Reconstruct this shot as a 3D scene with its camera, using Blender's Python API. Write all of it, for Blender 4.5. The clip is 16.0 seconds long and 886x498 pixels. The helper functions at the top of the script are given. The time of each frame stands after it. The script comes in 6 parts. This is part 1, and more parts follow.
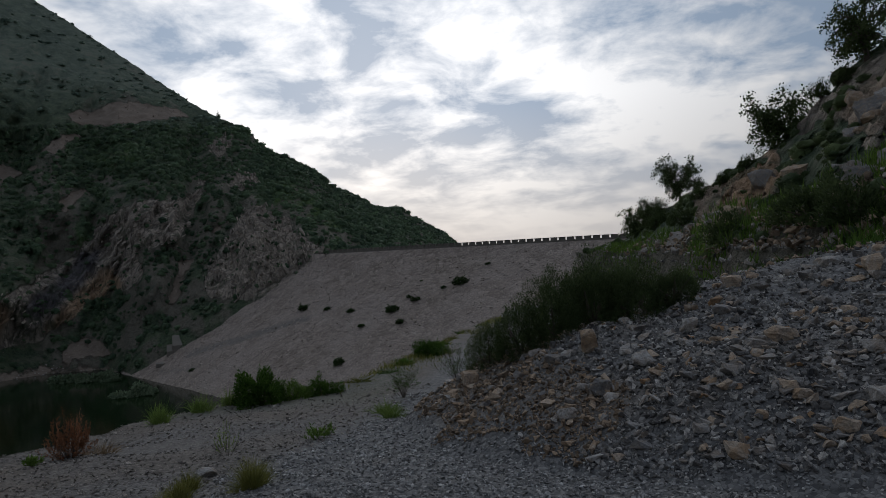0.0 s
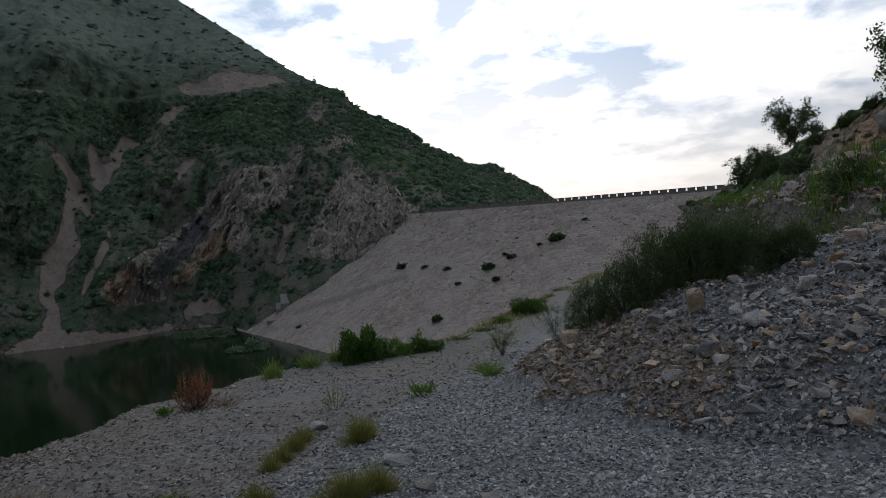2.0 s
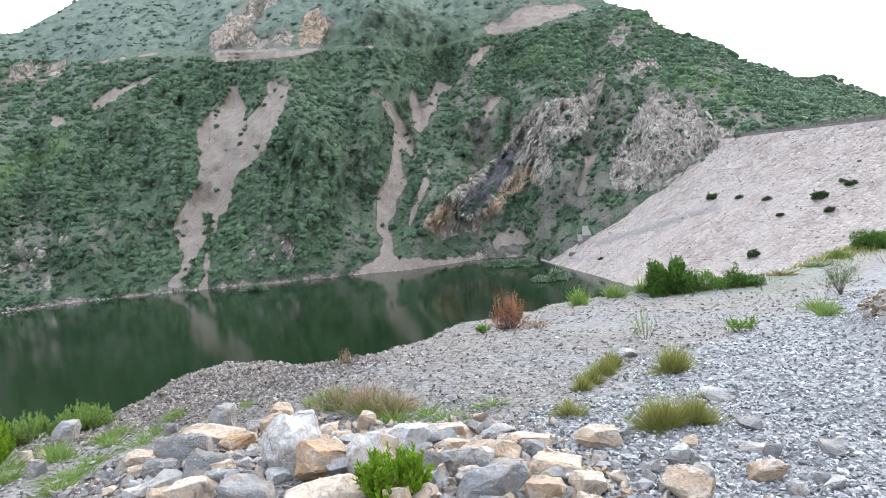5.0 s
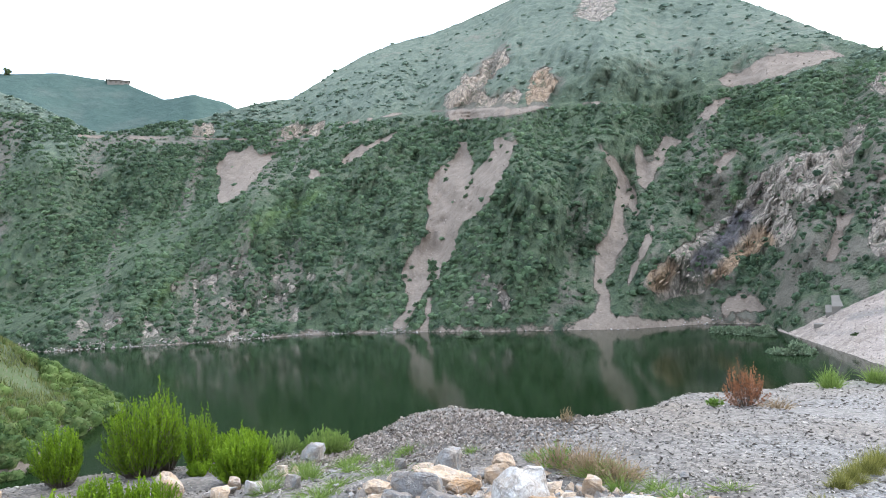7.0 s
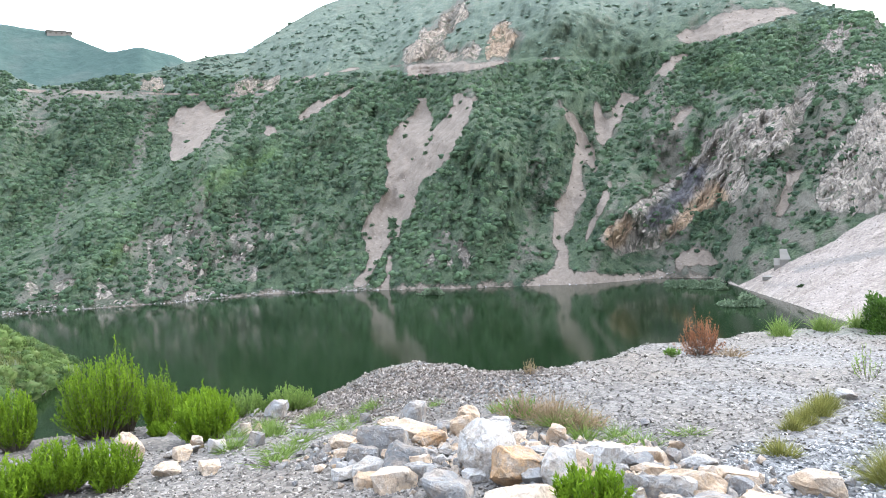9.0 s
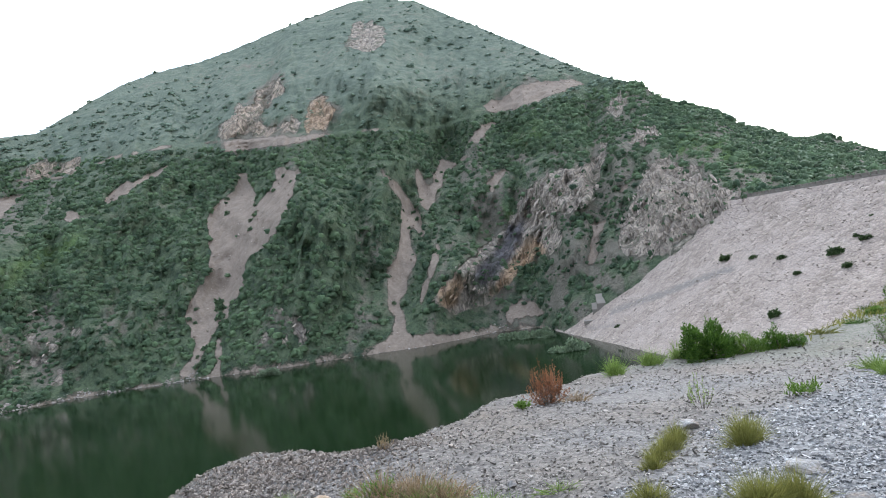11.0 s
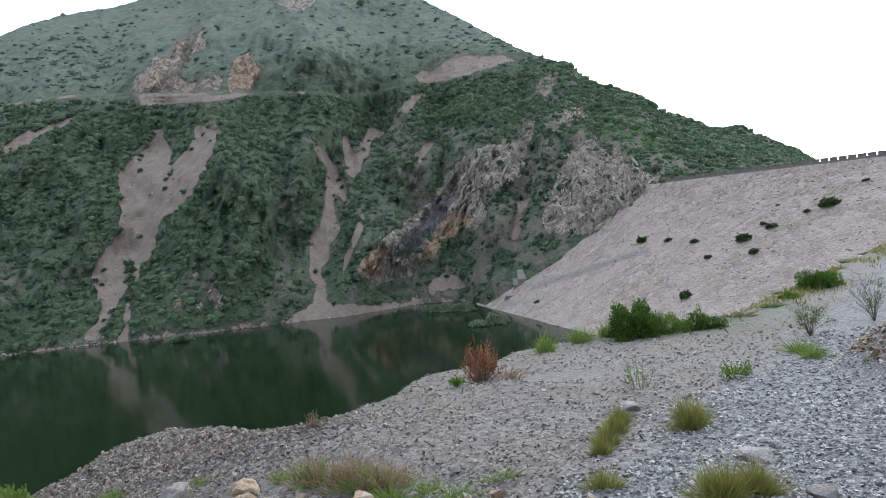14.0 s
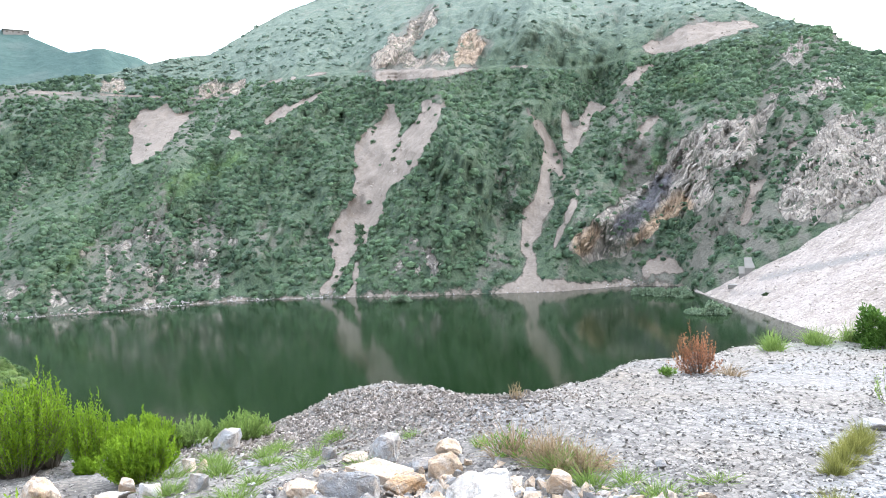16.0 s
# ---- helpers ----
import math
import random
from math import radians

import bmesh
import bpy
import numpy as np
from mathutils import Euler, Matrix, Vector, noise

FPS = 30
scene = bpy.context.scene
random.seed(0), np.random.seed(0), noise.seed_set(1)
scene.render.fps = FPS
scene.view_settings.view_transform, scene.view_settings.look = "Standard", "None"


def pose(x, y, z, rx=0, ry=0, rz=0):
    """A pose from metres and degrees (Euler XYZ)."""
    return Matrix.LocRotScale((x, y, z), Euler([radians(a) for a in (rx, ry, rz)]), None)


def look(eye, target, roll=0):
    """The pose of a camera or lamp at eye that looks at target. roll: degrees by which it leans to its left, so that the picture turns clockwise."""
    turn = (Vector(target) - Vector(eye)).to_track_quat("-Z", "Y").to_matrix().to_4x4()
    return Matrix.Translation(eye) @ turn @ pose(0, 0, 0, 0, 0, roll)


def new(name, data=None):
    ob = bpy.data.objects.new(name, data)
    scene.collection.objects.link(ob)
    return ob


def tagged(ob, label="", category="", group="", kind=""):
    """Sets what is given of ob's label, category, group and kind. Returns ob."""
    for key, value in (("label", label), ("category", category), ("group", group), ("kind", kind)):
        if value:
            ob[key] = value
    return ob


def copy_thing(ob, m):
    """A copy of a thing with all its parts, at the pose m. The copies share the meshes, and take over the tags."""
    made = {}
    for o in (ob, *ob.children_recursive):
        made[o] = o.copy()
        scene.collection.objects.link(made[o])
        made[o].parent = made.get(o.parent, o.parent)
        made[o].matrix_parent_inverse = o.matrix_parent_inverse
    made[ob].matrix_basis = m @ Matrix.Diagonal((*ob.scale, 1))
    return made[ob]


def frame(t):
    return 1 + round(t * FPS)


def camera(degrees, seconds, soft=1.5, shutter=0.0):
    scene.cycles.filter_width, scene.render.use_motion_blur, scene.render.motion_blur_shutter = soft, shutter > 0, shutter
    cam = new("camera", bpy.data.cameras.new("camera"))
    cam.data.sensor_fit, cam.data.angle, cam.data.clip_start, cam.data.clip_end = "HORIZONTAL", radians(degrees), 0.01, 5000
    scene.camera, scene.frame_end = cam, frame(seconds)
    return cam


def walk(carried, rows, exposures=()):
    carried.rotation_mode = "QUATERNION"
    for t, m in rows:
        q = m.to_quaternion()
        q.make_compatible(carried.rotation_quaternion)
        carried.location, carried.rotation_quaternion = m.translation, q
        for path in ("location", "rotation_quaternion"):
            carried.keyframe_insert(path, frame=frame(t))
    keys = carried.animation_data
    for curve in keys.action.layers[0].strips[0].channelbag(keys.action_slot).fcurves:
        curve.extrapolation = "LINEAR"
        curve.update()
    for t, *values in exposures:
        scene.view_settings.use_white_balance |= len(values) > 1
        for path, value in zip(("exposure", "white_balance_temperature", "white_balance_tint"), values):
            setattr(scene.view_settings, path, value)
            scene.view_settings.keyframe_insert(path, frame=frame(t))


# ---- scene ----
cam = camera(67.53, 16.0, soft=0.6)
PATH = [
    (0, (-0.005, 0.007, 1.604), (-0.690, 9.977, 1.952), -3.56),
    (0.5, (-0.007, 0.024, 1.607), (-0.720, 9.998, 1.637), -2.67),
    (1, (-0.022, 0.044, 1.589), (-0.920, 10.003, 1.465), -2.21),
    (1.5, (-0.025, 0.017, 1.601), (-1.306, 9.933, 1.445), -2.78),
    (2, (-0.033, 0.024, 1.649), (-2.174, 9.790, 1.457), -4.70),
    (2.5, (-0.043, 0.049, 1.592), (-2.646, 9.700, 1.320), -6.04),
    (3, (-0.077, 0.045, 1.617), (-2.957, 9.619, 1.797), -4.29),
    (3.5, (-0.086, 0.064, 1.593), (-3.549, 9.445, 1.714), -3.90),
    (4, (-0.124, 0.057, 1.586), (-4.586, 8.988, 1.006), -5.77),
    (4.5, (-0.138, 0.016, 1.576), (-5.923, 8.122, 0.672), -6.38),
    (5, (-0.146, 0.019, 1.581), (-6.335, 7.834, 0.804), -6.11),
    (5.2, (-0.147, -0.018, 1.590), (-6.660, 7.553, 1.079), -6.13),
    (7.3, (-0.141, -0.258, 1.665), (-8.593, 5.077, 1.954), -4.08),
    (7.5, (-0.129, -0.276, 1.665), (-8.617, 5.006, 1.862), -5.18),
    (8, (-0.158, -0.241, 1.650), (-8.338, 5.508, 1.431), -3.80),
    (10.3, (-0.353, -0.133, 1.613), (-7.869, 6.463, 1.556), -7.08),
    (10.5, (-0.379, -0.088, 1.624), (-7.718, 6.704, 1.697), -8.24),
    (11, (-0.637, 0.063, 1.579), (-6.831, 7.905, 1.944), -8.87),
    (11.5, (-0.830, 0.229, 1.624), (-6.393, 8.527, 2.058), -11.79),
    (12, (-0.969, 0.238, 1.599), (-6.505, 8.559, 1.953), -12.27),
    (12.5, (-1.087, 0.281, 1.605), (-6.099, 8.933, 1.750), -10.33),
    (13, (-1.131, 0.297, 1.588), (-6.116, 8.959, 1.268), -9.47),
    (13.5, (-1.121, 0.333, 1.580), (-6.202, 8.938, 1.206), -6.73),
    (14, (-1.120, 0.313, 1.601), (-6.426, 8.787, 1.386), -6.45),
    (14.5, (-1.123, 0.294, 1.622), (-6.843, 8.496, 1.602), -5.86),
    (15, (-1.151, 0.353, 1.593), (-7.705, 7.905, 1.483), -4.25),
    (15.5, (-1.180, 0.345, 1.592), (-8.380, 7.261, 1.021), -3.38),
    (16, (-1.155, 0.347, 1.610), (-8.848, 6.729, 1.293), -3.40),
]
walk(cam, [(t, look(eye, target, roll)) for t, eye, target, roll in PATH],
     [(t, e, 6180, 11) for t, e in
      [(0, -2.42), (1.0, -2.13), (2.0, -1.8), (3.0, -1.38), (3.5, -1.45), (4.0, -0.86), (4.5, 0.28), (5.0, 1.0),
       (7.3, 0.97), (8.2, 1.34), (10.3, 1.28), (10.6, 0.88), (11.0, 0.5), (11.5, 0.22), (12.5, -0.1), (13.5, 0.08), (14.5, 0.24), (15.0, 0.62), (15.5, 1.2), (16.0, 1.55)]])

# ---- sky and light ----
SUN_AZ, SUN_EL = 10.0, 17.0          # degrees left of +y, degrees up
sun_dir = Vector((-math.sin(radians(SUN_AZ)) * math.cos(radians(SUN_EL)), math.cos(radians(SUN_AZ)) * math.cos(radians(SUN_EL)), math.sin(radians(SUN_EL))))


class Nodes:
    """Small helper for node trees."""

    def __init__(self, tree):
        self.tree = tree
        tree.nodes.clear()

    def add(self, kind, inputs=None, **props):
        n = self.tree.nodes.new(kind)
        for k, v in props.items():
            setattr(n, k, v)
        for k, v in (inputs or {}).items():
            self.put(n.inputs[k], v)
        return n

    def put(self, socket, v):
        if isinstance(v, bpy.types.NodeSocket):
            self.tree.links.new(v, socket)
        elif v is not None:
            socket.default_value = v

    def math(self, op, a, b=None, c=None, clamp=False):
        n = self.add("ShaderNodeMath", operation=op, use_clamp=clamp)
        for s, v in zip(n.inputs, (a, b, c)):
            self.put(s, v)
        return n.outputs[0]

    def mix(self, fac, a, b, blend="MIX"):
        n = self.add("ShaderNodeMix", data_type="RGBA", blend_type=blend)
        n.clamp_factor = True
        for i, v in ((0, fac), (6, a), (7, b)):
            if isinstance(v, tuple) and len(v) == 3:
                v = (*v, 1)
            self.put(n.inputs[i], v)
        return n.outputs[2]

    def noise(self, vec, scale, detail=4, rough=0.55, dist=0.0, colour=False):
        n = self.add("ShaderNodeTexNoise", {"Vector": vec, "Scale": scale, "Detail": detail, "Roughness": rough, "Distortion": dist})
        return n.outputs[1 if colour else 0]

    def ramp(self, fac, a, b, lo=0.0, hi=1.0):
        n = self.add("ShaderNodeMapRange", {0: fac, 1: a, 2: b, 3: lo, 4: hi})
        n.clamp = True
        return n.outputs[0]


world = bpy.data.worlds.new("overcast_sky")
scene.world = world
world.use_nodes = True
w = Nodes(world.node_tree)
coord = w.add("ShaderNodeTexCoord").outputs["Generated"]
sky = w.add("ShaderNodeTexSky", sky_type="NISHITA", sun_disc=False, sun_elevation=radians(SUN_EL), sun_rotation=radians(-SUN_AZ), air_density=1.2, dust_density=3.0)
sep = w.add("ShaderNodeSeparateXYZ", {0: coord})
# cloud patches, flattened towards the horizon
up = w.math("ADD", w.math("MAXIMUM", sep.outputs[2], 0.0), 0.22)
sheet = w.add("ShaderNodeCombineXYZ", {0: w.math("DIVIDE", sep.outputs[0], up), 1: w.math("DIVIDE", sep.outputs[1], up), 2: 3.7}).outputs[0]
big = w.noise(sheet, 1.6, 2, 0.5, 0.0)
small = w.noise(sheet, 4.2, 7, 0.6, 0.25)
cover = w.math("ADD", w.math("MULTIPLY", big, 0.4), w.math("MULTIPLY", small, 0.6))
dot = w.add("ShaderNodeVectorMath", {0: coord, 1: tuple(sun_dir)}, operation="DOT_PRODUCT").outputs["Value"]
glow = w.math("POWER", w.math("MAXIMUM", dot, 0.0), 7.0)
thin = w.ramp(cover, 0.425, 0.59)
bright = w.math("ADD", w.math("MULTIPLY", glow, 5.0), 2.6)
dim = w.math("ADD", w.math("MULTIPLY", glow, 1.5), 2.1)
haze_l = w.math("ADD", w.math("MULTIPLY", glow, 2.6), 1.8)
light_cloud = w.mix(1.0, (1.0, 0.985, 0.96), w.add("ShaderNodeCombineColor", {0: bright, 1: bright, 2: bright}).outputs[0], "MULTIPLY")
dark_cloud = w.mix(1.0, (0.57, 0.725, 0.93), w.add("ShaderNodeCombineColor", {0: dim, 1: dim, 2: dim}).outputs[0], "MULTIPLY")
low = w.ramp(sep.outputs[2], 0.04, 0.24, 0.85, 0.0)
clouds = w.mix(thin, light_cloud, dark_cloud)
clouds = w.mix(low, clouds, w.mix(1.0, (1.0, 0.94, 0.88), w.add("ShaderNodeCombineColor", {0: haze_l, 1: haze_l, 2: haze_l}).outputs[0], "MULTIPLY"))
sky_part = w.mix(1.0, sky.outputs[0], (0.10, 0.10, 0.10), "MULTIPLY")
far_side = w.mix(w.ramp(dot, -0.7, 0.5), (0.58, 0.62, 0.70), (1.0, 1.0, 1.0))      # bluer away from the sun
clouds = w.mix(1.0, clouds, far_side, "MULTIPLY")
whole = w.mix(0.85, sky_part, clouds)
bg = w.add("ShaderNodeBackground", {0: whole, 1: 1.0})
w.tree.links.new(bg.outputs[0], w.add("ShaderNodeOutputWorld").inputs[0])

sun = new("sun", bpy.data.lights.new("sun", "SUN"))
sun.data.energy, sun.data.angle, sun.data.color = 1.2, radians(25), (1.0, 0.97, 0.93)
sun.matrix_world = look(sun_dir * 200, (0, 0, 0))

# ---- materials ----
def material(name):
    m = bpy.data.materials.new(name)
    m.use_nodes = True
    n = Nodes(m.node_tree)
    return m, n


def finish(n, colour, rough=0.9, bump=None, strength=0.5, distance=0.02, spec=0.3, **more):
    b = n.add("ShaderNodeBsdfPrincipled")
    n.put(b.inputs["Base Color"], (*colour, 1) if isinstance(colour, tuple) and len(colour) == 3 else colour)
    n.put(b.inputs["Roughness"], rough)
    n.put(b.inputs["Specular IOR Level"], spec)
    for k, v in more.items():
        n.put(b.inputs[k], v)
    if bump is not None:
        n.put(b.inputs["Normal"], n.add("ShaderNodeBump", {"Height": bump, "Strength": strength, "Distance": distance}).outputs[0])
    n.tree.links.new(b.outputs[0], n.add("ShaderNodeOutputMaterial").inputs[0])


def place(n):
    return n.add("ShaderNodeNewGeometry").outputs["Position"]


def attr(n, name):
    return n.add("ShaderNodeAttribute", attribute_name=name).outputs["Fac"]


def stone_cells(n, pos, scale):
    v = n.add("ShaderNodeTexVoronoi", {"Vector": pos, "Scale": scale})
    e = n.add("ShaderNodeTexVoronoi", {"Vector": pos, "Scale": scale}, feature="DISTANCE_TO_EDGE")
    return v.outputs["Color"], e.outputs["Distance"]


def mat_gravel():
    m, n = material("gravel_ground")
    p = place(n)
    c1, e1 = stone_cells(n, p, 22.0)
    c2, e2 = stone_cells(n, p, 9.0)
    big = n.noise(p, 0.5, 5, 0.6)
    fine = n.noise(p, 60, 3, 0.6)
    tone = n.add("ShaderNodeSeparateColor", {0: c1}).outputs[0]
    grey = n.mix(tone, (0.07, 0.07, 0.072), (0.24, 0.236, 0.23))
    brown = n.mix(tone, (0.078, 0.062, 0.048), (0.19, 0.155, 0.121))
    col = n.mix(n.math("MAXIMUM", attr(n, "earth"), n.ramp(big, 0.56, 0.75, 0, 0.5)), grey, brown)
    col = n.mix(n.ramp(e1, 0.0, 0.12, 0.55, 0.0), col, (0.07, 0.068, 0.066))
    col = n.mix(n.math("MULTIPLY", attr(n, "green"), n.ramp(n.noise(p, 5, 4), 0.30, 0.50)), col, (0.055, 0.082, 0.026))
    h = n.math("ADD", n.math("MULTIPLY", n.math("MINIMUM", e1, 0.3), 0.8), n.math("ADD", n.math("MULTIPLY", n.math("MINIMUM", e2, 0.3), 1.2), n.math("MULTIPLY", fine, 0.25)))
    finish(n, col, 0.9, h, 0.6, 0.02)
    return m


def mat_hill():
    m, n = material("hillside_soil_and_rock")
    p = place(n)
    big = n.noise(p, 0.035, 6, 0.6)
    mid = n.noise(p, 0.35, 6, 0.65)
    fine = n.noise(p, 2.2, 5, 0.7)
    # grass pales with height; its grey-blue cast puts aerial haze into the colour
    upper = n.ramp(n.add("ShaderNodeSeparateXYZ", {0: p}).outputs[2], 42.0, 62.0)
    tuft = n.ramp(n.math("ADD", n.math("MULTIPLY", mid, 0.55), n.math("MULTIPLY", fine, 0.45)), 0.38, 0.62)
    green = n.mix(tuft, (0.034, 0.054, 0.036), (0.12, 0.155, 0.088))
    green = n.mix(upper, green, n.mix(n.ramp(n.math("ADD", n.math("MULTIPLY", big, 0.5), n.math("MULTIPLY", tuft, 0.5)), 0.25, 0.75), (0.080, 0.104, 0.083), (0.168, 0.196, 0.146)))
    green = n.mix(n.math("MULTIPLY", attr(n, "lush"), 0.8), green, n.mix(tuft, (0.045, 0.085, 0.028), (0.115, 0.18, 0.058)))
    earth = n.mix(fine, (0.075, 0.07, 0.058), (0.245, 0.22, 0.18))
    thin = n.math("ADD", n.math("MULTIPLY", attr(n, "dry"), 0.26), n.math("ADD", n.math("MULTIPLY", big, 0.45), n.math("MULTIPLY", mid, 0.55)))
    col = n.mix(n.ramp(thin, 0.545, 0.68, 0.0, 0.9), green, earth)
    slab = n.add("ShaderNodeMapping", {"Vector": p, "Rotation": (0.5, 0.6, 0.3), "Scale": (0.3, 0.3, 0.07)}).outputs[0]
    strata = n.noise(slab, 1.6, 6, 0.7, 0.1)
    rock = n.mix(n.ramp(strata, 0.32, 0.66), (0.15, 0.132, 0.112), (0.57, 0.487, 0.40))
    rock = n.mix(n.ramp(fine, 0.4, 0.7, 0.0, 0.6), rock, (0.20, 0.172, 0.15))
    rock = n.mix(attr(n, "tan"), rock, n.mix(n.ramp(strata, 0.3, 0.7), (0.22, 0.145, 0.09), (0.55, 0.385, 0.25)))
    rock = n.mix(attr(n, "slate"), rock, n.mix(fine, (0.075, 0.072, 0.08), (0.20, 0.185, 0.19)))
    crack = n.add("ShaderNodeTexVoronoi", {"Vector": slab, "Scale": 1.4}, feature="DISTANCE_TO_EDGE").outputs["Distance"]
    rock = n.mix(n.ramp(crack, 0.0, 0.07, 0.6, 0.0), rock, (0.045, 0.042, 0.038))
    rock = n.mix(n.math("MULTIPLY", n.ramp(mid, 0.52, 0.60), 0.6), rock, (0.055, 0.075, 0.042))        # scrub in the cracks
    edge = n.math("ADD", n.math("MULTIPLY", mid, 0.9), -0.45)
    rk = n.ramp(n.math("ADD", attr(n, "rock"), edge), 0.42, 0.58)
    col = n.mix(rk, col, rock)
    run = n.add("ShaderNodeMapping", {"Vector": p, "Scale": (1.0, 1.0, 0.12)}).outputs[0]
    flow = n.noise(run, 0.45, 5, 0.65, 0.3)
    scree = n.mix(n.ramp(n.math("ADD", n.math("MULTIPLY", fine, 0.55), n.math("MULTIPLY", flow, 0.45)), 0.22, 0.75), (0.088, 0.071, 0.057), (0.30, 0.244, 0.198))
    sc = n.ramp(n.math("ADD", attr(n, "scree"), n.math("ADD", n.math("MULTIPLY", edge, 0.6), n.math("MULTIPLY", n.math("ADD", fine, -0.5), 0.7))), 0.40, 0.56)
    col = n.mix(sc, col, scree)
    h = n.math("ADD", n.math("MULTIPLY", mid, n.ramp(upper, 0, 1, 1.5, 0.7)), n.math("ADD", n.math("MULTIPLY", fine, n.ramp(upper, 0, 1, 0.5, 0.15)),
               n.math("MULTIPLY", rk, n.math("ADD", n.math("MULTIPLY", strata, 1.2), n.math("MULTIPLY", n.math("MINIMUM", crack, 0.25), 2.0)))))
    h = n.math("MULTIPLY", h, n.ramp(sc, 0, 1, 1.0, 0.3))
    finish(n, col, 0.95, h, 0.9, 1.3, spec=0.15)
    return m


def mat_dam():
    m, n = material("dam_riprap")
    p = place(n)
    c1, e1 = stone_cells(n, p, 3.0)
    c2, e2 = stone_cells(n, p, 1.1)
    tone = n.add("ShaderNodeSeparateColor", {0: c1}).outputs[0]
    tone2 = n.add("ShaderNodeSeparateColor", {0: c2}).outputs[1]
    big = n.noise(p, 0.12, 5, 0.6)
    col = n.mix(n.math("MULTIPLY", n.math("ADD", tone, tone2), 0.5), (0.165, 0.132, 0.110), (0.40, 0.335, 0.285))
    col = n.mix(n.ramp(big, 0.4, 0.65, 0, 0.6), col, (0.36, 0.305, 0.27))
    col = n.mix(attr(n, "streak"), col, (0.20, 0.18, 0.165))
    col = n.mix(n.ramp(e1, 0, 0.10, 0.55, 0), col, (0.13, 0.115, 0.105))
    h = n.math("ADD", n.math("MINIMUM", e1, 0.3), n.math("MINIMUM", e2, 0.35))
    finish(n, col, 0.92, h, 0.6, 0.15, spec=0.2)
    return m


def mat_water():
    m, n = material("green_reservoir_water")
    p = place(n)
    rip = n.math("ADD", n.noise(p, 1.3, 3, 0.5), n.math("MULTIPLY", n.noise(p, 0.2, 2), 2.0))
    col = n.mix(n.noise(p, 0.05, 3), (0.004, 0.0110, 0.0035), (0.007, 0.0172, 0.005))
    finish(n, col, 0.09, rip, 0.05, 0.05, spec=0.32, IOR=1.33)
    return m


def mat_rock(name, a, b, c, skew=1.0, patch=0.8):
    """Broken stone: tones from a to b by the piece (more of a with a high skew), patches and stains of c."""
    m, n = material(name)
    ob = n.add("ShaderNodeTexCoord").outputs["Object"]
    rnd = n.add("ShaderNodeObjectInfo").outputs["Random"]
    isl = n.add("ShaderNodeNewGeometry").outputs["Random Per Island"]
    p = place(n)
    f1, f2 = n.noise(p, 3.5, 6, 0.65, 0.4), n.noise(p, 38, 5, 0.7)
    col = n.mix(n.math("POWER", n.math("FRACT", n.math("ADD", rnd, isl)), skew), a, b)
    col = n.mix(n.ramp(n.noise(p, 7.0, 5, 0.7, 0.6), 0.44, 0.62, 0, patch), col, c)
    col = n.mix(n.ramp(f2, 0.35, 0.7, 0.35, 0.0), col, (0.06, 0.058, 0.055))
    col = n.mix(n.ramp(n.noise(p, 14, 4, 0.7, 0.8), 0.50, 0.68, 0, 0.8 * patch), col, (0.15, 0.12, 0.095))
    vein = n.ramp(n.noise(p, 9, 4, 0.7, 1.5), 0.62, 0.66)
    col = n.mix(n.math("MULTIPLY", vein, 0.35), col, (0.6, 0.57, 0.53))
    finish(n, col, 0.88, n.math("ADD", f1, n.math("MULTIPLY", f2, 0.45)), 0.9, 0.05, spec=0.25)
    return m


def mat_leaf(name, a, b, dry=(0.16, 0.14, 0.05), part=0.0, gloss=0.6):
    """Leaves between two greens: by the plant (the tone attribute), and a little by the leaf."""
    m, n = material(name)
    isl = n.add("ShaderNodeNewGeometry").outputs["Random Per Island"]
    p = place(n)
    k = n.math("ADD", n.math("MULTIPLY", attr(n, "tone"), 0.75), n.math("MULTIPLY", isl, 0.25))
    col = n.mix(k, a, b)
    col = n.mix(n.ramp(n.noise(p, 1.1, 3), 0.5, 0.7, 0, part), col, dry)
    b = n.add("ShaderNodeBsdfPrincipled", {"Base Color": col, "Roughness": gloss, "Specular IOR Level": 0.1})
    t = n.add("ShaderNodeBsdfTranslucent", {"Color": col})
    x = n.add("ShaderNodeMixShader", {0: 0.35, 1: b.outputs[0], 2: t.outputs[0]})
    n.tree.links.new(x.outputs[0], n.add("ShaderNodeOutputMaterial").inputs[0])
    return m


def mat_bark():
    m, n = material("bark")
    p = place(n)
    f = n.noise(p, 18, 5, 0.65, 0.5)
    finish(n, n.mix(f, (0.06, 0.048, 0.036), (0.15, 0.125, 0.10)), 0.95, f, 0.6, 0.02)
    return m


def mat_concrete():
    m, n = material("weathered_concrete")
    p = place(n)
    f, g = n.noise(p, 1.2, 6, 0.65), n.noise(p, 22, 4, 0.6)
    col = n.mix(f, (0.12, 0.108, 0.092), (0.23, 0.207, 0.178))
    finish(n, n.mix(n.ramp(g, 0.4, 0.7, 0, 0.4), col, (0.165, 0.152, 0.135)), 0.9, g, 0.4, 0.02)
    return m


GRAVEL, HILL, DAM, WATER, CONCRETE, BARK = mat_gravel(), mat_hill(), mat_dam(), mat_water(), mat_concrete(), mat_bark()
# hill leaves: greens blued and low in contrast to carry haze, upland ones palest
SHRUB = mat_leaf("hazed_hill_shrub_leaves", (0.040, 0.072, 0.046), (0.17, 0.25, 0.132), (0.19, 0.195, 0.135), 0.25)
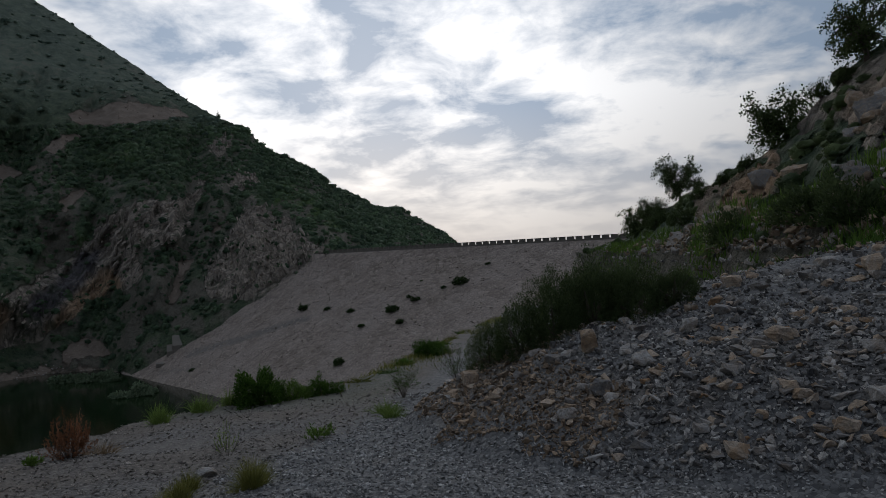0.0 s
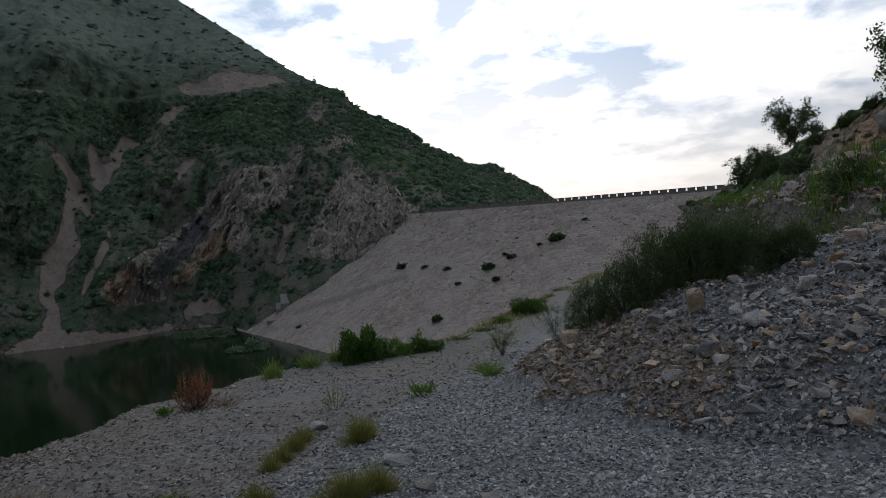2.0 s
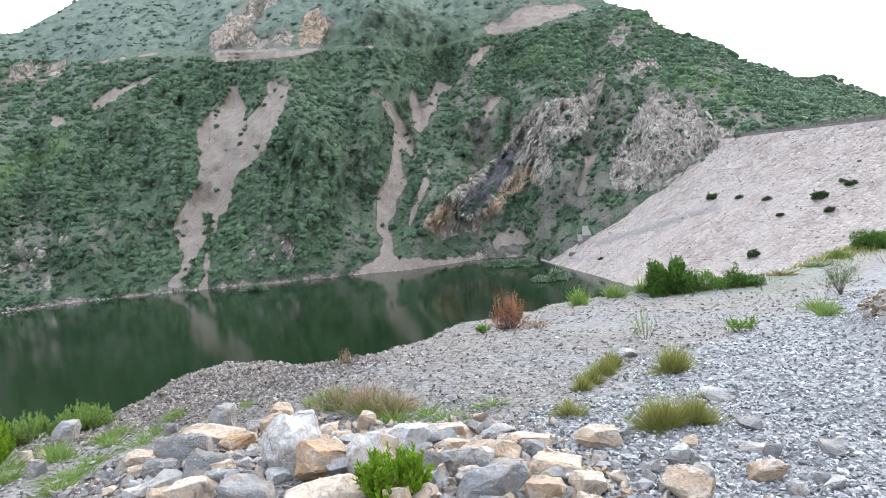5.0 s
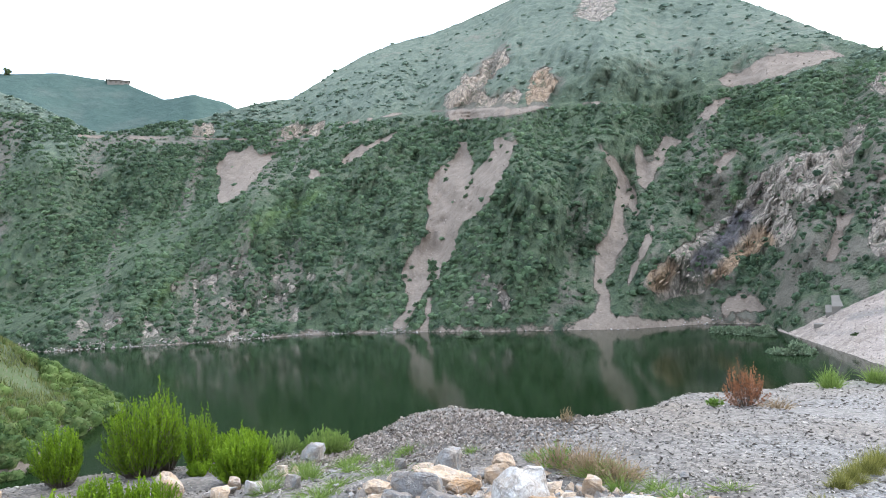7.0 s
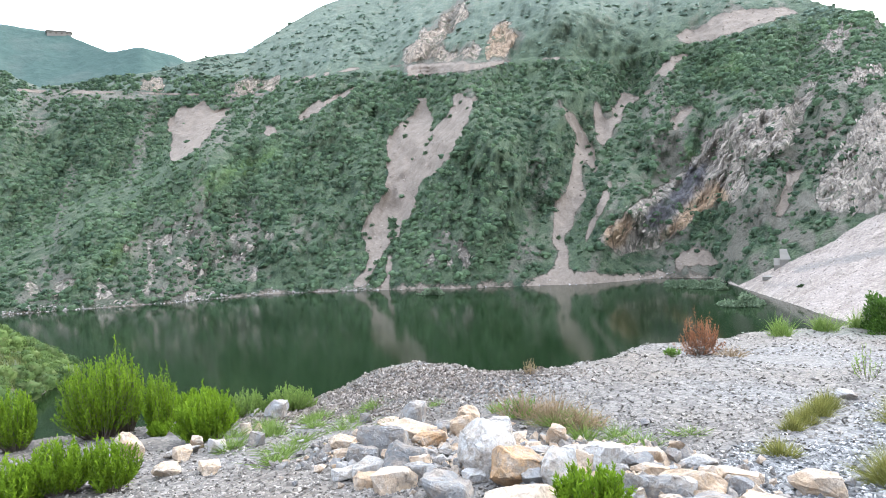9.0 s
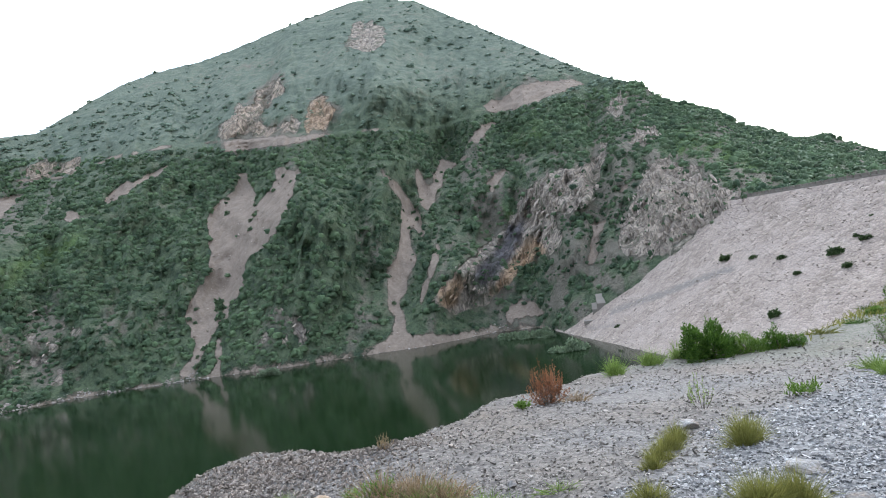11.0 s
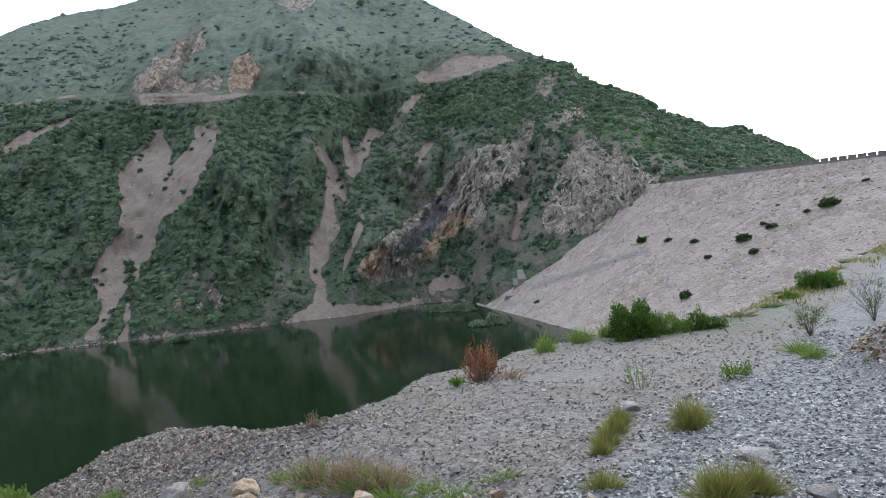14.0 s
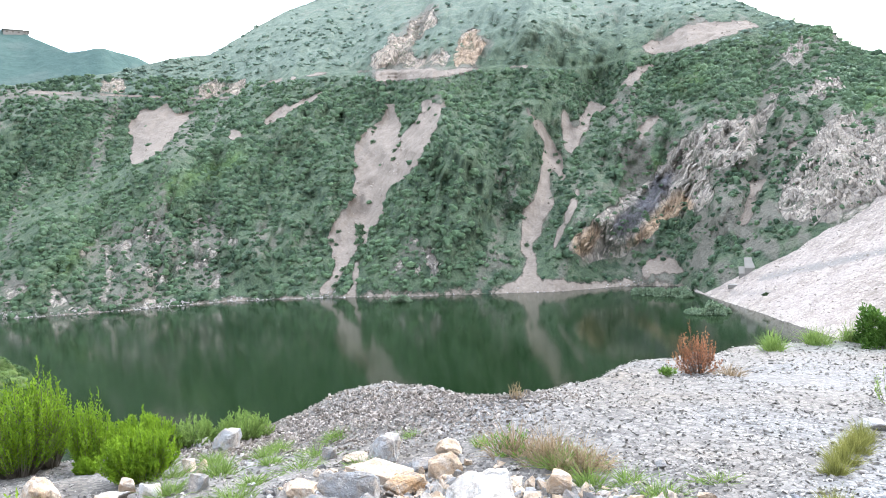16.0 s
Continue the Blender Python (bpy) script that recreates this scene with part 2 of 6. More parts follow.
UPLAND = mat_leaf("hazed_upland_shrub_leaves", (0.115, 0.165, 0.13), (0.24, 0.31, 0.225))

# ---- mesh helpers ----
def grid_noise(x, y, seed):
    """Smooth value noise on a plane, 0 to 1."""
    xi, yi = np.floor(x).astype(np.int64), np.floor(y).astype(np.int64)
    fx, fy = x - xi, y - yi
    fx, fy = fx * fx * (3 - 2 * fx), fy * fy * (3 - 2 * fy)

    def rnd(i, j):
        h = (i * 374761393 + j * 668265263 + seed * 974634777) & 0x7FFFFFFF
        h = ((h ^ (h >> 13)) * 1274126177) & 0x7FFFFFFF
        return ((h ^ (h >> 16)) & 0xFFFF) / 65535.0

    a, b = rnd(xi, yi), rnd(xi + 1, yi)
    c, d = rnd(xi, yi + 1), rnd(xi + 1, yi + 1)
    return (a * (1 - fx) + b * fx) * (1 - fy) + (c * (1 - fx) + d * fx) * fy


def fbm(x, y, seed=1, octaves=5, gain=0.5):
    """Several octaves of it, about -1 to 1."""
    out, amp, tot = 0.0, 1.0, 0.0
    for k in range(octaves):
        out = out + amp * (2 * grid_noise(x * 2**k, y * 2**k, seed + 17 * k) - 1)
        tot += amp
        amp *= gain
    return out / tot * 1.6


def make_mesh(name, verts, quads, smooth=True, attrs=None):
    me = bpy.data.meshes.new(name)
    verts, quads = np.asarray(verts, np.float32), np.asarray(quads, np.int32)
    k = quads.shape[1]
    me.vertices.add(len(verts))
    me.vertices.foreach_set("co", verts.ravel())
    me.loops.add(quads.size)
    me.loops.foreach_set("vertex_index", quads.ravel())
    me.polygons.add(len(quads))
    me.polygons.foreach_set("loop_start", np.arange(0, quads.size, k, dtype=np.int32))
    me.polygons.foreach_set("loop_total", np.full(len(quads), k, np.int32))
    me.polygons.foreach_set("use_smooth", np.full(len(quads), smooth))
    for key, vals in (attrs or {}).items():
        me.attributes.new(key, "FLOAT", "POINT").data.foreach_set("value", np.asarray(vals, np.float32).ravel())
    me.update(calc_edges=True)
    me.validate()
    return me


def sheet_faces(rows, cols, wrap=False):
    i, j = np.meshgrid(np.arange(rows - 1), np.arange(cols if wrap else cols - 1), indexing="ij")
    j2 = (j + 1) % cols
    return np.stack([i * cols + j, i * cols + j2, (i + 1) * cols + j2, (i + 1) * cols + j], -1).reshape(-1, 4)


def seg_dist(x, y, line):
    """Distance to a polyline, and on which side of it (positive: to its right)."""
    best, side = np.full(np.shape(x), 1e9), np.zeros(np.shape(x))
    for (ax, ay), (bx, by) in zip(line[:-1], line[1:]):
        dx, dy = bx - ax, by - ay
        s = np.clip(((x - ax) * dx + (y - ay) * dy) / (dx * dx + dy * dy), 0, 1)
        d = np.hypot(x - ax - s * dx, y - ay - s * dy)
        cr = (x - ax) * dy - (y - ay) * dx
        near = d < best - 1e-9
        best, side = np.where(near, d, best), np.where(near, np.sign(cr), side)
    return best * side


def inside(px, py, poly):
    """Which points lie in a polygon."""
    out = np.zeros(np.shape(px), bool)
    n = len(poly)
    for k in range(n):
        (x1, y1), (x2, y2) = poly[k], poly[(k + 1) % n]
        if y1 == y2:
            continue
        hit = ((y1 > py) != (y2 > py)) & (px < (x2 - x1) * (py - y1) / (y2 - y1) + x1)
        out ^= hit
    return out


EYE = 1.6            # height of the viewpoint over the gravel; bearings below are taken from here
WATER_Z = -9.2


def sstep(x, a, b):
    """Smooth step from 0 at a to 1 at b (b may be the lower)."""
    t = np.clip((x - a) / (b - a), 0, 1)
    return t * t * (3 - 2 * t)


# ---- ground: gravel bench, bank, rubble slope, lake bed ----
BANK = [(-16.0, -40.0), (-12.5, -12.0), (-11.2, -3.0), (-11.0, 0.3), (-10.8, 3.0), (-10.6, 4.4), (-10.0, 5.3), (-9.4, 5.9), (-8.5, 6.2), (-7.3, 6.0), (-7.0, 6.5), (-7.3, 8.3), (-7.7, 11.0), (-7.5, 13.2),
        (-6.8, 15.9), (-4.4, 16.4), (-3.3, 19.5), (-2.3, 25.0), (-1.4, 32.0), (0.5, 44.0), (4.0, 70.0)]
FOOT = [(14.0, 50.0), (7.0, 30.0), (2.8, 19.5), (0.2, 14.8), (-1.3, 12.2), (-1.6, 10.4), (-0.9, 8.0), (0.1, 6.8), (1.1, 6.0), (2.2, 5.2), (4.5, 3.6), (9.0, 0.5), (20.0, -4.0)]
HEADLAND = [(-400.0, -70.0), (-120.0, -12.0), (-85.0, 4.0), (-67.0, 8.6), (-61.0, 6.0), (-48.0, 0.5), (-40.0, -12.0), (-36.0, -40.0)]


def ground_z(x, y):
    yy = np.clip(y, -30, 16) + 0.25 * np.clip(y - 16, 0, 60)
    z = -1.55 + 0.03 * np.clip(x, -30, 30) - 0.07 * yy + EYE
    # the bench dips towards the water on its near side
    z = z - (0.26 * sstep(-x, 3.2, 5.4) + 0.09 * np.clip(-x - 5.4, 0, 8)) * (1 - sstep(y, 3.8, 6.4))
    # small heap at the bank's edge
    z = z + 0.10 * np.exp(-(((x + 8.8) / 1.0) ** 2 + ((y - 5.3) / 0.8) ** 2)) + 0.07 * fbm(x * 1.3, y * 1.3, 6, 4, 0.6) * np.exp(-(((x + 8.4) / 1.8) ** 2 + ((y - 5.0) / 1.3) ** 2)) + 0.035 * sstep(-x, 3.0, 3.6) * fbm(x * 1.7, y * 1.7, 4, 3)
    # rubble slope
    d = -seg_dist(x, y, FOOT)
    d = np.maximum(d, 0)
    heap = 1.15 * (1 - np.exp(-d / 1.9)) + 0.15 * np.minimum(d, 14)
    z = z + heap
    z = z + 0.05 * fbm(x * 0.45, y * 0.45, 3, 4) + sstep(d, 0.0, 1.0) * 0.10 * fbm(x * 0.9, y * 0.9, 5, 4)
    # bank falling to the water and the bed under it
    b = seg_dist(x, y, BANK)
    edge = -b + 0.25 * fbm(x * 0.6, y * 0.6, 8, 3)
    drop = np.maximum(edge, 0)
    z = z - np.where(drop < 0.4, drop * drop * 0.9, 0.144 + (drop - 0.4) * 0.78) * (1 + 0.12 * fbm(x * 0.3, y * 0.3, 9, 3))
    # far headland on the near shore
    hd = np.maximum(seg_dist(x, y, HEADLAND), -60)
    head = WATER_Z + hd * 0.85 + 1.1 * fbm(x * 0.08, y * 0.08, 12, 4) * sstep(hd, 0, 6)
    head = np.where(x < -20, np.minimum(head, 14 + 0.0 * x), -50)
    z = np.maximum(z, head)
    return np.maximum(z, -13.0 + 0.4 * fbm(x * 0.1, y * 0.1, 14, 3))


def build_ground():
    cols = 600
    a = np.linspace(0, 2 * np.pi, cols, endpoint=False)
    r = np.concatenate([[0.0005], np.geomspace(0.6, 60, 220), np.geomspace(64, 3000, 40)])
    R, A = np.meshgrid(r, a, indexing="ij")
    x, y = -0.5 - R * np.sin(A), 0.1 + R * np.cos(A)
    z = ground_z(x, y)
    d = np.maximum(-seg_dist(x, y, FOOT), 0)
    earth = 0.75 * sstep(d, 0.1, 0.9) * (1 - sstep(x, 1.0, 3.5)) * sstep(fbm(x * 0.5, y * 0.5, 21, 4), -0.5, 0.3)
    bed = sstep(-z, 3.0, 6.0)
    earth = np.maximum(earth, (0.6 + 0.3 * fbm(x * 0.7, y * 0.7, 23, 3)) * sstep(-(x + 3.0 - 0.10 * (y - 5)), -0.3, 0.6))
    green = np.clip(1.1 * sstep(x * -1, 20, 30) * sstep(z, -8.6, -7.0) + 0.3 * sstep(y, 13, 15) * sstep(-x, 1.8, 3.2) * sstep(z, -4, -1.0), 0, 1)
    me = make_mesh("ground", np.stack([x, y, z], -1).reshape(-1, 3), sheet_faces(len(r), cols, True), True,
                   {"earth": np.maximum(np.maximum(earth, bed * 0.5), 1.0 * (x < -25)), "green": green})
    me.materials.append(GRAVEL)
    return tagged(new("ground", me), "grey crushed-stone bench above the reservoir", "ground", kind="structure")


build_ground()


def build_water():
    r = np.array([0.0005, 30, 60, 100, 150, 220, 320])
    a = np.linspace(0, 2 * np.pi, 96, endpoint=False)
    R, A = np.meshgrid(r, a, indexing="ij")
    v = np.stack([-70 + R * np.cos(A), 40 + R * np.sin(A), np.full(R.shape, WATER_Z)], -1).reshape(-1, 3)
    me = make_mesh("water", v, sheet_faces(len(r), 96, True))
    me.materials.append(WATER)
    return tagged(new("water", me), "still dark green reservoir water", "water", kind="structure")


build_water()


# ---- hillsides: a foot line and a ridge line by bearing, with spurs and gullies between ----
def hillside(name, bearings, steps, foot, ridge, seed, bulge, back, masks, label, mat, tail=0.35, crown=0.0, crag=0.0, folds=None):
    """foot: (bearing, distance, height over the eye); ridge: (bearing, distance, elevation). Bearings in degrees to the left of +y."""
    f, g = np.array(foot), np.array(ridge)
    az = np.linspace(bearings[0], bearings[1], steps[0])
    v = np.concatenate([np.linspace(-tail, 0, 12, endpoint=False), np.linspace(0, 1, steps[1]), np.linspace(1.02, 1.6, 14)])
    r0, z0 = np.interp(az, f[:, 0], f[:, 1]), np.interp(az, f[:, 0], f[:, 2])
    r1, e1 = np.interp(az, g[:, 0], g[:, 1]), np.interp(az, g[:, 0], g[:, 2])
    z1 = r1 * np.tan(np.radians(e1 - crown * (0.25 + 0.75 * sstep(az, 34, 22))))
    V, AZ = np.meshgrid(v, az, indexing="ij")
    R = r0 + (r1 - r0) * V
    s = np.clip(V, 0, 1)
    Z = z0 + (z1 - z0) * (s + bulge * np.sin(np.pi * s))
    Z = np.where(V > 1, z1 - (R - r1) * back, Z)
    Z = np.where(V < 0, z0 + (R - r0) * 0.8, Z)
    X, Y = -R * np.sin(np.radians(AZ)), R * np.cos(np.radians(AZ))
    size = (z1 - z0)
    body = np.sin(np.pi * np.clip(s, 0, 1)) ** 0.7
    spur = fbm(AZ * 0.16 + 0.5 * s, s * 0.7, seed, 3)
    Z = Z + size * 0.055 * spur * body
    Z = Z + np.minimum(size * 0.02, 1.6) * fbm(X * 0.06, Y * 0.06, seed + 3, 5, 0.6) * np.clip(body + 0.15, 0, 1)
    Z = Z + 0.25 * fbm(X * 0.5, Y * 0.5, seed + 5, 3)
    EL = np.degrees(np.arctan2(Z, R))
    if folds is not None:
        deep = 1 + folds(AZ, EL) * np.clip(s * 12, 0, 1) * np.clip((1.0 - s) * 1.6, 0, 1)
        X, Y, Z, R = X * deep, Y * deep, Z * deep, R * deep
    attrs = masks(AZ, EL, s, X, Y)
    if crag:
        ledge = 1 - np.abs(fbm(X * 0.35 + Z * 0.3, Y * 0.35 - Z * 0.4, seed + 21, 4, 0.6))
        ledge = ledge + 0.35 * np.round(3 * fbm(X * 0.8, Z * 0.9, seed + 23, 3)) / 3
        m = attrs["rock"]
        for _ in range(3):
            m = m.copy()
            m[1:-1, 1:-1] = (m[:-2, 1:-1] + m[2:, 1:-1] + m[1:-1, :-2] + m[1:-1, 2:] + m[1:-1, 1:-1]) / 5
        Z = Z + crag * (ledge - 0.6) * m * np.where(EL > 11.5, 0.35, 1.0)
    for key in attrs:
        for _ in range(2):
            m = attrs[key].astype(float)
            m[1:-1] = 0.25 * m[:-2] + 0.5 * m[1:-1] + 0.25 * m[2:]
            m[:, 1:-1] = 0.25 * m[:, :-2] + 0.5 * m[:, 1:-1] + 0.25 * m[:, 2:]
            attrs[key] = m
    me = make_mesh(name, np.stack([X, Y, Z + EYE], -1).reshape(-1, 3), sheet_faces(len(v), len(az)), True, attrs)
    me.materials.append(mat)
    ob = tagged(new(name, me), label, "hill", kind="structure")
    return ob, (X, Y, Z + EYE, AZ, EL, s, attrs)


# bare and rocky parts of the slope, as outlines in bearing and elevation
CHUTE_WIDE = [(61.80, -5.01), (60.59, -4.05), (59.81, -3.17), (60.03, -1.94), (60.24, -0.12), (59.34, 1.17), (58.68, 2.25), (57.96, 3.17), (57.66, 5.50), (57.56, 7.21), (56.93, 8.23), (55.98, 8.90), (55.05, 9.41), (54.54, 10.88), (53.91, 10.77), (53.63, 9.76), (53.30, 8.57), (53.86, 7.38), (54.18, 6.18), (53.62, 7.37), (52.90, 8.46), (52.25, 9.03), (51.75, 9.66), (51.45, 10.65), (50.75, 10.83), (50.05, 10.35), (49.30, 10.84), (49.57, 10.10), (50.21, 9.12), (50.86, 8.05), (51.06, 7.18), (51.63, 6.41), (52.38, 5.49), (53.24, 4.59), (54.64, 3.84), (55.17, 2.87), (55.34, 1.56), (56.15, 0.78), (56.69, 0.27), (57.28, -1.27), (58.09, -1.58), (59.13, -3.15), (59.82, -4.19), (60.30, -5.04)]
CHUTE_STRAND = [(58.30, -2.64), (57.64, -2.31), (57.96, -3.56), (58.30, -5.02), (58.85, -5.13), (58.51, -3.68)]
GULLY_MAIN = [(42.69, 10.39), (42.52, 9.23), (41.79, 8.47), (41.05, 7.70), (40.64, 6.49), (40.10, 5.25), (39.67, 3.06), (40.22, 3.26), (40.64, 4.36), (41.04, 4.16), (41.26, 3.23), (40.92, 1.52), (41.29, 0.84), (41.88, -0.05), (42.21, -1.20), (42.90, -1.83), (42.57, -2.83), (42.73, -4.10), (43.48, -4.48), (43.90, -4.09), (43.38, -2.97), (44.09, -2.40), (43.89, -1.23), (43.57, 0.87), (42.90, 1.74), (42.15, 2.85), (41.79, 4.95), (41.38, 6.23), (41.62, 7.29), (42.28, 8.28), (42.81, 9.16)]
GULLY_RIGHT = [(39.70, 9.36), (39.17, 8.70), (39.32, 7.92), (38.58, 7.75), (37.93, 9.05), (37.57, 9.95), (36.45, 9.38), (36.02, 9.01), (37.24, 8.47), (37.77, 7.39), (38.55, 6.19), (39.33, 5.65), (39.77, 6.64), (39.96, 8.07)]
GULLY_GREY = [(39.06, 2.65), (38.48, 2.68), (39.18, 1.32), (39.57, 0.16), (40.17, -0.74), (40.89, -2.62), (41.25, -2.09), (40.76, -0.90), (40.11, 0.46), (39.72, 1.62)]
FAN = [(46.42, -5.84), (44.73, -5.15), (43.86, -4.52), (42.77, -4.38), (41.67, -4.96), (40.69, -4.76), (40.00, -5.33), (40.82, -5.70), (42.73, -5.87), (44.13, -5.90)]
BEACH = [(40.49, -5.36), (37.86, -5.13), (34.43, -4.94), (33.08, -5.05), (35.46, -5.39), (37.92, -5.56), (40.36, -5.86), (42.27, -5.98)]
MOUND = [(34.37, -4.46), (33.27, -3.52), (32.41, -3.23), (31.36, -3.75), (30.65, -4.57), (31.02, -4.86), (32.44, -4.64), (33.69, -4.88)]
SOIL_PATCH = [(29.77, -3.31), (28.59, -3.10), (29.04, -4.37), (30.08, -4.24)]
SOIL_RED = [(26.44, -1.36), (25.39, -2.16), (23.78, -3.02), (24.12, -3.47), (25.62, -3.20), (26.73, -2.10)]
CHUTE_SHORT = [(25.72, 2.40), (24.53, 2.30), (25.16, 1.12), (25.58, -0.29), (26.15, -1.34), (26.75, -1.17), (26.09, 0.26), (25.65, 1.42)]
CHUTE_TINY = [(23.34, 4.17), (22.96, 4.89), (22.16, 5.26), (22.63, 4.56)]
LEDGE_LEFT = [(64.89, 9.29), (63.93, 10.32), (61.89, 11.21), (59.98, 11.73), (59.47, 11.88), (60.62, 11.12), (62.23, 10.67), (62.98, 10.06), (64.51, 9.26)]
SLIP_UPPER = [(34.85, 10.53), (34.21, 11.72), (33.10, 12.07), (32.12, 12.10), (33.16, 11.24), (34.27, 10.52)]
SLIP_PALE = [(33.88, 7.22), (32.88, 7.83), (31.85, 8.28), (32.78, 7.10), (33.86, 5.93)]
SLIP_SMALL = [(36.11, 9.02), (35.45, 9.61), (34.76, 9.77), (35.52, 9.15)]
VALLEY_SCREE = [(74.89, 9.62), (74.28, 10.42), (73.35, 10.66), (71.96, 10.83), (71.55, 10.30), (70.01, 10.22), (71.07, 9.43), (71.70, 8.53), (72.72, 7.42), (73.69, 6.77), (74.84, 6.10), (75.09, 6.86), (74.61, 7.76), (74.88, 8.70)]
VALLEY_CHIP = [(67.75, 9.05), (66.68, 8.79), (66.68, 8.27), (67.50, 8.13)]
VALLEY_BANK = [(84.48, 11.00), (83.56, 11.60), (79.86, 11.70), (75.52, 11.69), (76.12, 10.94), (79.07, 10.93), (81.99, 11.07), (84.03, 10.66)]
ROAD_FILL = [(55.51, 13.43), (52.17, 13.39), (46.4, 13.2), (46.2, 12.95), (50.17, 12.59), (53.02, 12.53), (55.31, 12.55)]
ROAD_CUTTING = [(33.13, 13.58), (30.99, 14.04), (29.85, 14.64), (28.00, 14.69), (25.54, 14.25), (24.07, 13.78), (25.74, 13.50), (27.91, 13.23), (30.19, 12.86), (32.03, 12.78)]
FACE_MAIN = [(39.74, -2.57), (39.35, -1.08), (37.72, -0.31), (36.61, 0.78), (35.05, 1.57), (33.94, 2.65), (32.35, 3.68), (31.12, 5.71), (29.55, 6.72), (28.09, 6.79), (26.57, 7.31), (25.08, 6.98), (23.74, 8.79), (23.39, 8.93), (24.01, 6.74), (25.46, 4.06), (26.95, 3.66), (28.48, 2.98), (28.35, 1.02), (29.91, 0.13), (32.65, -0.52), (32.96, -1.85), (35.02, -2.67), (35.68, -3.28), (37.15, -3.38), (38.63, -3.68)]
FACE_DAM = [(23.88, 0.38), (22.92, 2.29), (22.04, 3.62), (21.39, 4.97), (20.55, 6.04), (19.30, 6.57), (18.05, 5.45), (16.95, 5.06), (15.96, 3.98), (14.95, 3.23), (13.93, 2.53), (14.25, 1.82), (16.18, 0.62), (17.66, -0.38), (19.62, -1.33), (21.04, -1.41), (22.39, -0.96), (23.36, -1.14)]
CUT_LEFT = [(55.76, 13.60), (55.20, 14.87), (53.64, 16.08), (52.56, 16.49), (51.36, 17.70), (50.26, 18.11), (49.47, 17.07), (50.94, 16.26), (51.39, 15.44), (52.15, 15.03), (51.85, 14.19), (51.23, 14.17), (49.44, 14.84), (49.00, 14.31), (49.38, 13.38)]
CUT_RIGHT = [(48.78, 13.35), (48.35, 14.93), (47.55, 15.97), (46.65, 16.15), (45.96, 15.35), (45.29, 15.67), (45.91, 14.40), (46.96, 13.27)]
KNOB_LOW = [(55.39, -1.98), (54.25, -1.03), (51.97, -1.11), (50.54, -2.68), (50.60, -4.51), (53.62, -4.18), (55.26, -3.56)]
KNOB_PALE = [(47.25, -3.85), (46.74, -2.04), (45.43, -1.75), (44.20, -2.86), (44.80, -3.96), (46.24, -4.46)]
KNOB_RIDGE = [(22.94, 11.19), (22.06, 12.44), (21.11, 12.48), (21.49, 11.08), (22.12, 10.24)]
KNOB_MID = [(21.90, 8.35), (20.85, 9.13), (19.21, 8.99), (19.08, 8.18), (20.56, 7.78)]
KNOB_TOP = [(44.55, 19.89), (43.14, 21.51), (41.55, 22.07), (40.02, 20.92), (40.87, 19.46), (42.80, 19.25)]
VALLEY_ROCK_A = [(77.03, 12.04), (76.54, 12.66), (75.43, 12.73), (74.65, 12.34), (75.00, 11.54), (76.42, 11.49)]
VALLEY_ROCK_B = [(70.11, 11.72), (69.56, 12.61), (68.59, 12.85), (67.31, 12.78), (65.99, 13.08), (65.88, 12.19), (66.71, 11.54), (68.87, 11.37)]
SHORE_BLUFF = [(82.75, -4.66), (81.02, -2.65), (78.75, -0.72), (77.66, 1.01), (75.40, 2.68), (73.21, 1.79), (68.99, 2.15), (67.36, -0.89), (68.09, -3.71), (71.47, -4.68), (76.91, -4.70)]
SHORE_BLUFF_LEFT = [(87.83, -4.12), (86.52, -1.65), (83.69, -0.22), (82.55, -2.12), (83.21, -4.34)]
SLATE = [(36.65, -1.40), (35.75, -0.05), (33.59, 1.64), (32.68, 2.99), (31.42, 3.43), (31.24, 2.58), (32.45, 1.02), (34.13, -0.73), (35.47, -1.65)]
TAN = [(35.16, -2.32), (34.20, -1.21), (31.70, 1.18), (30.40, 1.95), (29.98, 0.72), (30.50, -0.68), (32.46, -0.93), (33.57, -2.02), (35.02, -2.67)]
RUSTY = [(39.48, -1.30), (37.74, -0.50), (37.36, -1.32), (38.02, -2.69), (39.42, -3.10)]
LUSH_A = [(36.85, 0.81), (35.38, 2.82), (33.22, 4.51), (31.36, 5.74), (31.75, 3.86), (33.85, 2.64), (35.03, 1.71)]
LUSH_B = [(31.49, 9.56), (30.72, 10.65), (28.90, 11.60), (27.95, 11.48), (28.61, 10.17), (30.43, 9.21)]
LUSH_C = [(83.13, -3.38), (81.34, -1.36), (79.10, 0.23), (75.52, 1.29), (72.99, 4.38), (68.56, 6.92), (65.62, 7.67), (66.76, 5.83), (71.62, 4.28), (75.52, 1.29), (78.33, -0.77), (81.00, -2.30)]
LUSH_D = [(19.35, 7.98), (17.36, 8.85), (14.82, 7.30), (12.48, 4.65), (11.02, 2.59), (13.23, 2.67), (15.27, 4.12), (17.25, 6.28)]
TRACK = [(25.68, 13.95), (28.12, 13.8), (30.11, 13.4), (33.06, 13.07), (37.0, 12.44), (39.82, 12.63), (41.66, 12.86), (44.83, 13.15), (48.58, 13.26), (52.17, 13.39), (55.39, 13.43), (59.2, 13.39), (61.71, 13.09), (64.18, 12.69), (66.23, 11.51), (70.04, 11.43), (75.53, 11.56), (79.87, 11.56), (83.97, 11.51)]
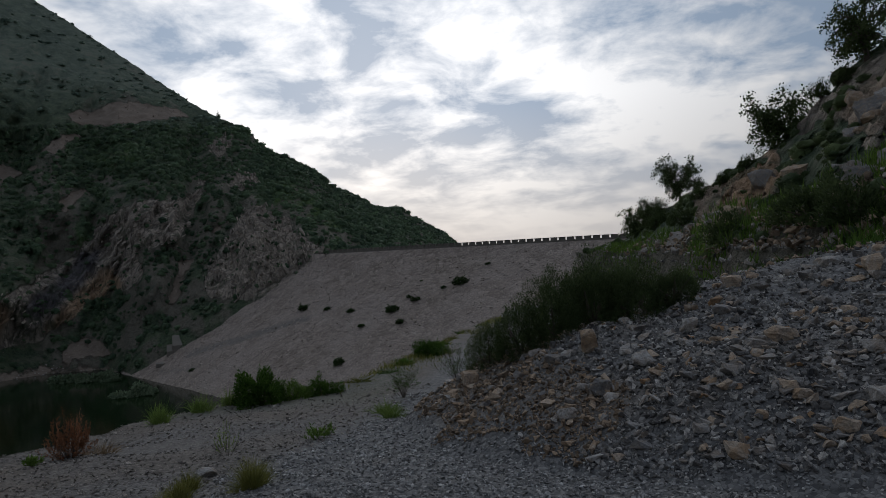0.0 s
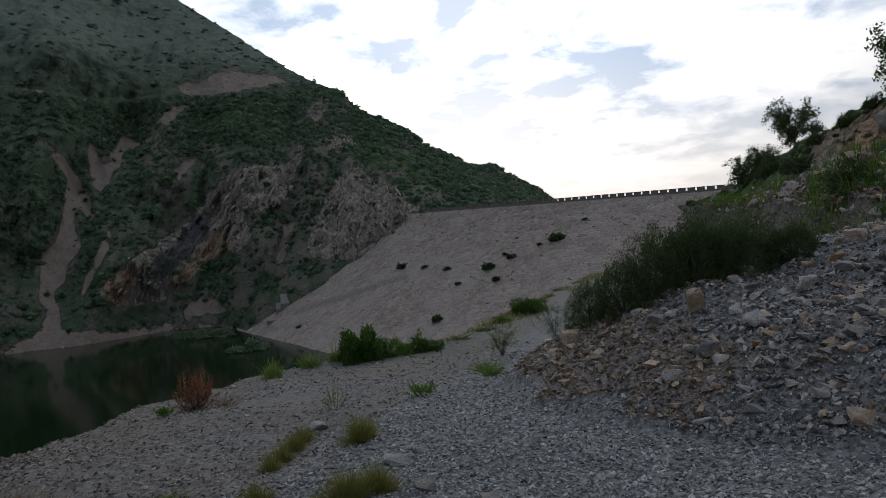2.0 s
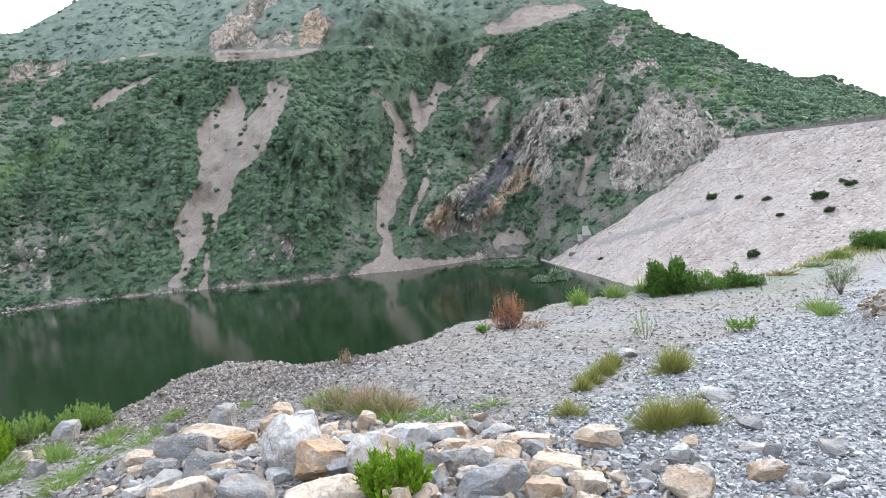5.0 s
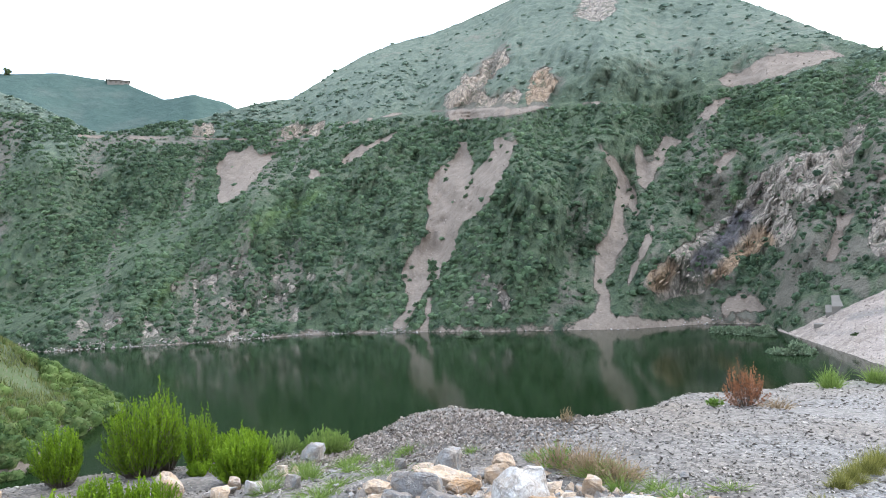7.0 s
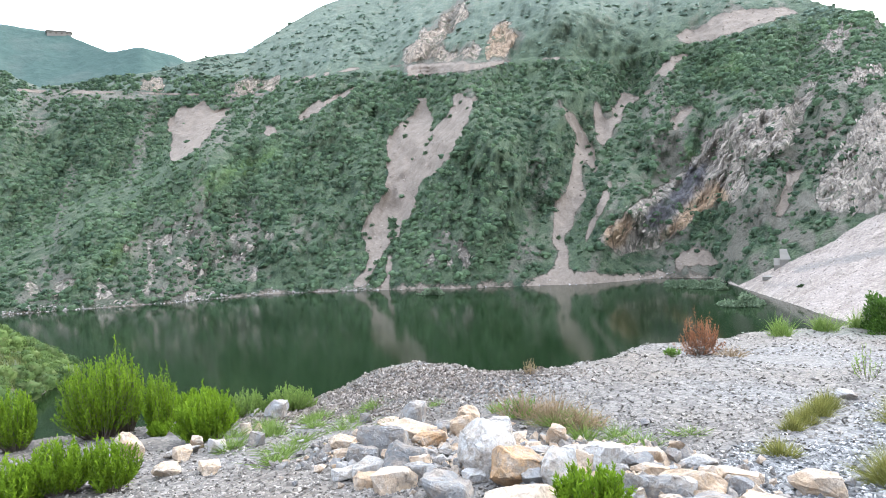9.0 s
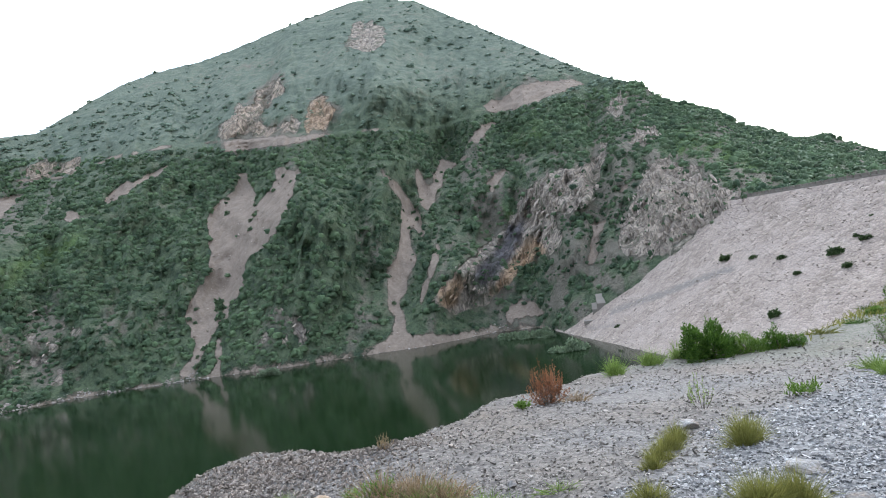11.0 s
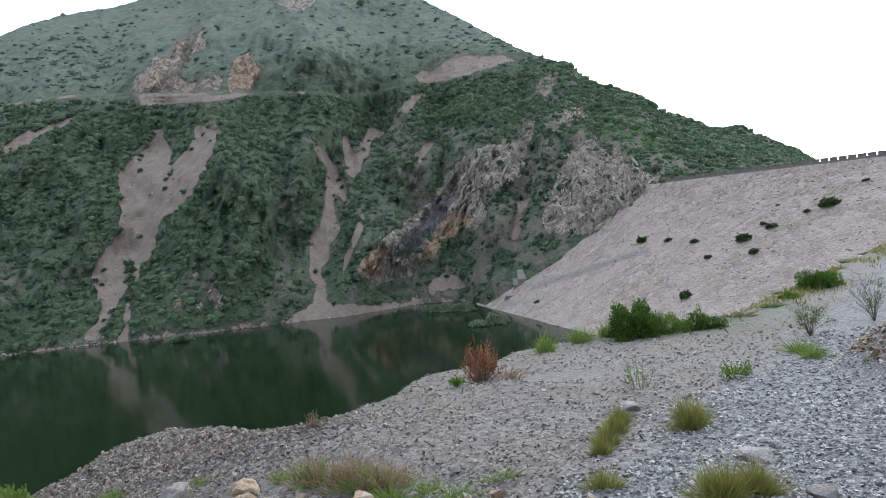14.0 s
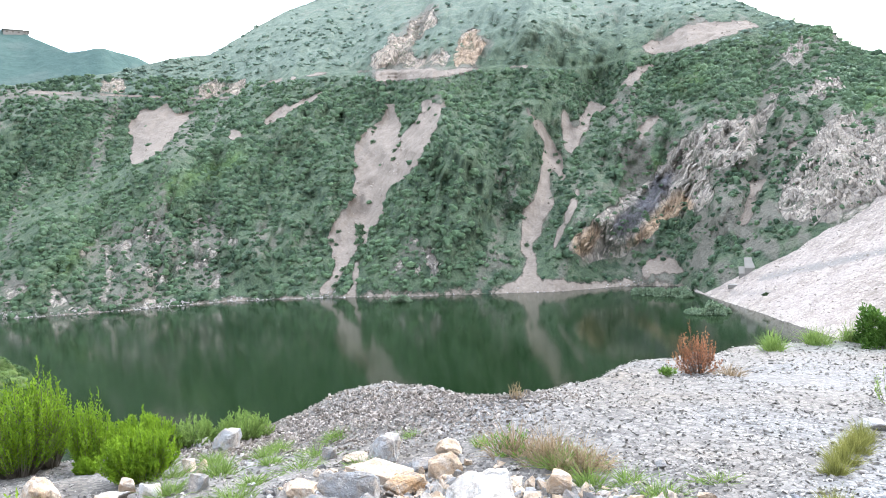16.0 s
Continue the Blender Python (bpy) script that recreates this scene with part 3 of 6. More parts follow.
LONE = [(53.43, 8.54), (52.33, 9.04), (53.62, 8.02), (53.86, 7.38), (54.27, 6.1), (54.11, 6.74), (55.86, 8.38), (55.85, 7.52), (55.73, 8.72), (50.94, 10.01), (50.37, 9.53), (51.92, 9.01), (59.29, 0.09), (59.53, -0.94), (59.93, -0.54), (60.13, -1.28), (57.47, 0.29), (57.33, -0.17), (57.53, -0.8), (57.43, -1.25), (59.69, -3.7), (59.88, -4.31), (59.64, -4.78), (59.92, -2.59), (58.95, -2.96), (58.82, -4.28), (41.14, 4.17), (40.39, 4.81), (40.53, 5.53), (40.17, 3.59), (41.43, 5.86), (43.1, 2.01), (43.39, -2.01), (39.92, 1.16), (39.33, 2.06), (38.08, 7.89), (37.52, 8.54), (42.47, -2.13), (57.96, -2.39)]
SCREES = [CHUTE_WIDE, CHUTE_STRAND, GULLY_MAIN, GULLY_RIGHT, GULLY_GREY, FAN, BEACH, MOUND, CHUTE_SHORT, CHUTE_TINY, LEDGE_LEFT, SLIP_UPPER, SLIP_PALE, SLIP_SMALL,
          VALLEY_SCREE, VALLEY_CHIP, ROAD_CUTTING]
CUTS = [CUT_LEFT, CUT_RIGHT, VALLEY_ROCK_A, VALLEY_ROCK_B, KNOB_TOP]
ROCKS = [FACE_MAIN, FACE_DAM, KNOB_RIDGE, KNOB_MID] + CUTS


def soft_mask(AZ, EL, polys, wob, seed):
    a = AZ + wob * fbm(AZ * 1.3, EL * 1.3, seed, 4, 0.7)
    e = EL + wob * fbm(AZ * 1.3, EL * 1.3, seed + 9, 4, 0.7)
    out = np.zeros(AZ.shape, bool)
    for q in polys:
        out |= inside(a, e, q)
    return out.astype(float)


def spread_out(m, times):
    """Softens a mask over its neighbours."""
    for _ in range(times):
        m = m.copy()
        m[1:-1] = 0.25 * m[:-2] + 0.5 * m[1:-1] + 0.25 * m[2:]
        m[:, 1:-1] = 0.25 * m[:, :-2] + 0.5 * m[:, 1:-1] + 0.25 * m[:, 2:]
    return m


def far_masks(AZ, EL, s, X, Y):
    t = np.array(TRACK)
    road_el = np.interp(AZ, t[:, 0], t[:, 1])
    wide = 0.10 + 0.06 * fbm(AZ * 0.8, AZ * 0, 31, 3)
    road = (AZ > 25) & (AZ < 85) & (np.abs(EL - road_el) < wide) & (fbm(AZ * 0.9, EL, 33, 3) > -0.25)
    scree = np.maximum(soft_mask(AZ, EL, SCREES, 0.24, 40), 0.85 * road)
    scree = np.maximum(scree, 0.8 * soft_mask(AZ, EL, [ROAD_FILL], 0.12, 57))
    shore = (s < 0.0045 + 0.004 * fbm(AZ * 0.7, AZ * 0, 35, 3)) & (AZ > 30)
    knobs = soft_mask(AZ, EL, [KNOB_LOW, KNOB_PALE, SHORE_BLUFF, SHORE_BLUFF_LEFT], 0.9, 52)
    lumps = sstep(fbm(AZ * 0.9, EL * 0.9, 37, 4, 0.65), -0.05, 0.35)
    rock = np.maximum(soft_mask(AZ, EL, ROCKS, 0.45, 50) * np.where(EL > 10, 0.5 + 0.45 * sstep(fbm(AZ * 1.2 + EL * 0.5, EL * 0.7, 36, 4, 0.65), -0.35, 0.25), 1.0), 0.75 * knobs * sstep(fbm(AZ * 1.4, EL * 1.1, 39, 4, 0.65), 0.05, 0.4))
    # thin soil: round the rock and scree, on the bluffs by the shore and in ribs up the slope
    ribs = sstep(fbm(AZ * 0.5 + EL * 0.18, EL * 0.10, 38, 4, 0.6), 0.22, 0.6)
    # more bare soil to the right, partly lightening that side as haze would
    right = (1 - sstep(AZ, 33, 40)) * (EL < 9)
    dry = np.clip(np.maximum(0.75 * knobs * (0.35 + 0.65 * lumps), 0.55 * ribs * (EL < 12.5)) + 0.85 * right * lumps, 0, 1)
    dry = np.maximum(dry, 0.7 * soft_mask(AZ, EL, [VALLEY_BANK], 0.3, 53))
    dry = np.maximum(dry, 0.8 * spread_out(soft_mask(AZ, EL, [FACE_MAIN, FACE_DAM, CUT_LEFT, CUT_RIGHT, GULLY_MAIN, GULLY_RIGHT, ROAD_CUTTING], 0.8, 54), 5))
    dry = np.maximum(dry, soft_mask(AZ, EL, [ROAD_FILL, SOIL_PATCH, SOIL_RED], 0.4, 56) * 1.3)
    lush = spread_out(soft_mask(AZ, EL, [LUSH_A, LUSH_B, LUSH_C, LUSH_D], 0.9, 55), 6)
    tan = np.maximum(soft_mask(AZ, EL, [TAN, RUSTY], 0.3, 61), np.maximum(0.75 * soft_mask(AZ, EL, [CUT_RIGHT], 0.3, 62), 0.3 * soft_mask(AZ, EL, [CUT_LEFT, VALLEY_ROCK_A, VALLEY_ROCK_B], 0.2, 63)))
    return {"scree": np.maximum(scree, shore * 0.62), "rock": rock, "slate": soft_mask(AZ, EL, [SLATE], 0.3, 60), "tan": tan, "dry": dry, "lush": lush}


def far_folds(AZ, EL):
    """Spurs and gullies: how much farther or nearer the slope stands than its mean."""
    spur = [(62.0, 11.5), (66.0, 9.5), (70.5, 7.6), (74.5, 5.3), (79.0, 2.5), (83.5, -0.5), (88.0, -3.5)]
    behind = -seg_dist(AZ, EL, spur)
    valley = 0.22 * sstep(behind, 0.0, 2.6) * sstep(AZ, 61, 69)

    def bend(line, wide, deep):
        return deep * np.exp(-((seg_dist(AZ, EL, line) / wide) ** 2))

    out = valley
    out = out + bend([(33.0, 13.0), (35.5, 6.0), (38.0, 0.0), (39.5, -4.0)], 1.6, -0.05)
    out = out + bend([(36.5, 11.0), (39.0, 8.0), (41.0, 4.0), (43.2, -4.0)], 1.7, 0.05)
    out = out + bend([(53.5, 11.0), (56.0, 4.0), (60.5, -4.0)], 2.2, 0.055)
    out = out + bend([(50.0, 11.0), (48.5, 4.0), (50.0, -3.0)], 3.0, -0.065)
    out = out + bend([(24.0, 11.0), (24.8, 4.0), (26.5, -3.0)], 1.2, 0.05)
    out = out + bend([(64.0, 9.0), (65.0, 3.0), (66.5, -4.0)], 2.0, -0.045)
    out = out + bend([(72.0, 5.5), (74.0, 1.0), (76.0, -4.0)], 1.8, -0.04) + bend([(69.0, 6.0), (70.0, 1.0), (70.5, -4.0)], 1.2, 0.03)
    out = out + 0.05 * fbm(AZ * 0.22, EL * 0.16, 111, 4, 0.55)
    # small ribs and runnels down the fall line
    runnel = 1 - np.abs(fbm(AZ * 0.75 + EL * 0.22, EL * 0.16, 113, 4, 0.6))
    bare = spread_out(soft_mask(AZ, EL, SCREES, 0.24, 40), 4)
    out = out - 0.028 * (runnel - 0.6) * (1 - 0.85 * bare) + 0.012 * bare
    # the bench of the road: the slope above it stands back
    t = np.array(TRACK)
    over = EL - np.interp(AZ, t[:, 0], t[:, 1])
    out = out + 0.03 * sstep(over, -0.1, 0.12) * (1 - sstep(over, 0.6, 5.0)) * (AZ > 26) * (AZ < 64)
    # tilted beds of the rock faces
    face = spread_out(soft_mask(AZ, EL, [FACE_MAIN, FACE_DAM], 0.4, 50), 4)
    u, w1 = -0.64 * AZ + 0.77 * EL, 0.77 * AZ + 0.64 * EL
    beds = 0.009 * fbm(w1 * 1.5, u * 0.2, 117, 3, 0.7) + 0.008 * np.round(2.5 * fbm(w1 * 2.2, u * 0.7, 118, 3, 0.6)) / 2.5
    out = out + face * (beds - 0.004)
    cut = spread_out(soft_mask(AZ, EL, CUTS, 0.3, 50), 3)
    fill = soft_mask(AZ, EL, [ROAD_FILL], 0.1, 57)
    steps = np.mod((EL - 12.5) / 0.3, 1.0)
    return out + cut * (0.003 + 0.008 * fbm(AZ * 2.2 + 0.8 * EL, EL * 0.6, 119, 4, 0.65)) - 0.003 * fill * (1 - steps)


DAM_L, DAM_W = 88.0, 94.6            # distance of the dam's far end at the crest and at the water
FAR_FOOT = [(-6.0, 120.0, 2.0), (8.0, 100.0, 3.0), (13.8, DAM_L, 3.3), (16.6, 88.6, 0.7), (19.3, 89.4, -1.3), (23.5, 91.2, -4.4), (26.0, 92.4, -7.1), (29.5, 95.0, -10.8), (31.5, 107.0, -10.8),
            (34.9, 109.0, -10.8), (41.4, 104.0, -10.8), (46.4, 106.0, -10.8), (53.1, 108.5, -10.8), (60.9, 117.0, -10.8), (68.5, 125.0, -10.8), (75.9, 125.5, -10.8), (81.1, 130.0, -10.8),
            (87.7, 138.0, -10.8), (92.0, 170.0, -10.8), (125.0, 190.0, -10.8)]
FAR_RIDGE = [(-6.0, 175.0, -2.0), (1.0, 180.0, 0.5), (2.9, 182.0, 2.4), (3.9, 182.0, 3.5), (5.4, 178.0, 4.5), (7.6, 170.0, 5.9), (9.6, 165.0, 6.0), (13.4, 160.0, 8.2), (14.6, 162.0, 9.4), (18.4, 165.0, 11.2),
             (20.0, 170.0, 12.9), (22.1, 180.0, 13.8), (23.7, 195.0, 14.6), (28.0, 225.0, 17.3), (31.7, 250.0, 19.5), (37.4, 285.0, 22.7), (41.0, 300.0, 23.4), (43.0, 305.0, 23.3), (48.7, 305.0, 22.0),
             (52.0, 305.0, 21.0), (55.9, 305.0, 19.8), (60.0, 305.0, 19.0), (62.4, 300.0, 18.2), (65.2, 290.0, 16.8), (68.7, 280.0, 14.8), (71.8, 275.0, 14.4), (76.0, 280.0, 13.2), (80.0, 290.0, 12.4),
             (83.6, 300.0, 11.8), (87.6, 320.0, 13.6), (91.0, 340.0, 14.7), (100.0, 360.0, 17.0), (125.0, 360.0, 17.0)]
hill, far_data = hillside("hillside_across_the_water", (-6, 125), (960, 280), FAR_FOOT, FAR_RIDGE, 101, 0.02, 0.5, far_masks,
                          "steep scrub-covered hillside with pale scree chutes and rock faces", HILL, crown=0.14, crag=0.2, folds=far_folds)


FACE = [(-18.8, 3.0), (-19.6, 5.8), (-23.0, 7.3), (-23.8, 5.5), (-21.5, 2.8)]


def plain_masks(AZ, EL, s, X, Y):
    z = np.zeros(AZ.shape)
    rock = ((fbm(AZ * 0.16, EL * 0.25, 71, 4) > -0.15) & (s > 0.12) & (s < 0.95) & (AZ < -17)).astype(float)
    rock = np.maximum(rock, soft_mask(AZ, EL, [FACE], 0.5, 75))
    return {"scree": z, "rock": rock, "slate": z, "tan": np.maximum(0.35 * (fbm(AZ * 0.3, EL * 0.3, 73, 3) > 0.1), soft_mask(AZ, EL, [FACE], 0.5, 75)), "dry": 0.8 * (s < 0.25)}


NEAR_FOOT = [(-100.0, 14.0, 0.2), (-45.0, 16.0, 0.1), (-30.0, 19.0, 0.0), (-20.0, 24.0, 0.0), (-14.0, 36.0, 0.2), (-11.0, 52.0, 0.8), (-7.0, 64.0, 1.0)]
NEAR_RIDGE = [(-100.0, 34.0, 24.0), (-45.0, 36.0, 20.0), (-30.8, 36.0, 14.0), (-28.3, 37.0, 12.5), (-26.0, 38.0, 10.4), (-23.5, 40.0, 8.4), (-20.6, 43.0, 6.8), (-18.0, 46.0, 5.3), (-15.0, 52.0, 4.2),
              (-13.0, 58.0, 3.0), (-11.7, 64.0, 2.0), (-9.0, 70.0, 0.8), (-7.0, 72.0, 0.5)]
def near_folds(AZ, EL):
    """Steep broken beds of the abutment cliff."""
    u, w1 = -0.5 * AZ + 0.85 * EL, 0.85 * AZ + 0.5 * EL
    beds = 0.03 * fbm(w1 * 0.6, u * 0.16, 211, 4, 0.65) + 0.035 * np.round(2.5 * fbm(w1 * 0.42 + 0.2 * fbm(u, w1, 213, 2), u * 0.3, 212, 3, 0.55)) / 2.5
    return beds * sstep(-AZ, 16, 20) * sstep(EL, 0.3, 2.0)


abutment, near_data = hillside("rocky_abutment_slope", (-100, -7), (520, 170), NEAR_FOOT, NEAR_RIDGE, 201, 0.05, 0.4, plain_masks,
                               "rocky abutment slope with pale stone outcrops and scrub", HILL, crag=1.0, folds=near_folds)

def mat_distant():
    m, n = material("hazed_distant_grass_and_scrub")
    p = place(n)
    a, b = n.noise(p, 0.02, 5, 0.6), n.noise(p, 0.11, 5, 0.65)
    # bluish greens: distance haze is mixed into the vegetation's own colour
    col = n.mix(b, (0.03, 0.055, 0.05), (0.075, 0.115, 0.095))
    finish(n, n.mix(n.ramp(a, 0.5, 0.7, 0, 0.3), col, (0.15, 0.15, 0.13)), 0.95, b, 0.7, 3.0, spec=0.1)
    return m


DISTANT = mat_distant()
FAR2 = [(70.0, 700.0, 12.5), (74.0, 700.0, 14.4), (76.5, 700.0, 15.0), (78.7, 720.0, 14.5), (81.6, 800.0, 15.6), (86.0, 820.0, 16.0), (89.4, 820.0, 15.6), (92.0, 820.0, 15.2), (105.0, 800.0, 13.0), (125.0, 800.0, 12.0)]
FAR2_FOOT = [(70.0, 420.0, -8.0), (125.0, 420.0, -8.0)]


def bare_masks(AZ, EL, s, X, Y):
    z = np.zeros(AZ.shape)
    return {"scree": z, "rock": z, "slate": z, "tan": z}


hillside("distant_hills", (66, 125), (200, 60), FAR2_FOOT, FAR2, 301, 0.0, 0.5, bare_masks, "distant green hills behind the valley", DISTANT)


# ---- dam ----
def polar(az, r, z):
    return Vector((-r * math.sin(radians(az)), r * math.cos(radians(az)), z + EYE))


CREST_L, CREST_R = polar(13.8, DAM_L, 3.35), polar(-11.4, 63.0, 2.05)
WL_L, WL_R = polar(29.4, 94.1, -10.8), polar(24.3, 72.4, -10.8)


def dam_point(u, s):
    """u along the dam from its far end (0) towards the near abutment (1), s from crest (0) to the waterline (1) and on."""
    c = CREST_L + (CREST_R - CREST_L) * u
    w1 = WL_L + (WL_R - WL_L) * (u * (CREST_R - CREST_L).length / (WL_R - WL_L).length)
    return c + (w1 - c) * s


def build_dam():
    us, ss = np.linspace(-0.12, 1.5, 150), np.linspace(0, 1.35, 60)
    U, S = np.meshgrid(us, ss, indexing="ij")
    cl, cr, wl, wr = (np.array(p) for p in (CREST_L, CREST_R, WL_L, WL_R))
    k = np.linalg.norm(cr - cl) / np.linalg.norm(wr - wl)
    c = cl + (cr - cl) * U[..., None]
    q = wl + (wr - wl) * (U * k)[..., None]
    P = c + (q - c) * S[..., None]
    P[..., 2] += 0.08 * fbm(P[..., 0] * 0.9, P[..., 1] * 0.9, 90, 4) * sstep(S, 0.0, 0.05)
    paz, pel = np.degrees(np.arctan2(-P[..., 0], P[..., 1])), np.degrees(np.arctan2(P[..., 2] - EYE, np.hypot(P[..., 0], P[..., 1])))
    off = np.abs(seg_dist(paz, pel, [(25.4, -5.3), (20.4, -4.25), (17.6, -3.5), (15.8, -3.1)]))
    off2 = np.abs(seg_dist(paz, pel, [(27.5, -6.5), (25.0, -6.4)]))
    streak = np.clip(sstep(-off, -0.34, -0.12) + 0.7 * sstep(-off2, -0.2, -0.05), 0, 1) * (0.95 + 0.4 * fbm(U * 40, S * 40, 91, 3))
    # crest road and far slope
    out = np.array([(cr - cl)[1], -(cr - cl)[0], 0]) / np.linalg.norm((cr - cl)[:2])
    if np.dot(out, cl) < 0:
        out = -out
    rows = [c[:, 0] + out * 6.0, c[:, 0] + out * 6.0 + out * 30 - np.array([0, 0, 18.0])]
    extra = np.stack(rows[::-1], 1)
    P = np.concatenate([extra, P], 1)
    streak = np.concatenate([np.zeros((len(us), 2)), streak], 1)
    me = make_mesh("dam", P.reshape(-1, 3), sheet_faces(len(us), len(ss) + 2), True, {"streak": np.clip(streak, 0, 1)})
    me.materials.append(DAM)
    return tagged(new("dam_embankment", me), "rockfill embankment dam faced with pale broken stone", "dam", kind="structure")


build_dam()

# ---- stone and leaf builders ----
ROCK_GREY = mat_rock("blue_grey_limestone", (0.15, 0.148, 0.147), (0.36, 0.352, 0.345), (0.36, 0.295, 0.235))
ROCK_TAN = mat_rock("tan_stone", (0.42, 0.29, 0.18), (0.62, 0.47, 0.335), (0.55, 0.47, 0.39))
ROCK_PALE = mat_rock("pale_grey_stone", (0.36, 0.34, 0.318), (0.60, 0.575, 0.545), (0.42, 0.34, 0.265))
ROCK_RUST = mat_rock("rusty_orange_stone", (0.40, 0.23, 0.11), (0.48, 0.30, 0.16), (0.33, 0.29, 0.24))
ROCK_MIX = mat_rock("grey_rubble", (0.060, 0.061, 0.064), (0.78, 0.74, 0.69), (0.26, 0.22, 0.18), 1.9, 0.3)
ROCK_BROWN = mat_rock("brown_rubble", (0.10, 0.07, 0.046), (0.64, 0.47, 0.32), (0.30, 0.215, 0.145), 1.5, 0.35)
CRUSHED = mat_rock("crushed_blue_grey_stone", (0.13, 0.131, 0.134), (0.68, 0.665, 0.645), (0.36, 0.325, 0.285), 1.5, 0.3)
BENCH = mat_rock("flat_bench_chippings", (0.115, 0.102, 0.091), (0.52, 0.47, 0.415), (0.25, 0.205, 0.165), 1.6, 0.3)
RIPRAP = mat_rock("riprap_stones", (0.12, 0.098, 0.082), (0.70, 0.60, 0.52), (0.35, 0.285, 0.235))
rng = np.random.default_rng(7)


def hull(points, cut=0.0):
    bm = bmesh.new()
    for q in points:
        bm.verts.new(q)
    res = bmesh.ops.convex_hull(bm, input=bm.verts)
    junk = [e for e in res["geom_interior"] if isinstance(e, bmesh.types.BMVert)]
    bmesh.ops.delete(bm, geom=junk, context="VERTS")
    loose = [v for v in bm.verts if not v.link_faces]
    bmesh.ops.delete(bm, geom=loose, context="VERTS")
    if cut:
        bmesh.ops.dissolve_limit(bm, angle_limit=radians(16), verts=bm.verts, edges=bm.edges)
        bmesh.ops.bevel(bm, geom=list(bm.edges), offset=cut, segments=2, profile=0.6, affect="EDGES", clamp_overlap=True)
        bmesh.ops.triangulate(bm, faces=bm.faces)
    bmesh.ops.recalc_face_normals(bm, faces=bm.faces)
    return bm


def rock_points(n, flat=0.75, seed=0):
    r = np.random.default_rng(seed)
    v = r.normal(size=(n, 3))
    v /= np.linalg.norm(v, axis=1)[:, None]
    v = np.sign(v) * np.abs(v) ** 0.75
    v /= np.abs(v).max(axis=1)[:, None] ** 0.4
    v *= r.uniform(0.78, 1.08, (n, 1))
    return v * (0.5, 0.42, 0.5 * flat)


def rock_mesh(name, seed, mat, flat=0.75, coarse=False):
    """An angular block about a metre long, with chipped edges and pitted faces; its base lies just under z = 0."""
    bm = hull(rock_points(16 if coarse else 22, flat, seed), 0.03)
    for longest in ((0.34,) if coarse else (0.17, 0.10)):
        bmesh.ops.subdivide_edges(bm, edges=[e for e in bm.edges if e.calc_length() > longest], cuts=1)
        bmesh.ops.triangulate(bm, faces=bm.faces)
    bm.normal_update()
    for v in bm.verts:
        q = v.co * 2.3 + Vector((seed * 7.3, 0, 0))
        ledge = round(3.5 * noise.noise(q * 1.7)) / 3.5
        v.co += v.normal * (0.06 * noise.fractal(q, 0.8, 2.1, 4) + 0.035 * ledge + 0.014 * noise.noise(q * 7))
    low = min(v.co.z for v in bm.verts)
    for v in bm.verts:
        v.co.z -= low + 0.06
    me = bpy.data.meshes.new(name)
    bm.to_mesh(me)
    bm.free()
    me.materials.append(mat)
    me.polygons.foreach_set("use_smooth", np.zeros(len(me.polygons), bool))
    return me


def low_stone(seed, flat):
    """A small stone of a dozen faces or so, as arrays."""
    bm = hull(rock_points(9, flat, seed))
    bmesh.ops.triangulate(bm, faces=bm.faces)
    v = np.array([w.co for w in bm.verts])
    bm.verts.index_update()
    f = np.array([[w.index for w in p.verts] for p in bm.faces])
    bm.free()
    return v, f


def turns(n, tilt):
    """n random turns: any bearing, tilted by about tilt radians."""
    a, b, c = rng.uniform(0, 2 * np.pi, n), rng.normal(0, tilt, n), rng.normal(0, tilt, n)
    ca, sa, cb, sb, cc, sc = np.cos(a), np.sin(a), np.cos(b), np.sin(b), np.cos(c), np.sin(c)
    o, i = np.zeros(n), np.ones(n)
    rz = np.stack([np.stack([ca, -sa, o], -1), np.stack([sa, ca, o], -1), np.stack([o, o, i], -1)], 1)
    rx = np.stack([np.stack([i, o, o], -1), np.stack([o, cb, -sb], -1), np.stack([o, sb, cb], -1)], 1)
    ry = np.stack([np.stack([cc, o, sc], -1), np.stack([o, i, o], -1), np.stack([-sc, o, cc], -1)], 1)
    return rx @ ry @ rz


def spread(name, kinds, pos, size, tilt, mat, label, category, extra=None, smooth=False, rot=None):
    """Many copies of small shapes joined into one mesh of kind stuff."""
    n = len(pos)
    pick = rng.integers(0, len(kinds), n)
    rot = turns(n, tilt) if rot is None else rot
    vs, fs, at, base = [], [], [], 0
    for k, (v, f) in enumerate(kinds):
        i = np.nonzero(pick == k)[0]
        if not len(i):
            continue
        w = np.einsum("nij,nvj->nvi", rot[i], v[None] * (size[i][:, None, None] if size.ndim == 1 else size[i][:, None, :])) + pos[i][:, None, :]
        vs.append(w.reshape(-1, 3))
        fs.append((f[None] + (base + np.arange(len(i)) * len(v))[:, None, None]).reshape(-1, f.shape[1]))
        if extra is not None:
            at.append(np.repeat(extra[i], len(v)))
        base += len(i) * len(v)
    me = make_mesh(name, np.concatenate(vs), np.concatenate(fs), smooth, {"tone": np.concatenate(at)} if extra is not None else None)
    me.materials.append(mat)
    return tagged(new(name, me), label, category, kind="stuff")


def part(name, me, mat, parent, label=""):
    if mat is not None and not len(me.materials):
        me.materials.append(mat)
    ob = new(name, me)
    ob.parent = parent
    if label:
        tagged(ob, label)
    return ob


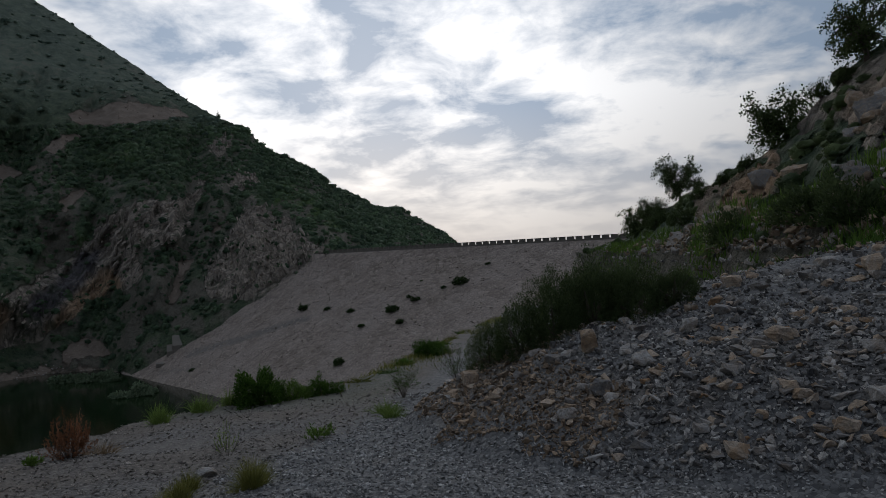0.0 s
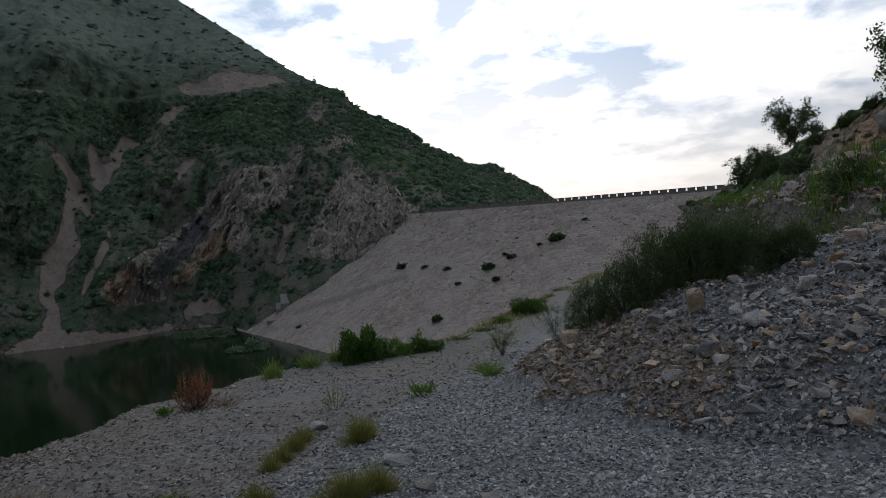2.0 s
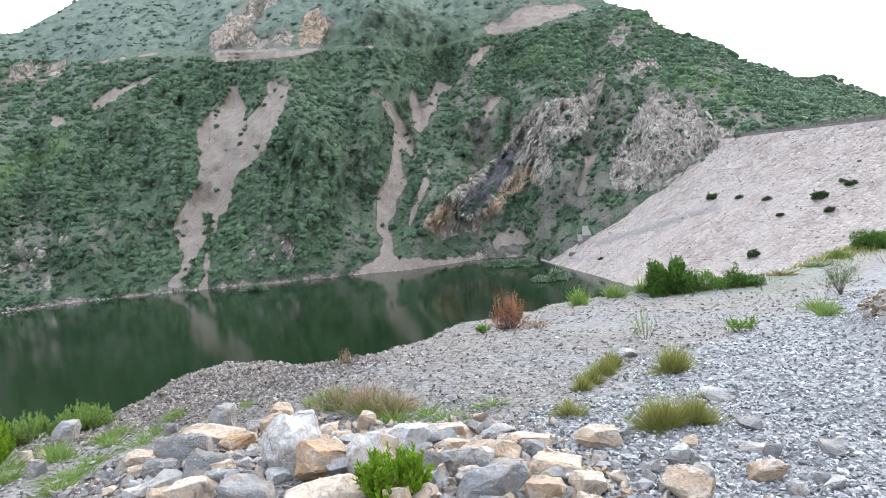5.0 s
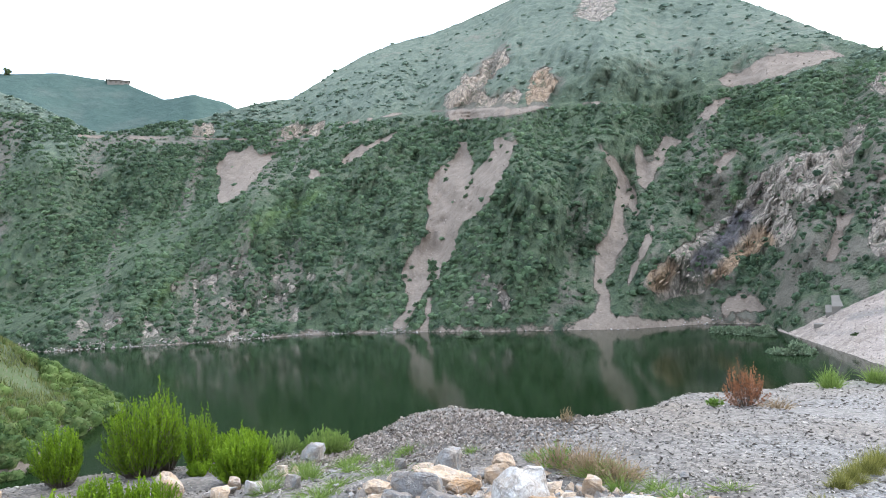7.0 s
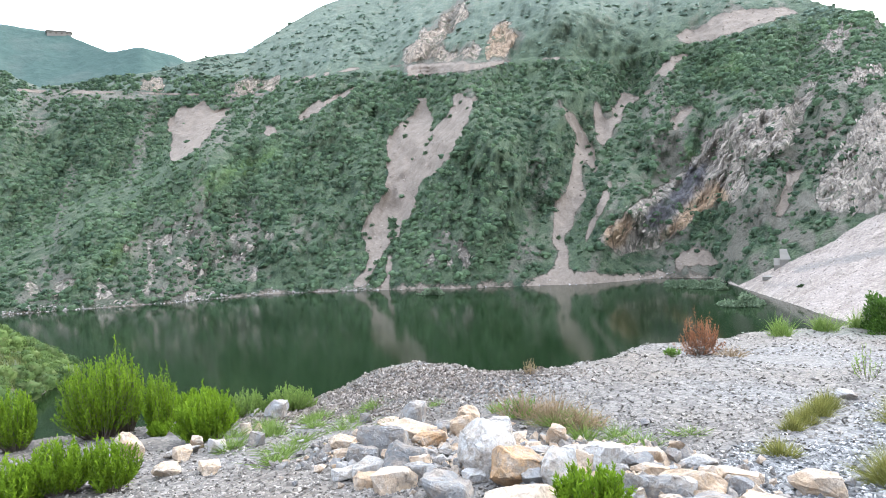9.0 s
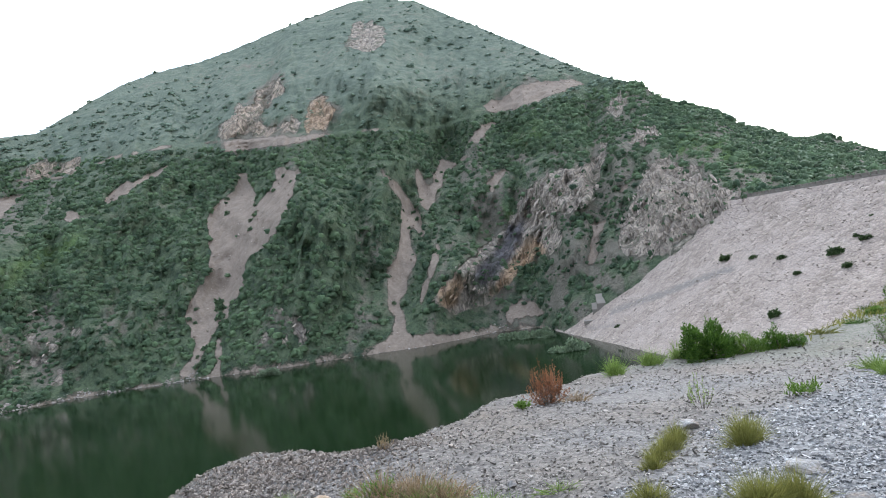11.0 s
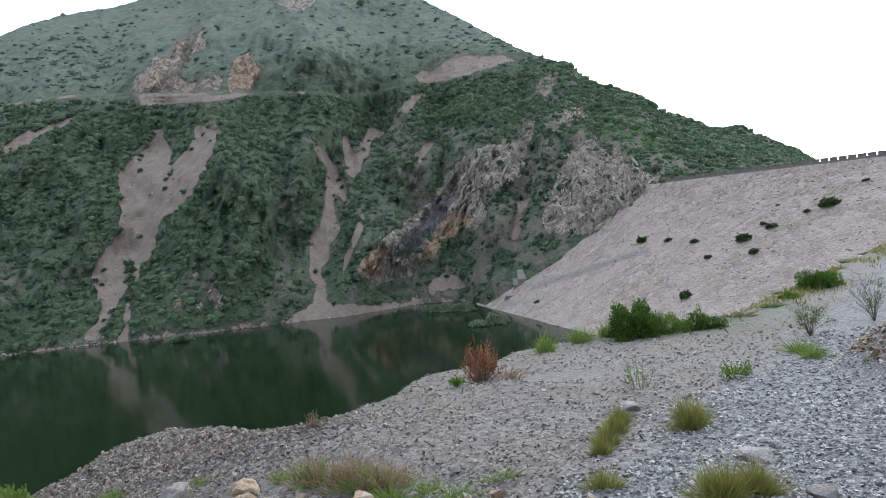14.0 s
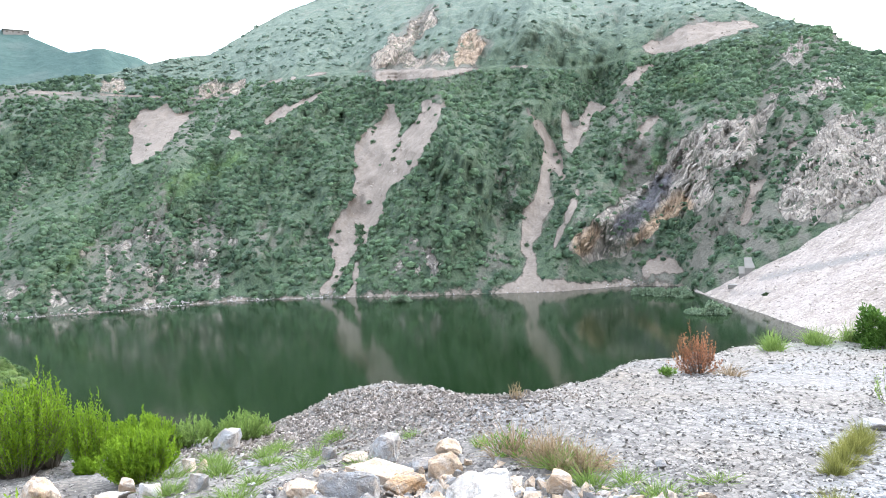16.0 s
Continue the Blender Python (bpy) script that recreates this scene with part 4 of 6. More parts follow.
def thing(name, at, label, category, group=""):
    ob = new(name)
    ob.empty_display_size = 0.1
    ob.matrix_basis = at
    return tagged(ob, label, category, group)


def gz(x, y):
    return float(ground_z(np.array([float(x)]), np.array([float(y)]))[0])


def ribbons(base, tip, sag, width, k=3, side=None):
    """Blades as narrow strips from base to tip (arrays n x 3), bowed by sag, tapering."""
    n = len(base)
    t = np.linspace(0, 1, k + 1)
    mid = base[:, None] + (tip - base)[:, None] * t[None, :, None]
    mid = mid + sag[:, None, :] * (4 * t * (1 - t))[None, :, None]
    d = tip - base
    if side is None:
        a = rng.uniform(0, 2 * np.pi, n)
        side = np.stack([np.cos(a), np.sin(a), 0 * a], -1)
    s = np.cross(d, side)
    s /= np.linalg.norm(s, axis=1)[:, None] + 1e-9
    wd = (width[:, None] * (1 - 0.85 * t**1.5)[None])[..., None] * s[:, None, :] * 0.5
    v = np.stack([mid - wd, mid + wd], 2).reshape(n, -1, 3)
    q = np.array([[2 * j, 2 * j + 1, 2 * j + 3, 2 * j + 2] for j in range(k)])
    f = q[None] + (np.arange(n) * 2 * (k + 1))[:, None, None]
    return v.reshape(-1, 3), f.reshape(-1, 4)


def leaves(at, along, length, width):
    """Single leaves, folded a little at the middle: four-sided, pointed."""
    n = len(at)
    along = along / (np.linalg.norm(along, axis=1)[:, None] + 1e-9)
    r = rng.normal(size=(n, 3))
    s = np.cross(along, r)
    s /= np.linalg.norm(s, axis=1)[:, None] + 1e-9
    L, W = length[:, None], width[:, None]
    v = np.stack([at, at + along * L * 0.5 + s * W * 0.5, at + along * L, at + along * L * 0.5 - s * W * 0.5], 1)
    f = np.arange(4 * n).reshape(n, 4)
    return v.reshape(-1, 3), f


def tube(path, radii, sides=6):
    path = np.asarray(path, float)
    d = np.gradient(path, axis=0)
    d /= np.linalg.norm(d, axis=1)[:, None] + 1e-9
    a = np.cross(d, (0.31, 0.57, 0.2))
    a /= np.linalg.norm(a, axis=1)[:, None] + 1e-9
    b = np.cross(d, a)
    w = np.linspace(0, 2 * np.pi, sides, endpoint=False)
    v = path[:, None] + np.asarray(radii)[:, None, None] * (np.cos(w)[None, :, None] * a[:, None] + np.sin(w)[None, :, None] * b[:, None])
    return v.reshape(-1, 3), sheet_faces(len(path), sides, True)


def join(bits):
    vs, fs, base = [], [], 0
    for v, f in bits:
        vs.append(v)
        fs.append(f + base)
        base += len(v)
    return np.concatenate(vs), np.concatenate(fs)


def shrub_parts(parent, wide, high, shoots, per, leaf, mat, lean=0.5, stem_mat=None, bare=0.2, tone=0.5, upright=1.2, dome=False):
    """Shoots fanning out of one root, each with leaves along its upper length."""
    a, rad = rng.uniform(0, 2 * np.pi, shoots), np.sqrt(rng.uniform(0, 1, shoots))
    base = np.stack([np.cos(a) * rad * wide * 0.16, np.sin(a) * rad * wide * 0.16, np.zeros(shoots)], -1)
    h = high * rng.uniform(0.55, 1.05, shoots) * (1 - 0.45 * rad**2)
    tip = np.stack([np.cos(a) * rad * wide * 0.5, np.sin(a) * rad * wide * 0.5, h], -1) + rng.normal(0, 0.05 * wide, (shoots, 3))
    if dome:          # shoots ending all over a rounded crown, a few leaders above it
        th = np.arccos(rng.uniform(-0.12, 1.0, shoots))
        k = (0.8 + 0.3 * rng.random(shoots)) * (1 + 0.22 * np.sin(3 * a + rng.uniform(0, 6)) * np.sin(th))
        tip = np.stack([np.cos(a) * np.sin(th) * wide * 0.5 * k, np.sin(a) * np.sin(th) * wide * 0.5 * k, high * (0.42 + 0.5 * np.cos(th) * k)], -1)
        tip[:, 2] *= np.where(rng.random(shoots) < 0.12, 1.15, 1.0)
    tip[:, 2] = np.maximum(tip[:, 2], 0.12 * high)
    sag = np.stack([np.cos(a) * rad * wide * 0.08, np.sin(a) * rad * wide * 0.08, 0 * a], -1)
    sv, sf = ribbons(base, tip, sag, np.full(shoots, 0.012 * max(high, 0.4)), 3)
    me = make_mesh("woody_base", sv, sf, True, {"tone": np.full(len(sv), 0.3)})
    part("woody_base", me, stem_mat or BARK, parent, "thin woody growth")
    t = np.tile(np.linspace(bare, 1.0, per), shoots) + rng.uniform(-0.02, 0.02, shoots * per)
    i = np.repeat(np.arange(shoots), per)
    at = base[i] + (tip - base)[i] * t[:, None] + sag[i] * (4 * t * (1 - t))[:, None]
    along = rng.normal(0, lean, (len(i), 3)) + (0, 0, upright) + (tip - base)[i] * 0.4 / high
    lv, lf = leaves(at, along, leaf * rng.uniform(0.6, 1.3, len(i)), leaf * 0.3 * rng.uniform(0.7, 1.3, len(i)))
    tones = np.repeat(np.clip(tone + 0.25 * rng.normal(size=shoots)[i] + 0.25 * (t - 0.6), 0, 1), 4)
    me = make_mesh("foliage", lv, lf, True, {"tone": tones})
    part("foliage", me, mat, parent)


def tuft_parts(parent, wide, high, blades, mat, width=0.006, tone=0.5, lean=1.0):
    blades = int(blades * 1.7)
    a, rad = rng.uniform(0, 2 * np.pi, blades), np.sqrt(rng.uniform(0, 1, blades))
    rad = rad * (0.75 + 0.35 * np.sin(2 * a + rng.uniform(0, 6)) + 0.15 * np.sin(5 * a + rng.uniform(0, 6)))
    base = np.stack([np.cos(a) * rad * wide * 0.34, np.sin(a) * rad * wide * 0.34, np.full(blades, -0.02)], -1)
    out = rad * wide * 0.62 * lean
    tip = np.stack([np.cos(a) * out, np.sin(a) * out, high * rng.uniform(0.5, 1.05, blades) * (1 - 0.55 * rad ** 2)], -1) + rng.normal(0, 0.15 * wide, (blades, 3)) * (1, 1, 0.35)
    tip[:, 2] = np.maximum(tip[:, 2] * rng.choice([0.6, 0.85, 1.0, 1.3], blades), 0.08 * high)
    v, f = ribbons(base, tip, np.tile((0, 0, 0.12 * high), (blades, 1)), width * rng.uniform(0.6, 1.4, blades), 3)
    tones = np.repeat(np.clip(tone + 0.3 * rng.normal(size=blades), 0, 1), len(v) // blades)
    part("foliage", make_mesh("foliage", v, f, True, {"tone": tones}), mat, parent)


FRESH = mat_leaf("fresh_green_leaves", (0.055, 0.108, 0.008), (0.225, 0.345, 0.022), gloss=0.65)
YOUNG = mat_leaf("soft_green_leaves", (0.09, 0.145, 0.03), (0.25, 0.34, 0.09), gloss=0.6)
DARKLEAF = mat_leaf("dark_green_leaves", (0.04, 0.06, 0.025), (0.12, 0.16, 0.062))
OLIVE = mat_leaf("olive_grass", (0.095, 0.105, 0.026), (0.29, 0.28, 0.08))
REDDRY = mat_leaf("rust_red_dry_leaves", (0.13, 0.055, 0.028), (0.36, 0.17, 0.09))
BROWNDRY = mat_leaf("brown_dry_stalks", (0.16, 0.11, 0.06), (0.36, 0.27, 0.17))
BANKLEAF = mat_leaf("bank_shrub_leaves", (0.030, 0.072, 0.012), (0.115, 0.205, 0.036))
MIDLEAF = mat_leaf("mid_green_leaves", (0.055, 0.11, 0.02), (0.18, 0.28, 0.055))

# ---- shrubs on the hillsides ----
def bush_kind(seed, quads=24, leaf=0.85, rings=3, sides=7):
    """A lumpy rounded core with leafy clumps standing out of it; about one unit wide, base at z = 0."""
    r = np.random.default_rng(seed)
    a = np.linspace(0, 2 * np.pi, sides, endpoint=False)
    core = []
    for k, (wide, z) in enumerate([(0.36, -0.08), (0.46, 0.20), (0.33, 0.45), (0.3, 0.5)][:rings]):
        w = wide * r.uniform(0.6, 1.3, sides)
        core.append(np.stack([w * np.cos(a + 0.4 * k), w * np.sin(a + 0.4 * k), z + r.normal(0, 0.05, sides)], -1))
    core = np.concatenate(core + [np.array([[0.05, 0.0, 0.62]])])
    cf = []
    for k in range(rings - 1):
        for j in range(sides):
            j2 = (j + 1) % sides
            cf += [(k * sides + j, k * sides + j2, (k + 1) * sides + j2), (k * sides + j, (k + 1) * sides + j2, (k + 1) * sides + j)]
    cf += [((rings - 1) * sides + j, (rings - 1) * sides + (j + 1) % sides, rings * sides) for j in range(sides)]
    d = r.normal(size=(quads, 3))
    d[:, 2] = np.abs(d[:, 2]) * 0.9 + 0.05
    d /= np.linalg.norm(d, axis=1)[:, None]
    c = d * r.uniform(0.36, 0.54, (quads, 1)) * (1, 1, 0.95) + (0, 0, 0.12)
    n = d + r.normal(0, 0.3, (quads, 3))
    a = np.cross(n, r.normal(size=(quads, 3)))
    a /= np.linalg.norm(a, axis=1)[:, None]
    b = np.cross(n / np.linalg.norm(n, axis=1)[:, None], a)
    s = r.uniform(0.08, 0.17, (quads, 1)) * leaf
    tri = np.stack([c - a * s - b * s * 0.6, c + a * s - b * s * 0.5, c + b * s * 1.1 + d * 0.05], 1)
    v = np.concatenate([core, tri.reshape(-1, 3)])
    f = np.concatenate([np.array(cf), np.arange(quads * 3).reshape(-1, 3) + len(core)])
    return v, f


BUSHES = [bush_kind(400 + k, 28, 1.15) for k in range(9)]
LOW_BUSHES = [bush_kind(420 + k, 18, 0.9, 2, 6) for k in range(7)]


def grow_on(data, name, count, low, high, seed, keep, label, mat, kinds=None, tone=0.42):
    """Shrubs over a hillside, thick where keep() is high."""
    X, Y, Z, AZ, EL, s, at = data
    r = np.random.default_rng(seed)
    i = r.uniform(0, X.shape[0] - 1.001, count * 4)
    j = r.uniform(0, X.shape[1] - 1.001, count * 4)
    i0, j0 = i.astype(int), j.astype(int)
    fi, fj = i - i0, j - j0

    def pick(m):
        return (m[i0, j0] * (1 - fi) * (1 - fj) + m[i0 + 1, j0] * fi * (1 - fj) + m[i0, j0 + 1] * (1 - fi) * fj + m[i0 + 1, j0 + 1] * fi * fj)

    x, y, z, sv, az, el = pick(X), pick(Y), pick(Z), pick(s), pick(AZ), pick(EL)
    on = {key: pick(m) for key, m in at.items()}
    prob = keep(x, y, z, sv, az, el, on)
    ok = np.nonzero(r.uniform(0, 1, len(x)) < prob)[0][:count]
    x, y, z = x[ok], y[ok], z[ok]
    big = (low + (high - low) * r.beta(1.3, 3.0, len(ok))) * (np.clip(np.hypot(x, y) / 120, 0.6, 2.0) ** 0.5 if "lush" in at else 1.0)
    green = tone + 0.28 * fbm(x * 0.03, y * 0.03, seed, 3) + 0.22 * r.normal(size=len(ok))
    if "lush" in on:
        green = green + 0.3 * on["lush"][ok] + 0.08 * on["dry"][ok]
        big = big * (1 - 0.35 * on["dry"][ok])
    size = np.stack([big * r.uniform(0.7, 1.4, len(ok)), big * r.uniform(0.7, 1.3, len(ok)), big * r.uniform(0.6, 1.2, len(ok))], -1)
    if kinds is LOW_BUSHES:
        size[:, 2] *= 0.65
    return spread(name, kinds or BUSHES, np.stack([x, y, z - 0.10 * big], -1), size, 0.15, mat, label, "shrubs", np.clip(green, 0, 1), smooth=True)


def cover(x, y, az, el, m):
    patch = sstep(fbm(x * 0.06, y * 0.06, 501, 4), -0.5, 0.3)
    p = (0.45 + 0.55 * patch) * (1 - sstep(m["scree"], 0.25, 0.55)) * (1 - 0.74 * sstep(m["rock"], 0.2, 0.6) - 0.2 * (el > 12)) * (1 - 0.55 * m["dry"]) * (1 - 0.3 * m["lush"])
    t = np.array(TRACK)
    road = np.abs(el - 0.1 - np.interp(az, t[:, 0], t[:, 1])) < 0.3
    return p * (az < 96) * (1 - 0.85 * road * (az < 64))


def slope_keep(x, y, z, s, az, el, m):
    return cover(x, y, az, el, m) * (el < 12.9) * (s > 0.004) * (s < 1.001) + 0.006 * (m["scree"] > 0.6) * (s > 0.02) * (s < 1)


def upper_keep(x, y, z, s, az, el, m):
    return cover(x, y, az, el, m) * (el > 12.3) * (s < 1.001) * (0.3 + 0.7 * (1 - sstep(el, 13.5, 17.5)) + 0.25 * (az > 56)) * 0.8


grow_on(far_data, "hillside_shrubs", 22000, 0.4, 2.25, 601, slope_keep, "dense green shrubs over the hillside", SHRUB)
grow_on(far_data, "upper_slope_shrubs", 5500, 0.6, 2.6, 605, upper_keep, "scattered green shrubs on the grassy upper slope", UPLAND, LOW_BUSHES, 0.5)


NEARLEAF = mat_leaf("abutment_leaves", (0.045, 0.068, 0.032), (0.17, 0.22, 0.09))


def near_keep(x, y, z, s, az, el, m):
    return (0.25 + 0.75 * sstep(fbm(x * 0.15, y * 0.15, 511, 3), -0.2, 0.4)) * (1 - 0.85 * sstep(m["rock"], 0.3, 0.7)) * (s > 0) * (s < 1.001) * (az > -60)


grow_on(near_data, "abutment_shrubs", 620, 0.3, 1.2, 602, near_keep, "dark scrub on the rocky abutment slope", NEARLEAF, [bush_kind(460 + k, 150, 0.32) for k in range(5)])


def headland_shrubs():
    r = np.random.default_rng(603)
    x, y = r.uniform(-105, -40, 12000), r.uniform(-16, 9, 12000)
    z = ground_z(x, y)
    ok = (z > WATER_Z + 0.2) & (fbm(x * 0.14, y * 0.14, 604, 3) > -0.5)
    x, y = x[ok][:1500], y[ok][:1500]
    # a thick fringe of shrubs hanging over the waterline
    h = np.array(HEADLAND)
    t = r.uniform(1.2, 6.0, 380)
    k = np.arange(len(h))
    x = np.concatenate([x, np.interp(t, k, h[:, 0]) + r.normal(0, 0.8, 380)])
    y = np.concatenate([y, np.interp(t, k, h[:, 1]) - np.abs(r.normal(0, 1.6, 380)) + 0.2])
    z = np.maximum(ground_z(x, y), WATER_Z)
    b = 0.45 + 1.9 * r.beta(1.1, 3.2, len(x))
    fine = [bush_kind(440 + k, 210, 0.42) for k in range(6)]
    tone = np.clip(0.45 + 0.3 * fbm(x * 0.2, y * 0.2, 606, 3) + 0.3 * r.normal(size=len(x)), 0, 1)
    spread("headland_shrubs", fine, np.stack([x, y, z - 0.15 * b], -1), np.stack([b, b, b * r.uniform(0.7, 1.3, len(x))], -1), 0.15, mat_leaf("headland_leaves", (0.032, 0.066, 0.022), (0.15, 0.215, 0.06), (0.20, 0.20, 0.09), 0.4), "green scrub covering the near headland", "shrubs", tone, smooth=True)
    # long grass between the shrubs
    n = 26000
    x, y = r.uniform(-100, -40, n * 2), r.uniform(-14, 9, n * 2)
    z = ground_z(x, y)
    ok = np.nonzero((z > WATER_Z + 0.9) & (fbm(x * 0.2, y * 0.2, 607, 3) > -0.35))[0][:n]
    base = np.stack([x[ok], y[ok], z[ok]], -1)
    tip = base + np.stack([r.normal(0, 0.12, len(ok)), r.normal(0, 0.12, len(ok)), r.uniform(0.2, 0.55, len(ok))], -1)
    v, f = ribbons(base, tip, np.zeros((len(ok), 3)), np.full(len(ok), 0.07), 2)
    me = make_mesh("headland_grass", v, f, True, {"tone": np.repeat(r.uniform(0, 1, len(ok)), len(v) // len(ok))})
    me.materials.append(mat_leaf("headland_grass_blades", (0.085, 0.105, 0.035), (0.21, 0.225, 0.085)))
    tagged(new("headland_grass", me), "long yellowish-green grass on the near headland", "grass", kind="stuff")


headland_shrubs()

# ---- dam: loose riprap, scrub, parapet ----
def dam_stones():
    r = np.random.default_rng(611)
    n = 18000
    u, s = r.uniform(-0.02, 1.25, n), r.uniform(0.005, 1.08, n)
    c = np.array(CREST_L) + (np.array(CREST_R) - np.array(CREST_L)) * u[:, None]
    k = (CREST_R - CREST_L).length / (WL_R - WL_L).length
    q = np.array(WL_L) + (np.array(WL_R) - np.array(WL_L)) * (u * k)[:, None]
    p = c + (q - c) * s[:, None]
    p[:, 2] += 0.08 * fbm(p[:, 0] * 0.9, p[:, 1] * 0.9, 90, 4)
    spread("dam_riprap_stones", [low_stone(620 + j, 0.4) for j in range(6)], p - (0, 0, 0.04), 0.14 + 0.34 * r.beta(1.2, 3.8, n), 0.25, RIPRAP, "pale broken stones on the dam face", "stones")


dam_stones()


def on_dam(az, el):
    """The spot of the dam's face on a bearing and elevation from the bench."""
    best = None
    for a in np.linspace(-0.1, 1.3, 141):
        for b in np.linspace(0.0, 1.0, 101):
            p = dam_point(a, b)
            e = p.z - EYE
            da = math.degrees(math.atan2(-p.x, p.y)) - az
            de = math.degrees(math.atan2(e, math.hypot(p.x, p.y))) - el
            if best is None or da * da + de * de < best[0]:
                best = (da * da + de * de, p)
    return best[1]


def leafy_mound(name, spot, wide, high, count, mat, label, seed, long=0.13, broad=0.07, rise=0.0, lumpy=0.5):
    """A rounded shrub of many leaf clumps on short branches."""
    r = np.random.default_rng(seed)
    ob = thing(name, Matrix.Translation(spot), label, "shrub")
    d = r.normal(size=(count, 3))
    d[:, 2] = np.abs(d[:, 2])
    d /= np.linalg.norm(d, axis=1)[:, None]
    lump = 0.72 + 0.18 * (0.5 - lumpy) + lumpy * fbm(d[:, 0] * 2.6 + seed, d[:, 1] * 2.6 + d[:, 2], seed, 3)
    at = d * (wide / 2, wide / 2, high) * (lump * r.uniform(0.55, 1.0, count) ** 0.5)[:, None]
    lv, lf = leaves(at, d + r.normal(0, 0.7, (count, 3)) + (0, 0, rise), long * wide * r.uniform(0.6, 1.4, count), broad * wide * r.uniform(0.6, 1.4, count))
    part("foliage", make_mesh("foliage", lv, lf, True, {"tone": np.repeat(np.clip(0.4 + 0.3 * r.normal(size=count), 0, 1), 4)}), mat, ob)
    bits = []
    for k in range(7):
        e = at[r.integers(0, count)]
        bits.append(tube([(0, 0, -0.1), e * 0.4 + (0, 0, 0.05), e * 0.9], [0.03 * wide, 0.02 * wide, 0.006 * wide], 5))
    v, f = join(bits)
    part("branches", make_mesh("branches", v, f), BARK, ob)
    return ob


DAMLEAF = mat_leaf("dam_scrub_leaves", (0.024, 0.046, 0.018), (0.08, 0.125, 0.045))
DAM_SCRUB = [(16.0, -2.4, 1.5), (14.1, -2.6, 0.9), (12.2, -2.9, 0.9), (8.7, -3.0, 1.5), (7.9, -4.1, 1.0), (11.4, -4.2, 0.8), (13.3, -7.2, 1.3), (2.6, -1.0, 1.6), (7.2, -2.0, 0.7), (6.5, -2.2, 1.0),
             (0.1, 0.5, 0.6), (25.1, -6.6, 0.8), (6.0, -0.6, 0.4), (4.2, -1.4, 0.7)]
for k, (az, el, wd) in enumerate(DAM_SCRUB):
    leafy_mound("shrub", on_dam(az, el) - Vector((0, 0, 0.05)), wd * 1.1, wd * 0.42, 1100, DAMLEAF, "low dark green shrub rooted in the dam's stone face", 700 + k, 0.10, 0.05)


def build_parapet():
    """Concrete kerb along the crest with separate blocks standing on it."""
    along = (CREST_R - CREST_L).normalized()
    length = (CREST_R - CREST_L).length
    back = Vector((along.y, -along.x, 0))
    if back.dot(CREST_L) < 0:
        back = -back
    back.normalize()
    up = along.cross(back).normalized()
    if up.z < 0:
        up = -up
    side = up.cross(along)
    turn = Matrix((along, side, up)).transposed().to_4x4()

    def box(name, sx, sy, sz, bev):
        bm = bmesh.new()
        bmesh.ops.create_cube(bm, size=1.0)
        for v in bm.verts:
            v.co = Vector((v.co.x * sx, v.co.y * sy, (v.co.z + 0.5) * sz))
        bmesh.ops.bevel(bm, geom=list(bm.edges), offset=bev, segments=1, affect="EDGES")
        me = bpy.data.meshes.new(name)
        bm.to_mesh(me)
        bm.free()
        return me

    me = box("parapet_kerb", length + 14, 0.3, 0.46, 0.02)
    me.materials.append(CONCRETE)
    kerb = new("parapet_kerb", me)
    kerb.matrix_world = Matrix.Translation(CREST_L + along * (length / 2 + 4) + back * 0.25 + Vector((0, 0, -0.27))) @ turn
    tagged(kerb, "low grey concrete kerb along the dam crest", "kerb", kind="structure")
    block = thing("parapet_block", Matrix.Translation((0, 0, 0)), "weathered concrete parapet block on the dam crest", "parapet block", "parapet blocks on the crest")
    part("block_body", box("block_body", 0.66, 0.26, 0.24, 0.025), CONCRETE, block)
    part("cap", box("cap", 0.72, 0.32, 0.05, 0.012), CONCRETE, block, "thin overhanging concrete cap").location = (0, 0, 0.24)
    step, n = 0.92, 54
    first = None
    for k in range(n):
        m = Matrix.Translation(CREST_L + along * (k * step - 0.5) + back * 0.25 + Vector((0, 0, 0.185))) @ turn
        if first is None:
            block.matrix_basis = m
            first = block
        else:
            copy_thing(block, m)


build_parapet()


